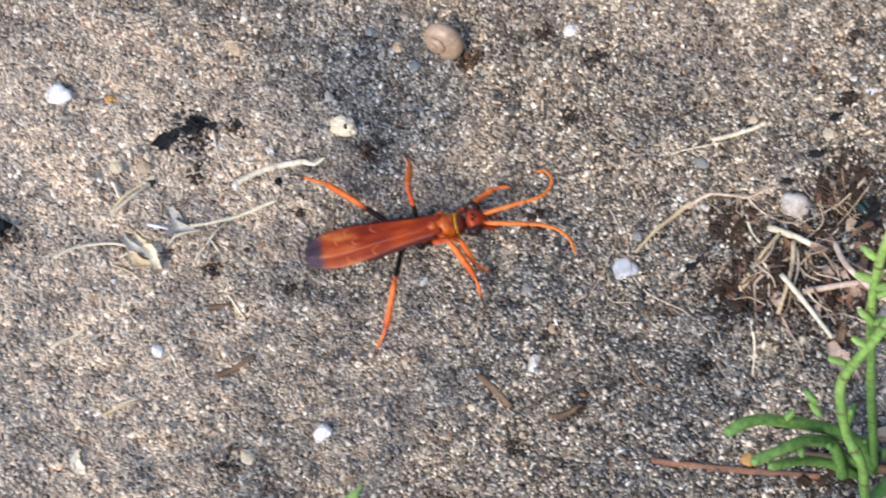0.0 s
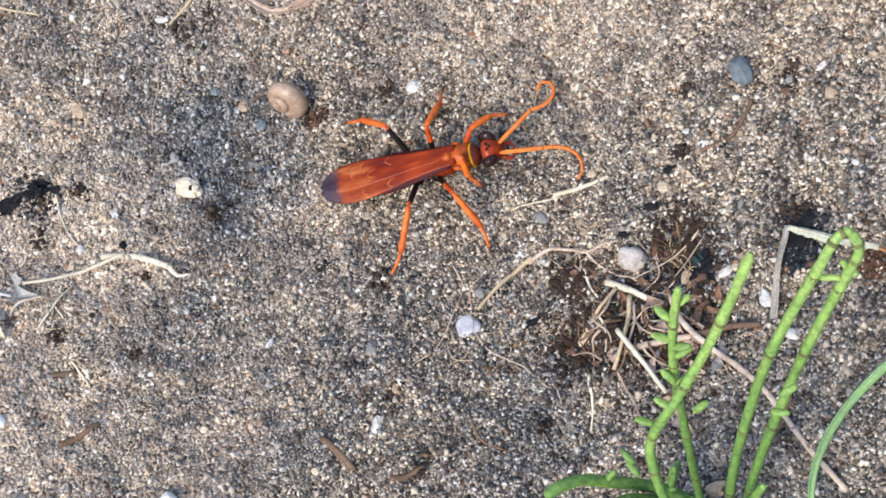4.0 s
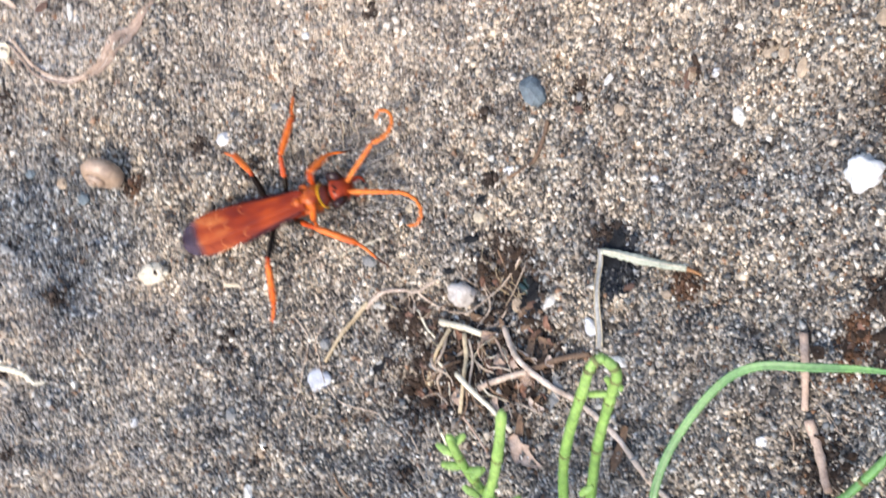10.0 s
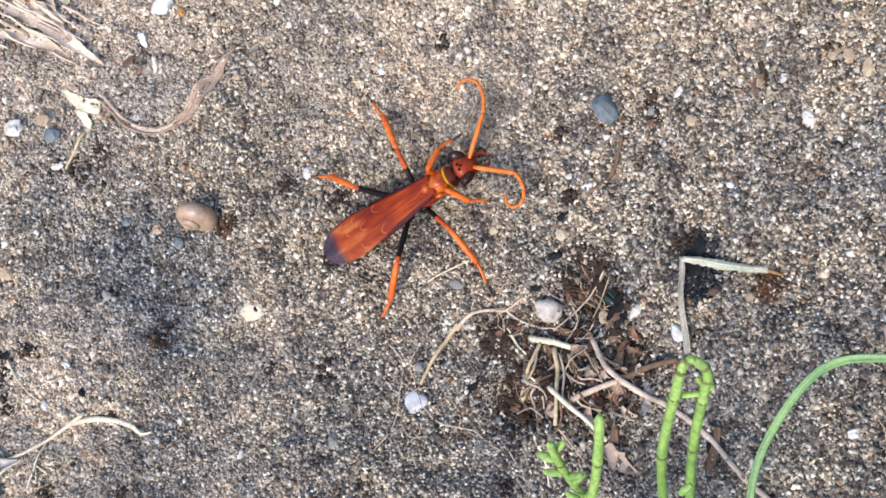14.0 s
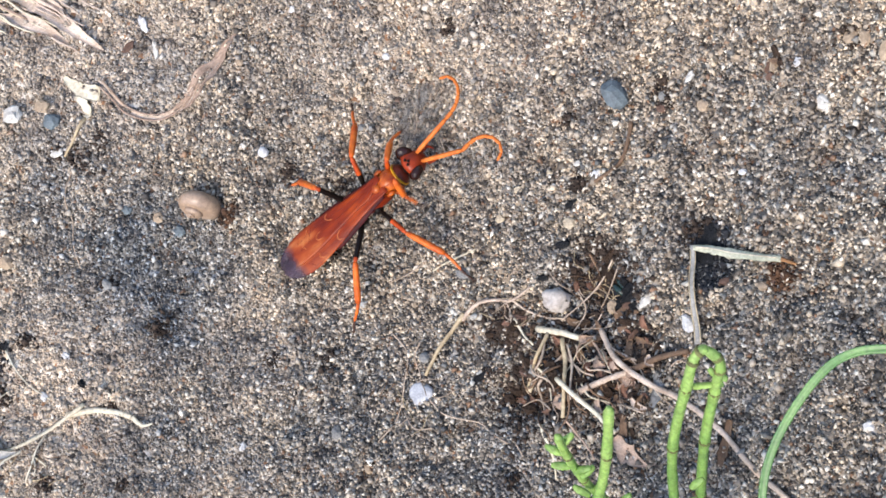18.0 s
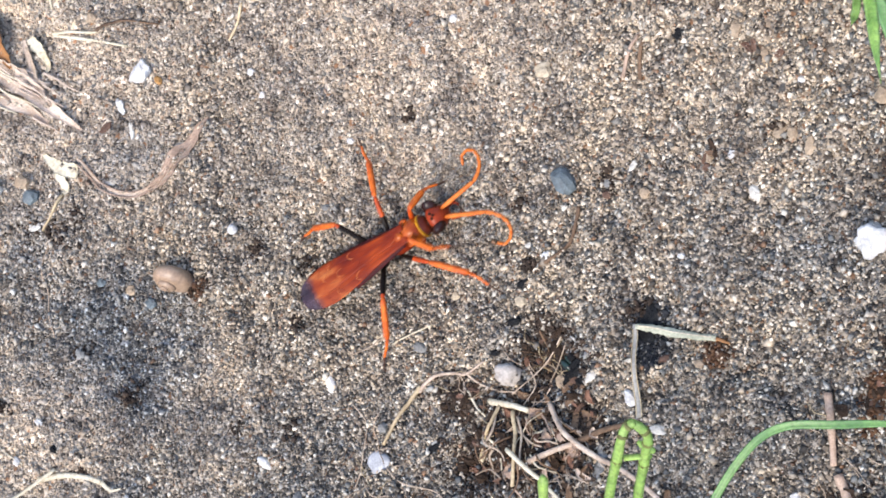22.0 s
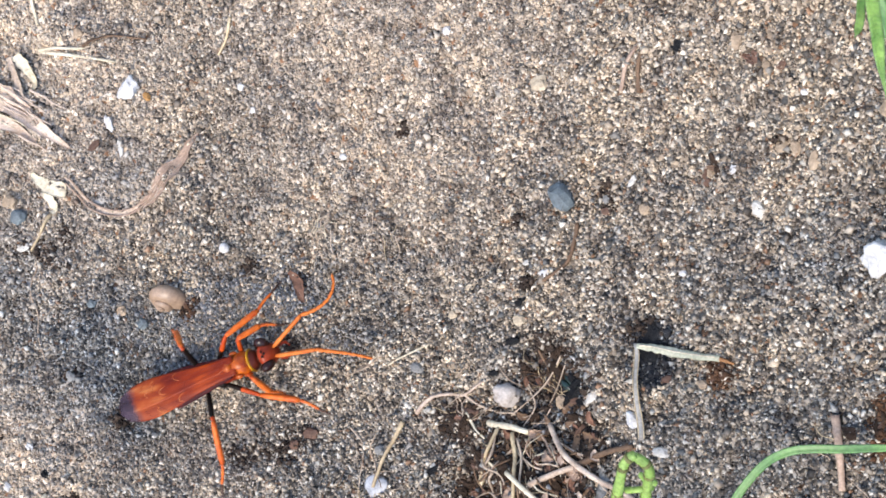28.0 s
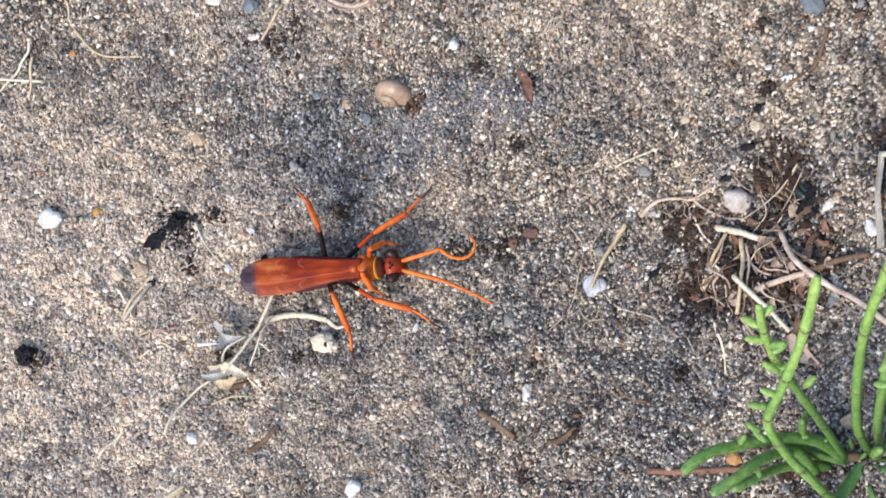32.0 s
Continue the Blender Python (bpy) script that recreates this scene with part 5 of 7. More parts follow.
for _ in range(26):
    x, y, a, k = rng.gauss(-98.0, 4.5), rng.gauss(-26.0, 4.0), rng.uniform(0, 3.14), rng.uniform(0.7, 1.7)
    r = rng.uniform(0.12, 0.3)
    strand("straw_scrap", "tiny broken scrap of straw", "straw", [(x, y, 0.4), (x + k * math.cos(a), y + k * math.sin(a), 0.6), (x + 1.9 * k * math.cos(a + 0.2), y + 1.9 * k * math.sin(a + 0.2), 0.4)],
           r, r * 0.7, rng.choice((STRAW, PALE_STRAW, WEATHERED, BROWN_STEM, PINK_LEAF)), 0.5, 0.4, PILE, rng.randrange(90), 0.2, 6)

# the tangle of dead roots at the pit
TANGLE = "tangle of dead roots"
for pts, r0, r1, m in (
        (([(-15.6, -2.9), (-12.7, -0.4), (-9.2, 0.1), (-6.9, 0.1), (-3.7, 2.1)], 0.40, 0.20, TAN_ROOT), ([(-6.9, 0.1), (-4.9, -1.3), (-1.7, -2.4), (1.5, -2.5)], 0.24, 0.16, ROOT), ([(-6.5, -2.5), (-5.0, -4.8), (-3.2, -6.3)], 0.26, 0.20, PALE_STRAW),
        ([(-2.5, -3.9, 1.4), (1.0, -4.4, 1.5), (4.1, -5.1, 1.2)], 0.62, 0.5, PALE_STRAW), ([(-0.6, -4.5, 1.5), (-1.6, -7.3, 1.6), (-2.8, -9.6), (-5.2, -13.6)], 0.34, 0.28, STRAW),
        ([(1.6, -10.6, 2.2), (6.0, -14.0, 1.6), (10.6, -17.8, 1.0)], 0.46, 0.38, PALE_STRAW), ([(5.0, -12.4, 1.0), (8.5, -10.8, 1.2), (12.4, -9.4, 1.2)], 0.52, 0.5, TAN_ROOT), ([(12.0, -9.6, 1.0), (17.3, -7.2, 1.0), (21.3, -6.2)], 0.58, 0.44, BROWN_STEM),)
        + (([(7.1, -4.1, 1.2), (8.9, -6.4, 1.6), (12.0, -8.8, 1.6), (16.7, -11.2, 1.2), (20.2, -12.7, 1.0), (24.3, -15.2), (30.2, -20.2), (37.0, -25.2)], 0.50, 0.46, TAN_ROOT), ([(9.3, -6.4, 1.4), (11.7, -7.3, 1.0), (14.0, -8.0)], 0.24, 0.16, TAN_ROOT),
        ([(1.6, -5.2, 1.8), (2.4, -8.6, 2.2), (2.8, -11.4, 1.8), (2.4, -16.2)], 0.42, 0.34, STRAW), ([(2.2, -6.0, 1.2), (3.4, -9.6, 1.4), (3.6, -14.2)], 0.24, 0.18, ROOT), ([(-1.0, -5.5, 1.2), (-0.9, -8.0, 1.6), (-2.2, -9.8, 1.2), (-3.8, -9.4), (-4.1, -10.4), (-3.2, -11.6)], 0.22, 0.14, ROOT),
        ([(-1.2, -11.0, 1.2), (-2.4, -12.4, 0.9), (-1.8, -14.8, 0.8), (-0.8, -17.0)], 0.26, 0.18, ROOT), ([(-4.8, -13.5), (-3.4, -12.0)], 0.36, 0.26, PALE_STRAW), ([(9.0, 6.0, 0.6), (7.0, 3.0, 1.6), (4.2, -0.2, 1.6), (1.2, -2.8, 1.2)], 0.16, 0.12, ROOT), ([(10.4, 5.6, 0.6), (8.6, 2.4, 1.4), (6.6, -1.0, 1.0)], 0.14, 0.1, ROOT),)
        + (([(5.4, 6.8), (6.4, 3.4), (6.0, 0.2)], 0.22, 0.15, BROWN_STEM), ([(-5.6, -20.4), (-4.4, -22.4)], 0.14, 0.1, ROOT), ([(18.8, -8.4), (19.8, -7.6), (21.1, -7.9)], 0.16, 0.12, ROOT), ([(7.0, -16.0), (10.6, -14.2), (15.0, -14.8)], 0.22, 0.15, ROOT), ([(3.2, 1.4), (4.6, -1.4, 1.4), (3.0, -4.4)], 0.18, 0.13, ROOT),)):
    strand("root", "dead root of the tangle, " + {STRAW: "straw-coloured", TAN_ROOT: "long and pinkish tan", PALE_STRAW: "pale", ROOT: "thin and tan", BROWN_STEM: "brown"}[m], "root", pts, r0, r1, m, 0.8, 0.6, TANGLE, int(abs(pts[0][0] * 3)), 0.14)
rng = random.Random(21)
for cx, cy, n, reach in ((0.0, -7.0, 24, 5.0), (-25.5, -14.5, 12, 5.0), (6.0, 1.5, 22, 2.6), (10.0, -11.0, 20, 5.0), (-6.0, -1.0, 14, 3.4), (-22.0, 26.0, 8, 3.0), (-88.0, -27.0, 10, 5.0), (52.0, -8.0, 8, 5.0)):
    for _ in range(n):
        x, y, a = rng.gauss(cx, reach * 0.5), rng.gauss(cy, reach * 0.5), rng.uniform(0, 6.28)
        pts = [(x, y, 0.4)]
        for _ in range(3):
            a += rng.uniform(-0.9, 0.9)
            step = rng.uniform(0.8, 1.9)
            pts.append((pts[-1][0] + step * math.cos(a), pts[-1][1] + step * math.sin(a), rng.uniform(0.3, 1.3)))
        strand("root_hair", "fine hair-like root on the sand", "root", pts, 0.10, 0.06, rng.choice((ROOT, STRAW, BROWN_STEM)), 1.0, 0.4, "fine root hairs", rng.randrange(50), 0.1, 5)
rng = random.Random(77)
for _ in range(28):
    x, y, a = rng.gauss(3.5, 4.8), rng.gauss(-8.5, 4.0), rng.choice((rng.uniform(-1.3, -0.3), rng.uniform(0, 6.28)))
    pts = [(x, y, rng.uniform(0.4, 1.6))]
    for _ in range(3):
        a += rng.uniform(-0.55, 0.55)
        step = rng.uniform(1.2, 2.6)
        pts.append((pts[-1][0] + step * math.cos(a), pts[-1][1] + step * math.sin(a), rng.uniform(0.4, 2.0)))
    r = rng.uniform(0.09, 0.25)
    strand("root", "thin broken root of the tangle", "root", pts, r, r * 0.6, rng.choice((ROOT, ROOT, TAN_ROOT, PINK_LEAF, BROWN_STEM, BROWN_STEM, PALE_STRAW)), 0.6, 0.6, TANGLE, rng.randrange(99), 0.2, 6)
rng = random.Random(55)
LITTER = "rotted scraps round the roots"
for cx, cy, spread, count in ((5.3, -7.3, 3.0, 20), (-3.0, -13.0, 2.6, 14), (10.5, -11.5, 3.4, 18), (12.5, -4.0, 2.4, 10), (-6.0, -3.0, 1.8, 8), (7.5, 2.5, 2.4, 12), (57.0, -1.0, 1.2, 6), (34.0, 31.0, 1.0, 4), (43.2, 45.0, 1.6, 6)):
    for _ in range(count):
        x, y, r = rng.gauss(cx, spread), rng.gauss(cy, spread * 0.8), rng.uniform(0.35, 0.95)
        m = rng.choice((HUMUS, HUMUS, REDDISH, BROWN_STEM, RED_STONE))
        stone("litter_scrap", {HUMUS: "flat scrap of dark rotted leaf", REDDISH: "flat scrap of reddish rotted bark", BROWN_STEM: "flat scrap of brown rotted leaf", RED_STONE: "flat scrap of red-brown rotted bark"}[m], "litter",
              x, y, (r * 1.5, r * rng.uniform(0.5, 0.9), 0.26), m, rng.uniform(0, 180), rng.randrange(60), 0.05, 0.6, 0.45, LITTER, 2, rng.uniform(-28, 28))
for x, y, a, b, turn in ((11.6, 1.2, 1.7, 1.3, 20), (9.6, -0.6, 1.3, 1.0, 70), (12.8, -0.8, 1.1, 0.8, 130), (10.8, 3.0, 1.0, 0.8, 200)):
    stone("rotted_lump", "dark green-black lump of rot in the hollow", "litter", x, y, (a, b, 0.6), COAL, turn, int(x * 3), 0.35, 0.6, 0.3, LITTER)
for _ in range(22):
    x, y, a, k = rng.gauss(8.0, 4.2), rng.gauss(-8.6, 3.2), rng.uniform(-1.9, -0.4), rng.uniform(0.7, 1.5)
    dry_leaf("leaf_flake", "brown papery flake of dead leaf among the roots", [(x, y, rng.uniform(0.4, 1.4)), (x + k * math.cos(a), y + k * math.sin(a), rng.uniform(0.6, 1.6)), (x + 2 * k * math.cos(a + 0.3), y + 2 * k * math.sin(a + 0.3), 0.5)],
             (0.3, rng.uniform(0.5, 1.0), 0.2), rng.choice((PINK_LEAF, PINK_LEAF, BROWN_STEM, REDDISH, TAN_ROOT)), rng.uniform(0.3, 0.9), 0.7)
leaning_straw = strand("leaning_straw", "pale dry straw beside a thin white shell", "straw", [(-21.6, -11.4, 0.6), (-19.7, -7.6, 0.9), (-17.7, -4.9, 0.9), (-15.2, -2.0, 0.6)], 0.32, 0.44, STRAW, 0.8, 0.6, "", 4, 0.14)
for x, y, a, b, m, lab in ((-73.0, 41.8, 1.5, 0.7, RED_STONE, "flat scrap of red-brown rotted bark"), (34.0, 31.0, 1.0, 0.7, TAN, "tan crumb of rotted wood"), (33.4, 29.6, 0.8, 0.6, RED_STONE, "brown crumb of rotted wood"), (42.5, 43.7, 1.3, 0.8, TAN, "tan crumb of rotted wood"),
                          (38.8, 47.6, 1.3, 0.7, TAN, "tan crumb of rotted wood"), (48.7, 31.2, 0.9, 1.3, TAN, "brown crumb of rotted wood"), (44.5, 33.6, 0.9, 1.5, TAN, "brown crumb of rotted wood")):
    stone("wood_crumb", lab, "litter", x, y, (a, b, 0.4), m, x * 7, int(abs(x)) % 9, 0.3, 0.5, 0.3, LITTER)
stone("stone_chip", "small chalky white chip bedded in sand", "stone chip", -43.5, 46.1, (0.7, 0.6, 0.4), CHALK, 20, 4, 0.3, 0.4, 0.2, CHIPS)
stone("pebble", "tan pebble half sunk in the sand", "pebble", 21.0, -28.7, (1.5, 1.2, 0.9), TAN, 15, 5, 0.42, 0.35, 0.15, PEBBLES)
strand("straw", "thin pale straw lying on sand", "straw", [(-20.2, 4.5), (-16.6, 6.3), (-13.1, 7.7)], 0.2, 0.16, PALE_STRAW, 0.7, 0.5, STRAWS, 3, 0.15)
brown_pebbles = [stone("brown_pebble", "brown pebble dug out of the sand", "pebble", x, y, (a, b, 0.8), RED_STONE, turn, 3, 0.35, 0.3, 0.1, "pebbles dug out of the sand") for x, y, a, b, turn in ((-34.8, -6.6, 1.5, 1.0, 8), (-37.8, -8.4, 1.0, 0.8, 30))]
dug_scrap = dry_leaf("leaf_scrap", "reddish-brown scrap of dead leaf dug out of the sand", [(-38.4, 19.6), (-36.6, 17.4), (-35.4, 14.6)], (0.5, 1.3, 0.4), REDDISH, 0.5, 0.6)
tuft = new("fibre_tuft")
tuft.location = (-0.0320, 0.0270, zat(-0.0320, 0.0270))
tagged(tuft, "tuft of thin pale root fibres dug out of the sand", "root")
for k in range(9):
    a, q = rng.uniform(0, 6.28), rng.uniform(1.0, 2.4)
    c, d = (-31.8 + rng.gauss(0, 0.8), 26.6 + rng.gauss(0, 0.6)), rng.uniform(0.6, 1.5)
    strand("fibre", "", "root", [(c[0] + q * math.cos(a), c[1] + q * math.sin(a), 0.5), (c[0] + 0.5 * math.cos(a + d), c[1] + 0.5 * math.sin(a + d), 1.1), (c[0] + q * math.cos(a + 2 * d + 1), c[1] + q * math.sin(a + 2 * d + 1), 0.5)], 0.11, 0.07, PALE_STRAW if k % 2 else ROOT, 1.0, 0.5, "", k, 0.1, 5, None, tuft)
strand("fibre", "", "root", [(-30.5, 26.2, 0.7), (-30.3, 23.6, 0.5), (-29.7, 21.2, 0.5), (-31.2, 18.8, 0.4)], 0.14, 0.10, ROOT, 1.0, 0.5, "", 3, 0.1, 5, None, tuft)
for pts in ([(-28.0, -5.4), (-25.6, -8.4), (-25.7, -12.6), (-26.8, -18.4), (-29.2, -21.6)], [(-25.4, -17.0), (-23.0, -19.4), (-19.6, -19.0)], [(-22.5, -12.0), (-24.0, -9.0), (-23.2, -6.4)], [(-21.0, -15.0), (-17.5, -17.2), (-12.0, -18.4), (-7.0, -20.6)],
            [(-83.0, 24.4), (-84.8, 18.5), (-84.0, 12.0), (-83.3, 5.6)], [(12.9, 25.2), (12.2, 21.6), (9.8, 18.6), (6.0, 16.6)]):
    dark = pts[0][0] > 10
    strand("root_thread", "dark root thread across the sand" if dark else "pale thread-like root on the sand", "root", pts, 0.42 if dark else 0.16, 0.3 if dark else 0.12, BROWN_STEM if dark else ROOT, 1.0, 0.35, "root threads", int(abs(pts[0][0])), 0.15, 6)


# dry leaves and husks
dry_leaf("dry_leaf", "curved shrivelled pinkish-brown leaf half buried in sand", [(-77.8, 36.6), (-74.2, 32.0), (-69.4, 30.3), (-63.8, 33.0), (-59.0, 37.4), (-54.8, 42.0)], (0.25, 0.35, 0.5, 0.9, 0.7, 0.15), PALE_SHEATH, 0.5, 0.35)
dry_leaf("dry_leaf", "shrivelled brown leaf blade half buried in sand", [(-66.6, 31.0), (-62.6, 33.6), (-59.4, 36.8), (-56.4, 40.4), (-54.2, 43.4)], (0.4, 1.5, 1.8, 0.9, 0.15), PINK_LEAF, 0.3, 0.5)
for dx, dy, r in ((0.2, 0.5, 0.2), (-0.2, -0.4, 0.24)):
    strand("leaf_fibre", "torn fibre of a shrivelled leaf", "dry leaf", [(px + dx, py + dy, 0.7) for px, py in ((-77.4, 36.0), (-74.2, 32.0), (-69.4, 30.3), (-63.8, 33.0), (-59.0, 37.4))], r, r * 0.5, PINK_LEAF if r > 0.19 else PALE_STRAW, 0.6, 0.6, "", int(r * 100), 0.2, 6)
dry_leaf("dry_husk", "pale yellow dry husk with a thin stem", [(-84.6, 37.6), (-81.6, 35.4), (-77.8, 34.4)], (0.5, 1.5, 1.6), PALE_STRAW, 0.12, 0.7)
dry_leaf("dry_husk", "pale yellow dry husk with a thin stem", [(-81.8, 35.0), (-80.6, 31.8), (-80.8, 30.4)], (0.9, 1.1, 0.4), PALE_STRAW, 0.12, 0.6)
strand("husk_stem", "thin bent stem of a dry husk", "stalk", [(-80.9, 30.6), (-82.4, 27.6), (-84.8, 24.4)], 0.35, 0.25, STRAW)
dry_leaf("dry_sheath", "pinkish dry leaf sheath on sand", [(-84.8, 57.0), (-84.0, 52.5), (-83.0, 49.4), (-80.8, 45.6)], (0.5, 0.8, 0.9, 0.3), PALE_SHEATH)
dry_leaf("dry_sheath", "broad straw-coloured dry leaf sheath", [(-90.0, 52.5), (-86.0, 50.0), (-81.2, 45.8), (-77.0, 41.5)], (2.2, 2.6, 1.6, 0.4), PALE_SHEATH)
dry_leaf("dry_sheath", "pale dry leaf sheath on sand", [(-94.0, 47.5), (-88.0, 46.5), (-82.5, 43.0)], (1.0, 1.6, 0.4), PALE_SHEATH)
dry_leaf("dry_husk", "cream curled seed husk on sand", [(-83.6, 57.2), (-82.6, 55.6), (-81.4, 52.6), (-82.2, 50.8)], (1.0, 1.3, 0.6, 0.2), PALE_STRAW)
dry_leaf("fallen_leaf", "orange-brown fallen leaf at the foot of dry sheaths", [(-91.5, 62.2), (-89.2, 58.6), (-87.6, 54.5), (-87.0, 52.1)], (1.2, 2.2, 1.5, 0.3), ORANGE_LEAF, 0.6, 1.0)
strand("dark_stem", "thin dark curved stem on sand", "stalk", [(-71.6, 57.9), (-69.4, 59.1), (-66.8, 59.6), (-61.1, 58.7)], 0.3, 0.2, BROWN_STEM)
rng = random.Random(31)
for _ in range(26):
    x, y = rng.gauss(-87.5, 3.6), rng.gauss(49.0, 2.6)
    k, pts = rng.uniform(4.0, 8.0), []
    for q in range(4):
        pts.append((x + k * (q / 3 - 0.5) + rng.uniform(-0.3, 0.3), y - 0.62 * k * (q / 3 - 0.5) + rng.uniform(-0.3, 0.3), rng.uniform(0.5, 1.5)))
    r = rng.uniform(0.14, 0.34)
    strand("sheath_fibre", "loose fibre of a dry leaf sheath", "dry leaf", pts, r, r * 0.6, rng.choice((PINK_LEAF, PALE_SHEATH, PALE_STRAW, PALE_SHEATH)), 0.5, 0.6, "sheath fibres", rng.randrange(99), 0.15, 6)
dry_leaf("leaf_scrap", "grey-brown scrap of dead leaf", [(10.4, -18.4), (12.4, -20.6), (15.2, -22.0)], (0.7, 1.9, 0.3), PINK_LEAF)
dry_leaf("leaf_scrap", "grey-brown scrap of dead leaf", [(11.8, -15.4), (11.6, -18.2)], (0.5, 0.8), BROWN_STEM)
dry_leaf("leaf_scrap", "small brown scrap of dead leaf", [(11.8, -5.2), (12.0, -7.6)], (0.6, 0.8), BROWN_STEM)
dry_leaf("leaf_scrap", "pale lilac-grey scrap of dead leaf", [(16.9, -9.4), (16.8, -12.2), (16.0, -14.0)], (0.6, 0.9, 0.5), GREY)
dry_leaf("leaf_scrap", "brown papery scrap of dead leaf", [(27.2, -15.0), (26.4, -19.0), (26.0, -21.0)], (0.5, 0.9, 0.4), BROWN_STEM)
dry_leaf("leaf_scrap", "orange-brown scrap of dead leaf", [(60.0, 26.4), (62.0, 24.2)], (1.2, 1.5), BROWN_STEM)
dry_leaf("leaf_scrap", "cream torn scrap of dead leaf", [(-96.5, -63.0), (-95.0, -65.2), (-93.6, -66.2)], (0.8, 1.5, 0.4), PALE_STRAW)
scrap = dry_leaf("leaf_scrap", "translucent grey scrap of dead leaf caught in straws", [(-96.8, -21.8), (-94.6, -24.0), (-95.6, -26.2)], (0.6, 1.5, 0.8), PAPER)
dry_leaf("flap", "", [(-95.4, -23.6, 0.8), (-93.6, -24.6, 2.0), (-91.6, -24.4, 1.2)], (0.4, 1.0, 0.3), PAPER, 0.9, 0.8, scrap)
for pts, r, m in (([(-99.0, -25.6), (-95.6, -25.4)], 0.36, CHALK), ([(-95.6, -28.6, 0.6), (-93.6, -26.0, 1.6), (-90.8, -24.2, 1.2)], 0.34, WEATHERED), ([(-90.8, -29.4, 0.5), (-89.2, -25.6, 1.0), (-87.6, -21.4, 0.7)], 0.3, WEATHERED),
                  ([(-89.6, -25.0), (-87.4, -27.0)], 0.24, PALE_STRAW), ([(-89.4, -25.4), (-89.2, -28.0)], 0.2, WEATHERED), ([(-95.0, -22.6), (-94.4, -25.8)], 0.2, GREY)):
    strand("straw", "", "straw", pts, r, r * 0.7, m, 0.55, 0.6, "", int(abs(pts[0][0] * 5)), 0.18, 6, None, scrap)
husk = dry_leaf("seed_husk", "yellow-cream torn seed husk dragged by the wasp", [(-101.0, -28.2), (-98.6, -29.4), (-96.2, -28.6)], (1.1, 1.8, 1.0), PALE_STRAW, 0.8)
dry_leaf("flap", "", [(-99.0, -28.8, 0.9), (-96.6, -29.8, 2.2), (-95.2, -32.2, 1.0)], (0.5, 1.4, 0.6), PALE_STRAW, 1.0, 0.8, husk)
dry_leaf("flap", "", [(-101.0, -30.4, 0.6), (-99.0, -31.8, 1.4), (-96.8, -31.6, 0.8)], (0.6, 1.3, 0.5), STRAW, 0.8, 0.8, husk)
dry_leaf("flap", "", [(-103.0, -28.0, 0.6), (-100.4, -29.6, 1.6), (-98.0, -30.2, 0.8)], (0.3, 0.8, 0.6), PAPER, 0.9, 0.8, husk)
strand("straw", "", "straw", [(-111.0, -34.8, 0.5), (-108.4, -32.0, 0.9), (-104.6, -30.2, 1.0), (-100.0, -29.6, 0.8)], 0.34, 0.26, PALE_STRAW, 0.6, 0.6, "", 4, 0.15, 7, None, husk)
strand("straw", "", "straw", [(-103.4, -33.4, 0.5), (-99.4, -34.0, 0.7), (-96.0, -35.6, 0.5)], 0.22, 0.16, STRAW, 0.6, 0.6, "", 5, 0.15, 6, None, husk)

# ---- green plants ----
def stem_material():
    """Green jointed stem: shade painted in towards the foot, yellow-green towards the tips, with fine lengthwise ribs
    of tone.
    """
    m, n, l, b = material("jointed_stem", 0.5, 0.0, 0.35)
    tc, sep, up = n.new("ShaderNodeTexCoord"), n.new("ShaderNodeSeparateXYZ"), n.new("ShaderNodeMapRange")
    l.new(tc.outputs["Object"], sep.inputs[0])
    blotch, fleck = noise_tex(n, l, 280.0, 4.0), noise_tex(n, l, 1500.0, 3.0)
    tall = n.new("ShaderNodeMath")
    tall.operation = "MULTIPLY_ADD"
    l.new(blotch.outputs[0], tall.inputs[0])
    tall.inputs[1].default_value = 0.060
    l.new(sep.outputs[2], tall.inputs[2])
    l.new(tall.outputs[0], up.inputs[0])
    up.inputs[1].default_value, up.inputs[2].default_value = 0.014, 0.082
    tone = ramp(n, [(0.0, (0.030, 0.078, 0.020)), (0.35, (0.088, 0.180, 0.042)), (0.72, (0.155, 0.265, 0.060)), (1.0, (0.245, 0.360, 0.092))])
    l.new(up.outputs[0], tone.inputs[0])
    spot = ramp(n, [(0.30, (0.60, 0.60, 0.55)), (0.55, (1.0, 1.0, 1.0)), (0.75, (1.22, 1.18, 1.15))])
    l.new(fleck.outputs[0], spot.inputs[0])
    l.new(mix(n, l, 1.0, tone.outputs[0], spot.outputs[0], "MULTIPLY"), b.inputs["Base Color"])
    b.inputs["Subsurface Weight"].default_value, b.inputs["Subsurface Scale"].default_value, b.inputs["Subsurface Radius"].default_value = 0.2, 1.0, (0.0006, 0.0008, 0.0003)
    bump(n, l, b, fleck.outputs[0], 0.6, 0.0002)
    return m


STEM = stem_material()
NODE = grained("brown_node_sheath", (0.17, 0.18, 0.060), (0.085, 0.075, 0.030), 700.0, 0.7, 0.25, 5.0, 0.1, 0.3)


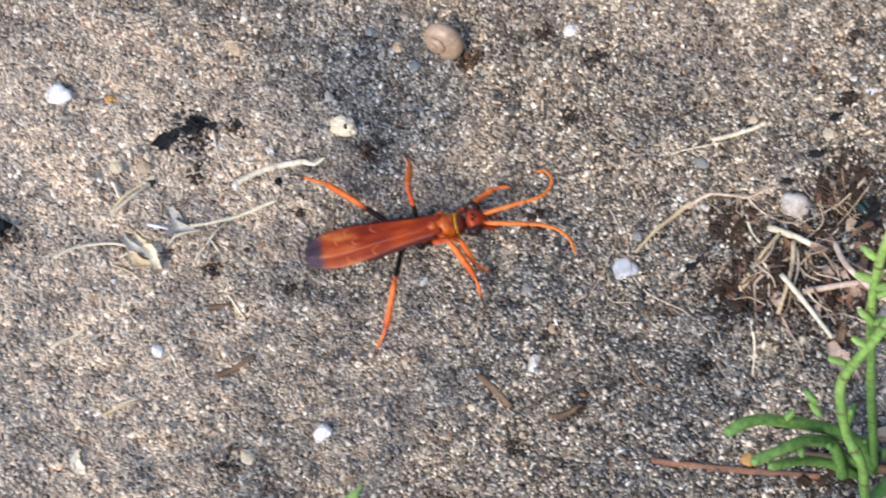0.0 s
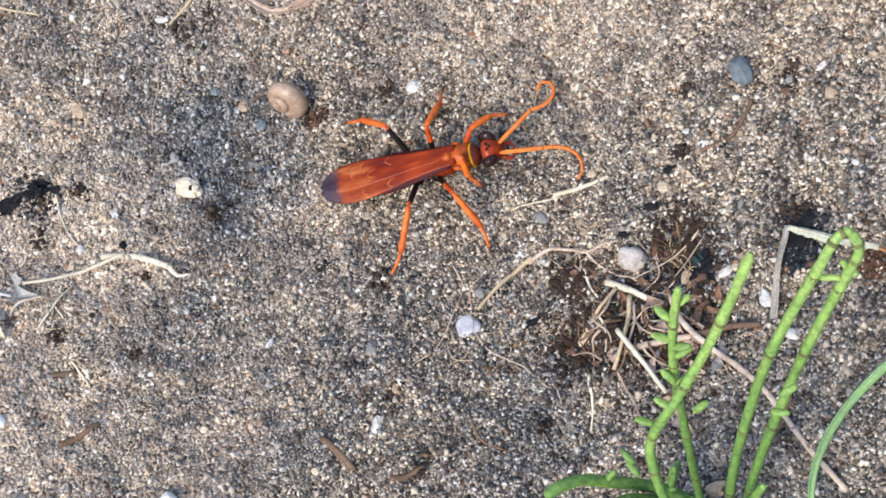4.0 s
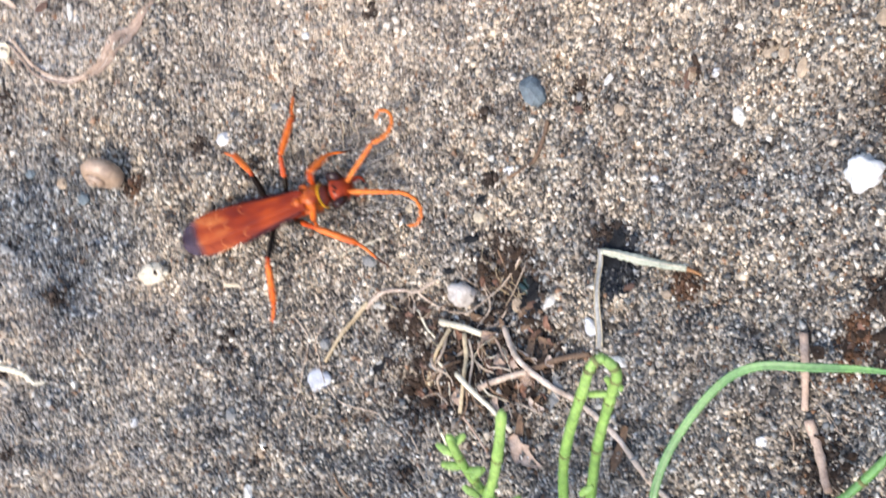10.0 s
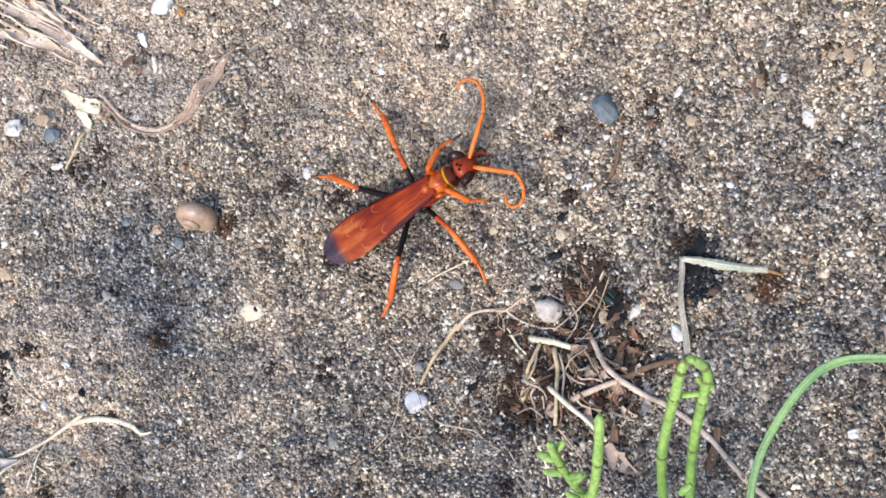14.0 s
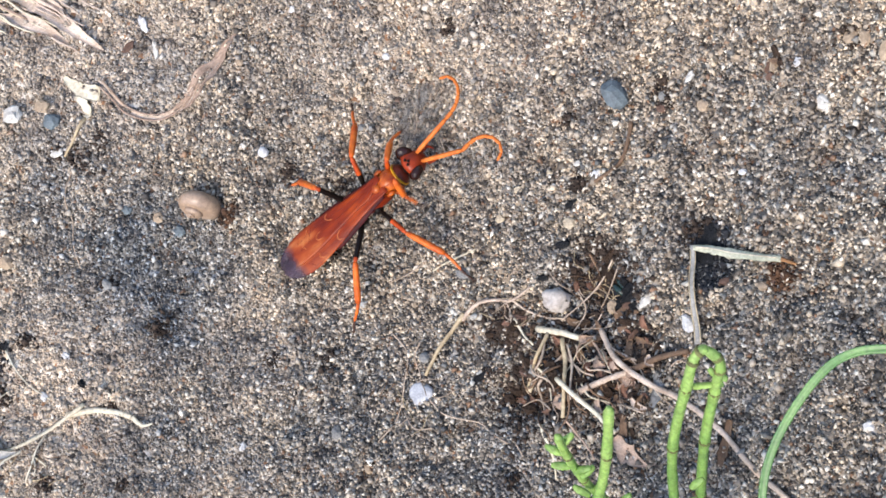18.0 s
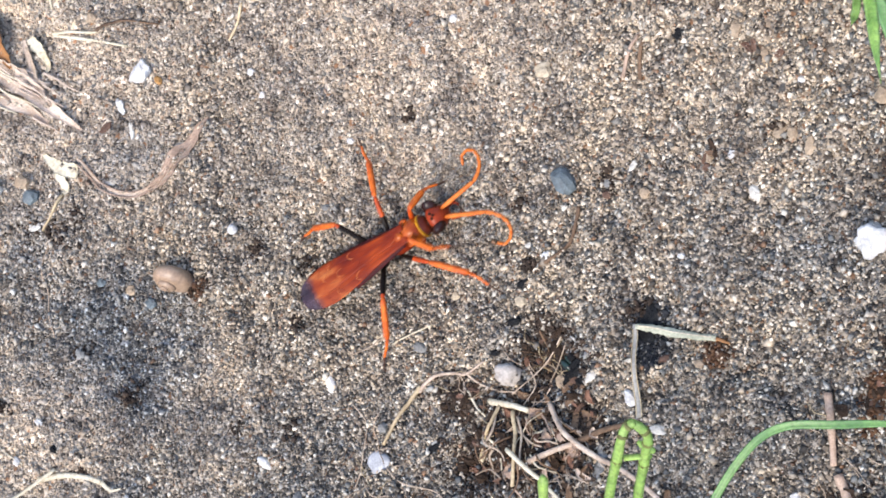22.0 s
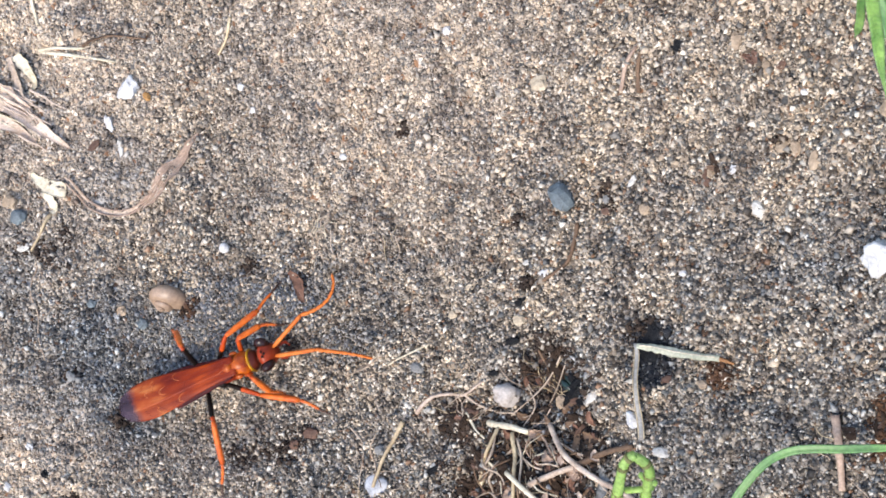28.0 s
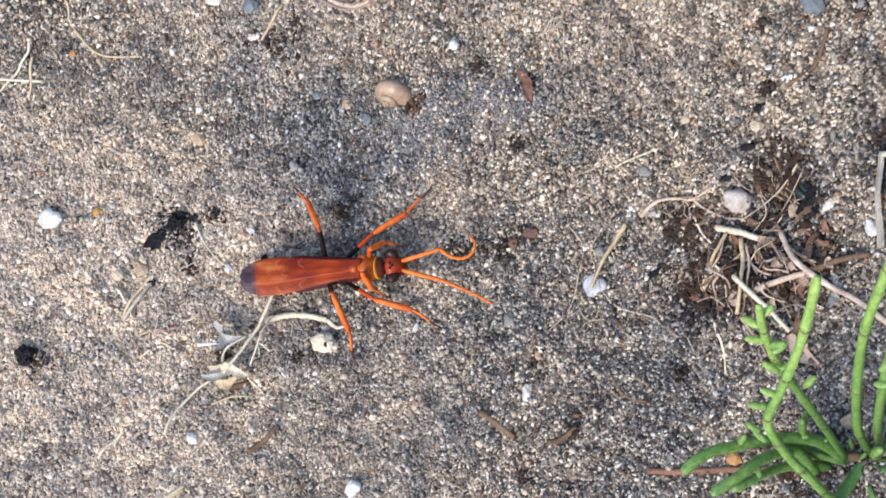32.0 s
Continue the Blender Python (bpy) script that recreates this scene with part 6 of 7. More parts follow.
def stalk(parent, points, r, mat, name="stem", nodes=True, label=""):
    """A ribbed jointed stem through world points in millimetres, with thin brown sheaths at its nodes."""
    line = curve_through([Vector(p) * MM - parent.location for p in points], 12)
    n, verts, faces, sides = len(line), [], [], 14
    long = sum((b - a).length for a, b in zip(line, line[1:])) / MM
    count = max(1, round(long / 9.0))
    for i, c in enumerate(line):
        u = i / (n - 1)
        d = (line[min(i + 1, n - 1)] - line[max(i - 1, 0)]).normalized()
        side = d.cross(Vector((0.3, 0.2, 1))).normalized()
        nrm = side.cross(d)
        k = 0.52 * r * (1 - 0.16 * u) * (1 + 0.10 * noise.noise(Vector((u * 22, n, r)))) * (0.5 if i == n - 1 else 0.85 if i == n - 2 else 1.0) * MM
        if nodes:
            k *= 0.92 + 0.14 * abs(2 * ((u * count) % 1.0) - 1) ** 4
        for j in range(sides):
            a = 2 * math.pi * j / sides
            q = k * (1.06 if j % 2 else 0.90)
            verts.append(c + side * math.cos(a) * q + nrm * math.sin(a) * q)
    for i in range(n - 1):
        for j in range(sides):
            a, b = i * sides + j, i * sides + (j + 1) % sides
            faces.append((a, b, b + sides, a + sides))
    faces += [tuple(range(sides))[::-1], tuple(range((n - 1) * sides, n * sides))]
    ob = part(name, mesh_from(name, verts, faces, mat, True), parent, label)
    if nodes:
        for k in range(1, count):
            i = min(n - 2, int(k / count * (n - 1)))
            c, d = line[i], (line[i + 1] - line[i]).normalized()
            part("joint", tube("joint", [c - d * 0.14 * MM, c + d * 0.08 * MM, c + d * 0.30 * MM], lambda u: 0.555 * r * (1 - 0.16 * i / n) * MM * (1.0 + 0.10 * u), NODE, 10, rough=0.08, seed=k), ob)
    return ob


def bud(parent, x, y, z, dx, dy, dz, length, r):
    """A slim pointed side shoot."""
    a = Vector((x, y, z)) * MM - parent.location
    d = Vector((dx, dy, dz)).normalized() * length * MM
    line = curve_through([a, a + d * 0.5 + Vector((0, 0, 0.08 * length * MM)), a + d], 5)
    part("leaf", tube("leaf", line, lambda u: 0.60 * r * (math.sin(math.pi * (0.20 + 0.66 * u)) ** 0.8) * MM, STEM, 7, 0.8, rough=0.1, seed=int(abs(x * 10))), parent)


plant = new("jointed_plant")
plant.location = (0.0225, -0.0330, zat(0.0225, -0.0330))
tagged(plant, "bright green jointed seedling with fleshy upright stems", "plant")
bz = zat(0.0225, -0.0330) * 1000
stalk(plant, [(21.1, -38.9, 17.0), (21.0, -36.0, 25.0), (20.7, -33.4, 31.0), (18.7, -30.6, 34.0), (17.7, -27.6, 38.0), (17.7, -24.7, 42.0), (20.2, -20.7, 47.0), (23.4, -15.4, 53.0), (26.2, -10.4, 60.0), (28.4, -5.9, 66.4)], 1.25, STEM, "stem", True)
stalk(plant, [(20.5, -33.3, 13.0), (20.0, -28.5, 22.0), (19.6, -24.5, 30.0), (19.6, -21.0, 38.0), (19.5, -18.3, 44.0), (19.5, -15.6, 49.0), (20.1, -12.4, 55.0), (21.1, -9.7, 60.5)], 1.1, STEM, "stem", True)
stalk(plant, [(20.7, -34.0, 12.0), (18.6, -31.2, 17.0), (16.4, -30.3, 20.0), (13.2, -30.3, 24.0), (10.2, -30.8, 28.0), (8.0, -31.3, 31.0), (6.4, -32.4, 33.0), (5.0, -34.0, 34.0)], 1.56, STEM, "side_stem", False)
stalk(plant, [(17.2, -35.5, 15.0), (15.8, -32.1, 20.0), (14.2, -32.0, 24.0), (13.0, -32.5, 28.0), (11.4, -34.1, 31.0), (8.5, -36.5, 33.0)], 1.49, STEM, "side_stem", False)
stalk(plant, [(18.5, -35.0, 13.0), (16.1, -34.4, 17.0), (13.6, -34.6, 21.0), (12.0, -35.3, 25.0), (9.9, -36.6, 28.0)], 1.30, STEM, "side_stem", False)
stalk(plant, [(20.1, -33.3, 13.0), (17.5, -31.1, 17.0), (16.7, -29.7, 20.0), (17.3, -27.2, 24.0)], 1.17, STEM, "side_stem", False)
stalk(plant, [(20.6, -34.0, 13.0), (17.2, -33.1, 15.0), (15.3, -31.9, 18.0), (15.7, -32.3, 24.0)], 1.17, STEM, "side_stem", False)
stalk(plant, [(23.5, -32.4, bz), (24.8, -26.0, 27.0), (28.5, -14.0, 44.0), (33.6, -4.2, 56.5), (35.0, -1.6, 58.8), (36.2, -0.8, 59.0)], 1.2, STEM)
stalk(plant, [(25.0, -32.5, bz), (27.4, -25.0, 27.0), (32.0, -13.0, 44.0), (35.8, -5.0, 54.0), (37.0, -2.4, 57.4), (36.0, -0.9, 59.0)], 1.2, STEM)
stalk(plant, [(33.6, -5.2, 54.2), (35.0, -5.0, 54.6), (36.4, -5.0, 53.4)], 0.70, STEM, "side_stem", False)
stalk(plant, [(24.5, -33.0, bz), (27.0, -30.0, 26.0), (30.5, -26.8, 41.0)], 1.2, STEM)
stalk(plant, [(23.0, -34.0, bz), (20.0, -40.0, bz + 6), (16.0, -46.0, bz + 8)], 1.6, BLADE, "side_stem", False)
stalk(plant, [(23.0, -34.2, bz), (33.0, -33.4, bz + 7), (45.5, -25.8, 25.0), (55.0, -19.0, 30.0), (62.0, -11.0, 34.5), (68.0, -2.0, 40.0)], 1.15, BLADE, "runner", True)
stalk(plant, [(11.0, -34.4, zat(0.0110, -0.0344) * 1000 + 0.8), (16.0, -33.8, zat(0.0160, -0.0338) * 1000 + 1.2), (23.5, -33.2, bz + 0.5)], 1.5, BROWN_STEM, "old_stem", False, "brown woody old stem lying on the sand")
for k in range(8):
    a, q = rng.uniform(0, 6.28), rng.uniform(1.0, 5.5)
    bud(plant, 21.5 + q * math.cos(a), -34.0 + 0.6 * q * math.sin(a), bz + 0.6 + rng.uniform(0, 2), math.cos(a), math.sin(a), 0.5, rng.uniform(1.6, 3.0), rng.uniform(0.5, 0.8))
bud(plant, 44.2, -26.4, 25.0, 1.0, 2.4, 2.0, 4.2, 0.8)
for x, y, z, dx, dy in (
        ((17.8, -23.0, 43.0, -3.6, 0.2), (20.2, -20.9, 47.0, -2.4, 0.6), (20.0, -18.3, 47.0, -2.2, 1.4), (19.8, -18.1, 45.0, 2.2, 1.2), (21.3, -20.6, 40.0, 1.6, 1.6), (15.0, -29.1, 32.0, -2.6, 2.2),
        (14.3, -27.8, 33.0, -1.6, 1.2), (19.8, -12.5, 55.0, -2.2, 1.2), (19.6, -14.3, 52.0, -2.4, 0.2), (20.1, -15.7, 50.0, 2.0, 1.6), (19.8, -14.9, 51.0, 2.2, 0.6), (20.3, -11.2, 57.0, 1.6, 1.4),
        (10.2, -30.8, 28.0, 1.2, 1.6), (17.1, -28.3, 22.0, 0.4, 2.2), (15.6, -30.2, 20.0, 2.0, 0.4), (17.5, -31.1, 17.0, 1.8, 0.6), (12.7, -32.7, 28.0, 0.8, -1.6),)
        + ((30.1, -18.9, 44.0, 2.2, 0.2), (31.0, -17.1, 46.0, 1.4, 1.2), (37.0, -4.4, 54.5, -2.6, 1.6), (17.4, -43.5, bz + 7, -2.2, 1.2), (18.2, -42.0, bz + 7, -2.4, 0.2), (16.6, -45.0, bz + 8, -2.2, 0.8),
        (18.8, -40.5, bz + 6, -2.2, 1.6), (17.0, -42.8, bz + 7.5, -1.6, 1.8), (16.0, -43.8, bz + 7.5, -2.0, -0.6),)):
    bud(plant, x, y, z, dx, dy, 0.7, 2.1, 0.78)


def grass_blade(label, points, w, mat=BLADE):
    """A long flat leaf with a keel through world points in millimetres (x, y, height over the sand)."""
    line = curve_through(lay(points), 8)
    origin, verts, faces, n = line[0].copy(), [], [], len(line)
    for i, c in enumerate(line):
        u = i / (n - 1)
        k = w * MM * min(1.0, 0.55 + 2.2 * u) * (1 - smoothstep(0.72, 1.0, u) * 0.9)
        d = (line[min(i + 1, n - 1)] - line[max(i - 1, 0)]).normalized()
        side = d.cross(Vector((0.15, -0.1, 1))).normalized()
        up = side.cross(d)
        for v, h in ((-1, 0.25), (-0.5, 0.06), (0, -0.12), (0.5, 0.06), (1, 0.25), (0.5, -0.1), (0, -0.3), (-0.5, -0.1)):
            verts.append(c - origin + side * v * k + up * h * k)
    for i in range(n - 1):
        for j in range(8):
            a, b = i * 8 + j, i * 8 + (j + 1) % 8
            faces.append((a, b, b + 8, a + 8))
    faces += [tuple(range(8))[::-1], tuple(range((n - 1) * 8, n * 8))]
    ob = new("grass_blade", mesh_from("grass_blade", verts, faces, mat, True))
    ob.location = origin
    return tagged(ob, label, "grass", "grass blades")


grass_blade("long arched dull green grass blade over a dead stalk", [(35.0, -33.5, 0.5), (33.0, -24.8, 5), (34.8, -16.7, 7), (40.0, -8.4, 7), (45.0, -4.6, 6), (52.0, -4.0, 4), (60.0, -3.6, 3), (70.0, -4.5, 3)], 0.55)
grass_blade("bright green grass blade leaning over sand", [(-50.0, -78.0, 0.5), (-57.0, -71.0, 6), (-68.0, -67.8, 12), (-76.5, -66.6, 16)], 1.7, LEAF)
grass_blade("bright green grass blade leaning over sand", [(-52.5, -76.0, 0.5), (-51.8, -68.0, 5), (-49.6, -60.5, 8), (-47.8, -54.5, 9)], 1.35, LEAF)
grass_blade("green grass blade hanging in from the side", [(72.0, 62.0, 0.5), (66.0, 58.0, 40), (62.0, 45.0, 46), (61.0, 38.5, 36), (60.8, 34.0, 29)], 0.62, LEAF)
grass_blade("long green grass blade hanging in from the side", [(62.0, 66.0, 0.5), (58.6, 52.0, 22), (61.6, 39.0, 16), (66.4, 27.5, 10), (70.0, 19.0, 7), (76.0, 8.0, 0.6)], 0.75, BLADE)
grass_blade("short green grass blade beside another", [(60.0, 60.0, 0.5), (57.6, 49.5, 14), (56.4, 45.2, 12), (55.4, 44.0, 9)], 0.5, LEAF)


# damp sand thrown out late by the digging
SPOIL = grained("damp_spoil_sand", (0.33, 0.335, 0.34), (0.045, 0.045, 0.05), 2600.0, 0.8, 0.3, 3.0, 0.1, 0.0)
spoil = build_grains(5200, (0, 0), (1, 1), "damp_spoil", "damp grey sand thrown out by the digging wasp", SPOIL,
                     [(-62.0, 9.0, 4.5), (-56.0, 13.5, 3.6), (-50.0, 14.0, 3.6), (-44.0, 14.5, 3.2), (-38.0, 15.5, 2.8), (-54.0, 8.0, 4.0)], "sand", 0.2)
furrow = build_grains(900, (0, 0), (1, 1), "dark_furrow", "dark soil crumbs in a furrow left by digging", HUMUS_GRAIN, [(-47.0, -10.4, 1.0), (-43.0, -9.6, 1.1), (-39.4, -8.6, 1.1), (-36.4, -7.2, 1.0)], "sand", 0.2)


# loose sand that the front legs rake
def loose_sand(spread, seed):
    rng = np.random.default_rng(seed)
    count = 260
    a, q = rng.uniform(0, 2 * math.pi, count), spread * np.sqrt(rng.uniform(0, 1, count))
    at = np.stack([q * np.cos(a), 0.7 * q * np.sin(a), rng.uniform(0.2, 1.6, count)], -1) * MM
    r = np.clip(rng.lognormal(math.log(0.00023), 0.35, count), 0.00012, 0.0005)
    return tagged(new("raked_sand", grain_mesh("raked_sand", at, r, rng, RAKED)), "loose damp sand raked up by the front legs", "sand", "raked sand", "stuff")


RAKED = grained("damp_raked_sand", (0.52, 0.47, 0.41), (0.13, 0.12, 0.11), 2200.0, 0.8, 0.3, 4.0, 0.1, 0.0)
RAKINGS = [loose_sand(6.0, 3), loose_sand(4.6, 4)]


# ---- what moves ----
def dig(rows, side, swing=1.8):
    """The rows of a front leg with its quick raking strokes added, five a second."""
    out, times = [], [r[0] for r in rows]
    for k in range(int(rows[-1][0] * 15) + 1):
        t = k / 15
        i = max(0, min(len(rows) - 2, sum(1 for q in times if q <= t) - 1))
        u = (t - times[i]) / (times[i + 1] - times[i])
        x, y, fx, fy = (a + (b - a) * u for a, b in zip(rows[i][1:], rows[i + 1][1:]))
        s = side * swing * math.sin(2 * math.pi * 5 * t)
        out.append((t, x + 0.4 * s, y, fx + s, fy + 0.3 * s))
    return out


def motions():
    # the wasp over the sand: seconds, millimetres, heading in degrees
    way = ((0, -54.5, -16.2, 26), (0.5, -57.3, -12.7, 28), (1, -56.0, -7.9, 41), (1.5, -49.2, -5.1, 27), (2, -53.1, -7.2, 29), (2.5, -49.0, -4.1, 25), (4.5, -30.2, 10.8, 20), (5, -36.3, 7.0, 15), (5.5, -31.7, 12.0, 29), (6, -25.9, 9.4, 16), (6.5, -29.6, 11.7, 16), (7, -22.8, 9.9, 8), (7.5, -26.9, 12.6, 8), (8, -30.4, 10.8, 9), (8.5, -21.2, 16.0, 25), (9, -25.6, 16.2, 23), (9.5, -29.9, 12.0, 13), (10, -26.5, 11.8, 19), (10.5, -15.9, 15.8, 17), (11, -22.9, 11.6, 14), (11.5, -37.8, 12.7, 0), (12, -39.6, 7.6, 6), (12.5, -38.4, 8.8, 3), (13, -31.7, 8.9, 11), (13.5, -23.9, 15.7, 12), (14, -18.6, 18.1, 27), (14.5, -19.3, 18.4, 21), (16.5, -43.9, 7.7, -1), (17, -31.3, 5.9, 4), (17.5, -28.8, 11.2, 13), (18, -28.2, 16.3, 35), (18.5, -32.6, 15.4, 34), (19, -33.1, 11.8, 22), (19.5, -33.6, 9.3, 21), (20, -19.3, 13.9, 17), (20.5, -16.0, 16.5, 19), (21, -14.5, 20.6, 31), (21.5, -14.6, 23.5, 30), (22, -16.9, 20.9, 27), (22.5, -20.6, 18.5, 18), (23, -19.2, 21.0, 37), (23.5, -16.6, 22.9, 38), (24, -11.5, 20.2, 16), (24.5, -16.6, 15.8, 8), (25, -24.3, 16.9, 16), (25.5, -33.2, 11.1, 15), (27.5, -40.8, 8.4, 22), (28, -48.3, 3.6, 19), (28.5, -53.3, 2.1, 18), (29, -58.4, 0.5, 13), (29.5, -66.0, -0.4, 14), (30, -74.9, -3.2, 18), (30.5, -71.7, -0.7, 16), (31, -81.6, -6.6, -8), (31.5, -62.2, -13.2, 16), (32, -65.1, -14.8, 9))
    walk(wasp, [(t, on_sand(x / 1000, y / 1000, a)) for t, x, y, a in way])
    # the raked sand goes to and fro before the head while the wasp digs, and lies still before and after
    for heap, ahead, aside, phase in zip(RAKINGS, (12.5, 10.5), (6.0, -5.0), (0.0, 1.3)):
        rows = []
        for k in range(4 * 15, 27 * 15 + 1):
            t = k / 15
            x, y, a = wasp_at(way, t)
            stroke = 3.6 * math.sin(2 * math.pi * 5 * t + phase) if 4 < t < 27 else 0.0
            hx = (x + math.cos(radians(a)) * (ahead + stroke) - math.sin(radians(a)) * (aside + 0.4 * stroke)) / 1000
            hy = (y + math.sin(radians(a)) * (ahead + stroke) + math.cos(radians(a)) * (aside + 0.4 * stroke)) / 1000
            rows.append((t, pose(hx, hy, zat(hx, hy), 0, 0, a)))
        walk(heap, [(0, rows[0][1])] + rows + [(32, rows[-1][1])])
    # each leg: seconds, knee and foot in the wasp's own space, millimetres
    walk_leg(LEGS["hind_left"], way, [(0, -9.8, 6.7, -23.8, 16.7), (1, -9.1, 8.5, -20.5, 14.0), (2, -10.8, 7.8, -26.8, 10.6), (2.5, -11.7, 5.9, -29.7, 7.8), (5, -4.6, 6.4, -9.2, 14.0), (6, -7.0, 5.2, -20.6, 16.4), (7, -9.0, 5.8, -17.0, 9.4), (8, -7.3, 8.2, -13.0, 10.7), (9, -7.2, 5.7, -15.1, 10.8), (10, -6.5, 9.1, -12.2, 12.4), (11, -6.1, 6.9, -13.7, 11.9), (12, -6.0, 9.1, -4.9, 13.6), (13, -7.0, 8.7, -13.0, 14.3), (14, -10.3, 6.8, -18.2, 13.1)]
             + [(16.5, -4.2, 11.1, -2.6, 11.3), (17, -8.7, 7.9, -12.2, 13.2), (18, -7.6, 7.0, -13.5, 11.6), (19, -4.8, 8.7, -9.9, 13.4), (20, -11.0, 5.8, -19.7, 10.9), (21, -10.5, 5.9, -18.7, 9.8), (22, -9.7, 7.4, -18.2, 10.1), (23, -6.3, 4.8, -12.8, 11.7), (24, -9.8, 5.9, -19.4, 9.4), (25, -5.8, 6.8, -8.8, 10.7), (28, -4.7, 6.0, -10.2, 10.7), (29, -9.3, 6.2, -17.6, 7.9), (30, -9.9, 4.6, -20.1, 8.0), (31, -5.8, 9.6, -9.3, 19.6), (32, -5.5, 8.6, -11.3, 15.5)])
    walk_leg(LEGS["hind_right"], way, [(0, -6.0, -8.3, -12.3, -18.0), (1, -5.5, -8.3, -13.0, -17.4), (2, -4.0, -7.9, -10.5, -17.9), (2.5, -6.1, -8.4, -14.0, -18.9), (5, -5.2, -6.5, -10.7, -15.5), (6, -9.4, -7.7, -21.6, -16.3), (7, -7.2, -6.4, -15.1, -11.9), (8, -3.8, -9.4, -4.8, -14.8), (9, -5.9, -7.1, -12.9, -16.2), (10, -5.7, -8.0, -11.4, -16.7), (11, -6.3, -8.0, -10.6, -15.2), (12, -10.0, -7.8, -17.4, -13.4), (13, -9.1, -7.9, -15.8, -13.0), (14, -8.4, -7.1, -19.0, -13.3)]
             + [(16.5, -4.4, -9.8, -9.3, -15.7), (17, -8.4, -7.7, -15.5, -14.3), (18, -9.2, -8.3, -17.6, -13.5), (19, -3.5, -8.1, -7.9, -15.2), (20, -9.1, -8.2, -16.8, -15.1), (21, -9.0, -7.8, -18.7, -13.6), (22, -6.4, -8.5, -13.5, -15.6), (23, -5.9, -7.8, -13.5, -15.6), (24, -7.0, -8.2, -14.0, -16.2), (25, -1.2, -8.9, 0.4, -17.1), (28, -3.5, -6.5, -8.2, -18.6), (29, -4.0, -5.9, -10.8, -10.6), (30, -7.1, -6.6, -13.4, -11.9), (31, -4.0, -8.8, -4.5, -18.6), (32, -0.8, -9.0, -1.5, -15.0)])
    walk_leg(LEGS["middle_left"], way, [(0, -1.4, 7.2, -3.2, 15.4), (1, 0.5, 5.0, 0.5, 10.9), (2, -0.5, 6.3, -0.8, 11.7), (2.5, -1.3, 5.7, -2.7, 12.4), (5, 1.0, 6.2, 2.7, 13.9), (6, 1.4, 6.6, 4.2, 14.7), (7, -0.0, 5.8, -2.3, 11.2), (8, 4.5, 9.8, 8.9, 16.6), (9, 0.3, 6.8, 0.2, 14.4), (10, 1.0, 8.9, 2.9, 18.1), (11, 1.8, 8.7, 3.7, 19.2), (12, 2.2, 8.5, 4.2, 15.0), (13, 2.1, 7.3, 4.1, 13.3), (14, -0.8, 8.5, -3.4, 19.4)]
             + [(16.5, 7.2, 8.8, 13.1, 17.2), (17, 1.5, 10.0, 4.7, 18.5), (18, 1.7, 7.8, 3.1, 15.2), (19, 1.9, 6.7, 5.8, 15.2), (20, -1.9, 8.1, -5.5, 18.4), (21, 0.4, 6.4, -0.7, 15.5), (22, 0.3, 9.6, -0.4, 19.2), (23, 2.1, 6.6, 3.5, 13.3), (24, -0.6, 11.1, -2.4, 18.5), (25, 5.7, 7.6, 11.7, 11.8), (28, 6.3, 6.5, 12.1, 10.6), (29, 1.6, 5.7, 0.4, 10.1), (30, 3.8, 7.5, 6.7, 11.1), (31, 2.5, 6.1, 6.2, 10.2), (32, 4.6, 7.5, 13.3, 13.2)])
    walk_leg(LEGS["middle_right"], way, [(0, 4.4, -5.3, 7.0, -13.4), (1, 1.2, -7.5, 8.3, -17.2), (2, 4.3, -6.5, 10.6, -13.9), (2.5, 3.2, -5.6, 7.2, -13.8), (5, 0.8, -5.8, 3.2, -16.3), (6, 1.4, -5.7, -0.0, -13.0), (7, 1.3, -7.5, 1.5, -15.5), (8, 5.3, -8.9, 10.6, -17.3), (9, 2.5, -8.0, 3.4, -17.1), (10, 4.3, -5.3, 11.3, -12.5), (11, 6.7, -7.9, 12.7, -14.1), (12, 4.7, -8.9, 9.1, -12.8), (13, 2.4, -6.8, 3.4, -14.7), (14, 2.0, -8.1, 1.5, -18.3)]
             + [(16.5, 4.1, -7.1, 9.9, -14.0), (17, 1.9, -6.6, 1.3, -13.5), (18, 1.8, -10.3, 4.4, -19.0), (19, 6.2, -7.3, 14.4, -14.0), (20, 1.7, -5.6, 0.3, -11.8), (21, -0.2, -8.5, -2.6, -19.0), (22, 4.0, -6.2, 11.0, -14.7), (23, 0.9, -8.6, 3.4, -19.8), (24, 2.3, -8.8, 2.6, -16.0), (25, 5.4, -8.2, 12.7, -14.8), (28, 6.9, -7.5, 16.4, -13.8), (29, 1.8, -8.0, 3.1, -16.6), (30, 3.4, -7.7, 6.4, -14.0), (31, 8.6, -7.4, 13.9, -10.6), (32, 8.0, -7.4, 14.3, -10.5)])
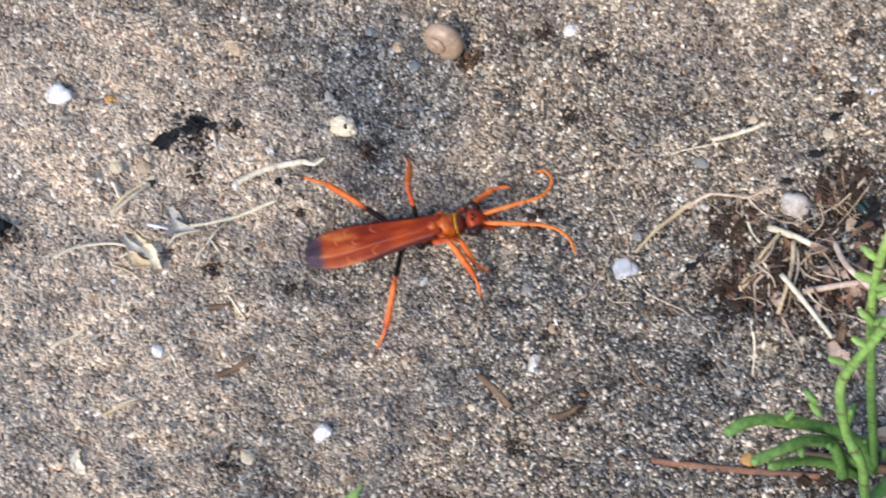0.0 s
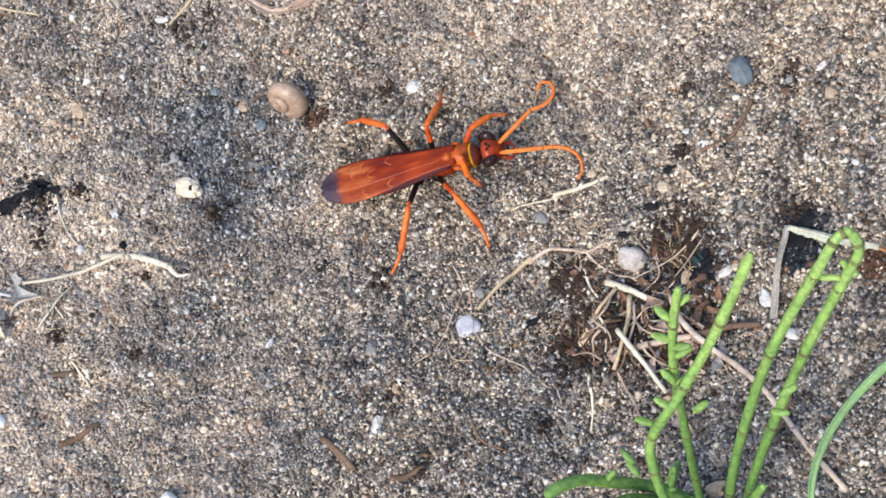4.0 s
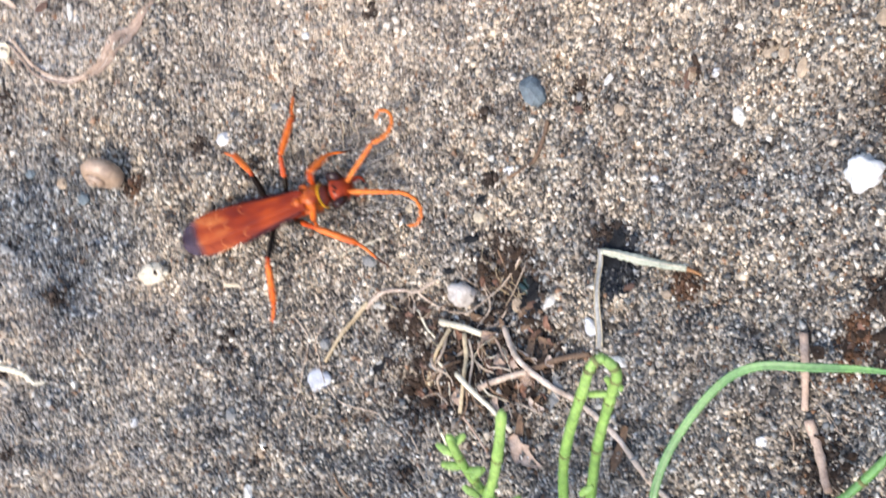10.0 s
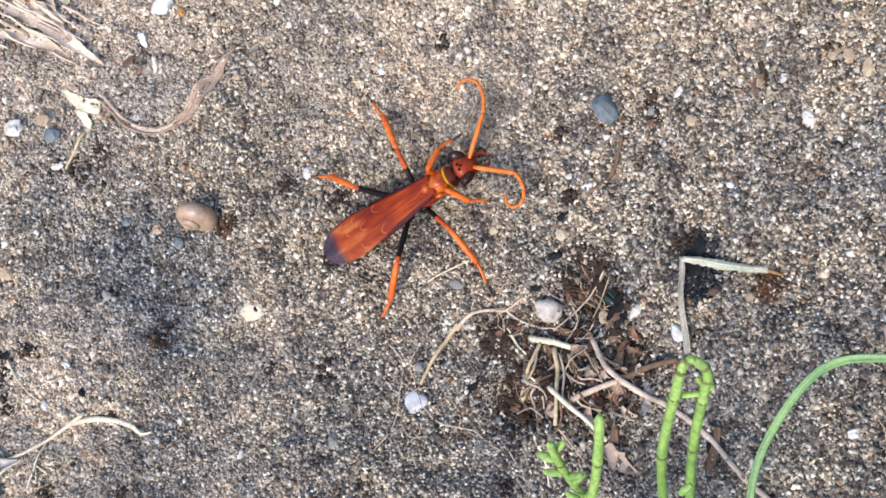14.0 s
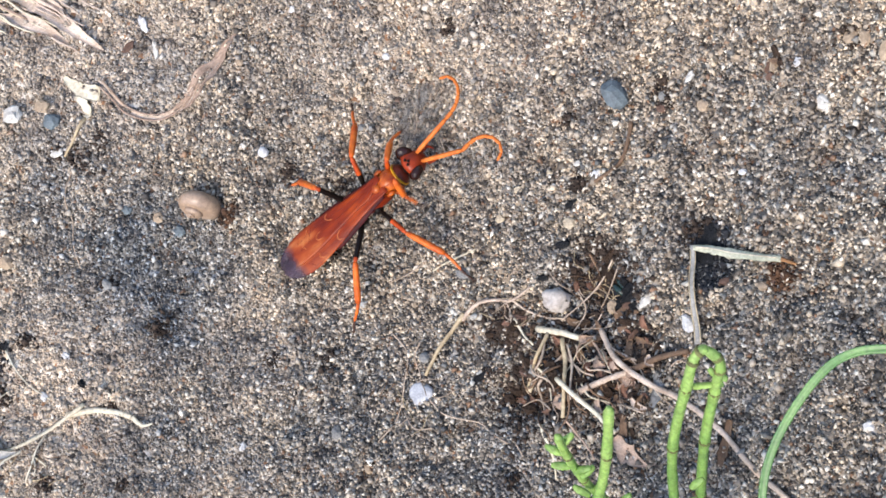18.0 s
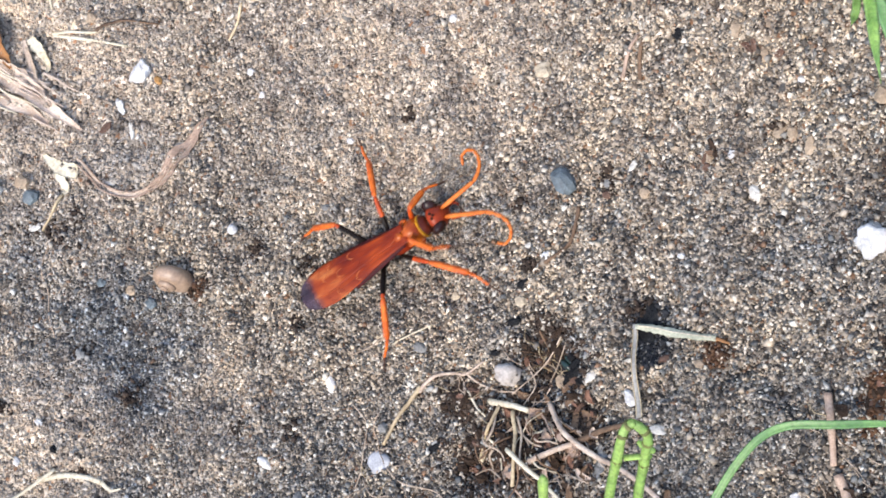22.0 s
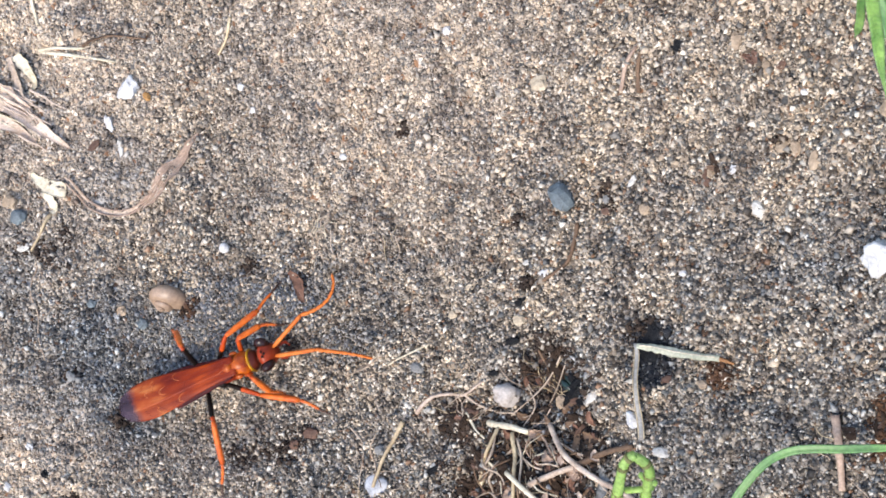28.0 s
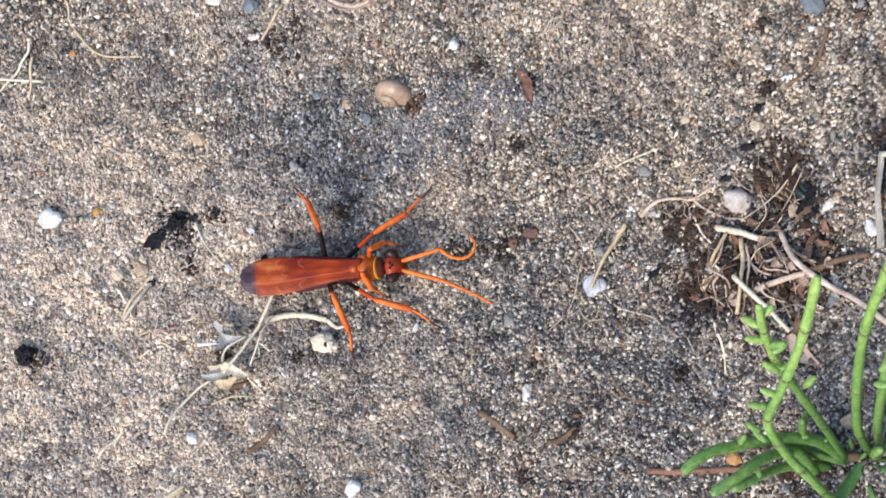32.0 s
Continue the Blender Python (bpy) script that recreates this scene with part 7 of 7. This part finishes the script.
    walk_leg(LEGS["front_left"], way, dig([(0, 6.5, 4.5, 16.9, 6.2), (1, 6.5, 4.5, 13.7, 5.7), (2, 6.5, 4.5, 10.6, 3.5), (2.5, 6.5, 4.5, 9.5, 4.0), (5, 6.5, 4.5, 12.8, 7.5), (6, 6.5, 4.5, 4.4, 6.2), (7, 6.5, 4.5, 6.2, 5.4), (8, 6.5, 4.5, 8.1, 6.4), (9, 6.5, 4.5, 11.9, 3.3), (10, 6.5, 4.5, 9.4, 6.0), (11, 6.5, 4.5, 8.9, 4.6), (12, 6.5, 4.5, 10.5, 4.6), (13, 6.5, 4.5, 8.3, 8.7), (14, 6.5, 4.5, 8.7, 5.3)]
             + [(16.5, 6.5, 4.5, 9.2, 4.3), (17, 6.5, 4.5, 8.4, 5.8), (18, 6.5, 4.5, 8.9, 6.4), (19, 6.5, 4.5, 4.6, 7.5), (20, 6.5, 4.5, 8.7, 4.7), (21, 6.5, 4.5, 5.9, 5.9), (22, 6.5, 4.5, 10.2, 5.3), (23, 6.5, 4.5, 5.1, 7.9), (24, 6.5, 4.5, 12.0, 5.0), (25, 6.5, 4.5, 10.1, 4.0), (28, 6.5, 4.5, 11.4, 4.0), (29, 6.5, 4.5, 12.7, 2.6), (30, 6.5, 4.5, 9.4, 3.8), (31, 6.5, 4.5, 12.8, 5.9), (32, 6.5, 4.5, 7.9, 3.7)], 1), 6.0)
    walk_leg(LEGS["front_right"], way, dig([(0, 6.5, -4.5, 8.8, -8.1), (1, 6.5, -4.5, 2.3, -6.5), (2, 6.5, -4.5, 5.2, -4.3), (2.5, 6.5, -4.5, 5.8, -4.3), (5, 6.5, -4.5, 5.0, -4.9), (6, 6.5, -4.5, 12.0, -6.0), (7, 6.5, -4.5, 9.1, -4.6), (8, 6.5, -4.5, 8.7, -5.3), (9, 6.5, -4.5, 10.8, -4.7), (10, 6.5, -4.5, 1.9, -5.5), (11, 6.5, -4.5, 6.7, -6.0), (12, 6.5, -4.5, 8.7, -6.5), (13, 6.5, -4.5, 10.6, -5.8), (14, 6.5, -4.5, 8.6, -6.0)]
             + [(16.5, 6.5, -4.5, 4.1, -6.5), (17, 6.5, -4.5, 10.4, -6.2), (18, 6.5, -4.5, 4.0, -5.1), (19, 6.5, -4.5, 7.6, -7.1), (20, 6.5, -4.5, 10.7, -6.7), (21, 6.5, -4.5, 10.6, -4.7), (22, 6.5, -4.5, 8.0, -5.1), (23, 6.5, -4.5, 4.8, -4.9), (24, 6.5, -4.5, 11.6, -5.4), (25, 6.5, -4.5, 2.7, -5.7), (28, 6.5, -4.5, 8.2, -7.0), (29, 6.5, -4.5, 8.2, -6.6), (30, 6.5, -4.5, 12.4, -7.0), (31, 6.5, -4.5, 9.7, -6.5), (32, 6.5, -4.5, 5.5, -4.6)], -1), 6.0)
    # each antenna: seconds, bend and tip
    walk_antenna(ANTENNAE["left"], [(0, 14.7, 1.1, 18.6, 6.1), (1, 12.1, 0.9, 18.0, 2.8), (2, 13.9, 1.8, 15.9, 7.1), (2.5, 12.1, 1.2, 15.8, 6.8), (5, 12.7, 3.8, 16.5, 8.9), (6, 15.1, 1.8, 13.3, 8.9), (7, 18.0, 1.8, 17.5, 7.8), (8, 14.7, 3.8, 17.9, 9.4), (9, 11.5, 0.9, 11.6, 5.5), (10, 13.8, 3.9, 16.0, 8.5), (11, 15.8, 2.9, 17.6, 7.9), (12, 14.3, 1.1, 18.4, 3.6), (13, 15.5, 1.8, 19.4, 6.7), (14, 14.1, 4.8, 12.3, 11.4)]
             + [(16.5, 18.4, 3.4, 23.2, 7.7), (17, 15.9, 1.9, 21.6, 7.9), (18, 14.9, 1.5, 18.8, 7.6), (19, 14.2, 0.9, 18.9, 4.9), (20, 15.8, 3.8, 15.4, 9.1), (21, 13.7, 5.5, 11.6, 11.2), (22, 12.8, 1.1, 15.4, 5.1), (23, 12.1, 4.1, 10.9, 10.4), (24, 13.8, 3.3, 14.3, 8.1), (25, 17.8, 1.8, 21.2, 6.5), (28, 16.0, 4.0, 22.4, 8.3), (29, 14.1, 2.9, 19.9, 4.8), (30, 16.6, 3.7, 23.0, 8.6), (31, 12.4, 4.4, 16.3, 9.0), (32, 15.2, 1.9, 21.2, 3.9)])
    walk_antenna(ANTENNAE["right"], [(0, 18.2, -3.0, 22.4, -8.2), (1, 14.6, -2.7, 22.7, -9.4), (2, 15.9, -2.5, 22.5, -7.5), (2.5, 12.6, -1.6, 21.1, -6.7), (5, 15.8, -1.4, 20.1, -7.7), (6, 16.0, -5.2, 18.6, -13.4), (7, 15.9, -4.4, 19.7, -10.8), (8, 18.1, -2.9, 20.5, -9.9), (9, 13.4, -4.9, 11.9, -10.7), (10, 18.4, -3.6, 16.9, -8.2), (11, 16.2, -2.3, 17.6, -7.0), (12, 16.8, -3.6, 22.0, -9.4), (13, 19.1, -2.9, 21.0, -7.7), (14, 16.5, -6.0, 11.7, -6.7)]
             + [(16.5, 18.4, -2.2, 22.6, -7.4), (17, 17.5, -1.8, 22.6, -5.2), (18, 15.0, -3.3, 19.1, -7.9), (19, 18.2, -3.4, 23.6, -8.6), (20, 17.3, -2.4, 18.2, -7.7), (21, 13.8, -3.4, 13.4, -7.7), (22, 15.5, -3.4, 14.9, -8.4), (23, 15.9, -3.6, 14.9, -8.6), (24, 15.7, -4.5, 16.3, -8.4), (25, 16.7, -4.5, 20.4, -9.6), (28, 20.1, -2.9, 24.9, -6.7), (29, 19.1, -3.1, 24.8, -9.6), (30, 17.5, -2.7, 23.7, -7.2), (31, 16.7, 1.3, 23.3, 3.2), (32, 18.1, -3.6, 24.3, -7.4)])
    # what the wasp pushes: the cream pebble, a yellow straw, a flake, two splinters, a bent straw, a husk
    walk(pebble, [(t, pose(x * MM, y * MM, zat(x * MM, y * MM) + z * MM, 0, 0, a)) for t, x, y, z, a in (
        (0, -75.3, -1.4, 0.9, 0), (5.8, -75.4, -1.6, 0.9, 0), (6.2, -75.4, -2.2, 0.9, 5), (7, -70.5, -3.4, 1.2, -50), (7.6, -58, -1.0, 1.0, -20), (8, -54.1, 0.0, 0.9, 20), (12, -54.1, 0.0, 0.7, 20), (13, -54.1, -0.1, -0.2, 20), (17, -54.1, -0.4, -0.6, 20),
        (18, -54.0, -0.8, -2.2, 20), (25.5, -54.0, -1.0, -2.6, 20), (26.2, -58.5, -10, 0.9, 40), (27, -69, -26.5, 1.0, 5), (29, -70.2, -27.1, 0.9, 0), (32, -69.7, -27.1, 0.9, 0))])
    walk(yellow_straw, [(t, pose(x * MM, y * MM, zat(x * MM, y * MM) + z * MM, 0, 0, a)) for t, x, y, z, a in (
        (0, -14.6, 7.9, 0.4, 0), (5.5, -14.3, 7.7, 0.4, 0), (6, -14.3, 5.4, 0.5, 7), (7, -43.6, -0.2, 0.5, -18), (8, -42.2, -0.5, 0.4, -25), (9, -41.2, -0.9, 0.4, -22), (10, -41.0, -1.0, 0.1, -22), (11, -41.0, -1.0, -0.9, -22), (32, -41.0, -1.0, -1.0, -22))])
    walk(flake, [(t, pose(x * MM, y * MM, zat(x * MM, y * MM) + z * MM, 0, 0, a)) for t, x, y, z, a in (
        (0, -42.0, 21.7, 0.5, 0), (13.2, -42.0, 21.8, 0.5, 0), (14, -42.4, 22.2, 0.0, 10), (15.5, -43.0, 22.8, -1.2, 40), (32, -43.0, 22.8, -1.3, 40))])
    walk(speck, [(t, pose(x * MM, y * MM, zat(x * MM, y * MM) + z * MM, 0, 0, a)) for t, x, y, z, a in ((0, -49.8, 23.8, -1.3, 0), (14.6, -49.8, 23.8, -1.2, 0), (16.2, -49.8, 23.8, 0.5, 0), (32, -49.8, 23.8, 0.5, 0))])
    for ob, x, y, a in ((chip_a, -32.1, -2.1, 20), (chip_b, -43.2, -15.0, -35)):
        walk(ob, [(t, pose(x * MM, y * MM, zat(x * MM, y * MM) + z * MM, 0, 0, a)) for t, z in ((0, -1.2), (20.0, -1.1), (20.7, 0.35), (25.5, 0.3), (27.0, -1.2), (32, -1.3))])
    for ob, deep, x, y, a in ((tuft, 1.9, -32.0, 27.0, 0), (dug_scrap, 1.9, dug_scrap.location.x / MM, dug_scrap.location.y / MM, 0), (brown_pebbles[0], 1.6, -34.8, -6.6, 8), (brown_pebbles[1], 1.6, -37.8, -8.4, 30)):
        top = ob.location.z
        walk(ob, [(t, pose(x * MM, y * MM, top - z * MM, 0, 0, a)) for t, z in ((0, deep), (25.5, deep), (26.8, 0.0), (32, 0.0))])
    lx, ly, lz = leaning_straw.location
    walk(leaning_straw, [(t, pose(lx + x * MM, ly + y * MM, lz + z * MM, 0, 0, a)) for t, x, y, z, a in ((0, 0, 0, 0, 0), (25.5, 0, 0, 0, 0), (26.6, -0.9, -2.8, 1.0, 6), (32, -1.0, -3.0, 1.0, 8))])
    for ob in (spoil, furrow):
        walk(ob, [(t, pose(0, 0, -z * MM)) for t, z in ((0, 1.6), (25.5, 1.5), (27.2, 0.0), (32, 0.0))])
    shell = snail.matrix_basis.copy()
    walk(snail, [(t, Matrix.Translation((0, 0, -z * MM)) @ shell) for t, z in ((0, 0), (10, 0), (16, 0.7), (22, 1.6), (27, 3.1), (32, 3.1))])
    still, pushed = [(11.5, 0, 0, 0, 0), (28.5, 0, 0, 0, 0)], {
        bent_straw: [(29.5, 2.0, -0.6, 0.3, 1), (30, 3.6, -1.9, 0.3, 5), (30.6, 6.0, -0.1, 0.5, 6), (31.2, 6.1, 0.2, 0.5, 3), (31.5, 5.0, -2.6, 0.3, 5), (32, 3.5, -5.2, 0.1, 6)],
        thin_straw: [(29.5, 2.0, -0.6, 0.3, -3), (30, 3.2, -2.4, 0.4, -14), (30.6, 3.0, -1.3, 0.5, -9), (31.0, 3.8, -0.5, 0.9, 18), (31.2, 4.1, -0.4, 1.1, 33), (32, 3.3, -1.9, 1.0, 36)]}
    early = {bent_straw: [(0, -4.3, 4.7, 1.8, 36), (2.5, -4.3, 4.7, 1.8, 36), (4.5, 0.6, 2.6, 0.2, 2), (9, 0.6, 2.6, 0.2, 2)], thin_straw: [(0, 0.6, 0.5, 0.2, 2), (2.5, 0.6, 0.5, 0.2, 2), (4.5, 0.6, 2.6, 0.2, 2), (9, 0.6, 2.6, 0.2, 2)]}
    for ob in (bent_straw, thin_straw):
        walk(ob, [(t, pose(-0.082 + x * MM, -0.0175 + y * MM, z * MM, 0, 0, a)) for t, x, y, z, a in early[ob] + still + pushed[ob]])
    hz = zat(-0.101, -0.0282) * 1000
    walk(husk, [(t, pose(x * MM, y * MM, z * MM, 0, 0, a)) for t, x, y, z, a in (
        (0, -101.0, -28.2, hz + 0.6, 0), (29.5, -101.0, -28.2, hz + 0.6, 0), (30, -100.4, -28.8, hz + 0.6, 6), (31, -95.2, -29.6, hz - 0.4, 20), (31.5, -90.2, -32.6, hz - 1.4, 30), (32, -89.0, -33.2, hz - 1.6, 32))])
    sx, sy, sz = scrap.location * 1000
    walk(scrap, [(t, pose((sx + x) * MM, (sy + y) * MM, (sz + z) * MM, 0, 0, a)) for t, x, y, z, a in ((0, 0, 0, 0, 0), (30.4, 0, 0, 0, 0), (31, 4.2, -1.6, 0.5, 8), (31.5, 7.0, -2.4, -0.2, 6), (32, 8.4, -2.8, -0.6, 4))])


motions()
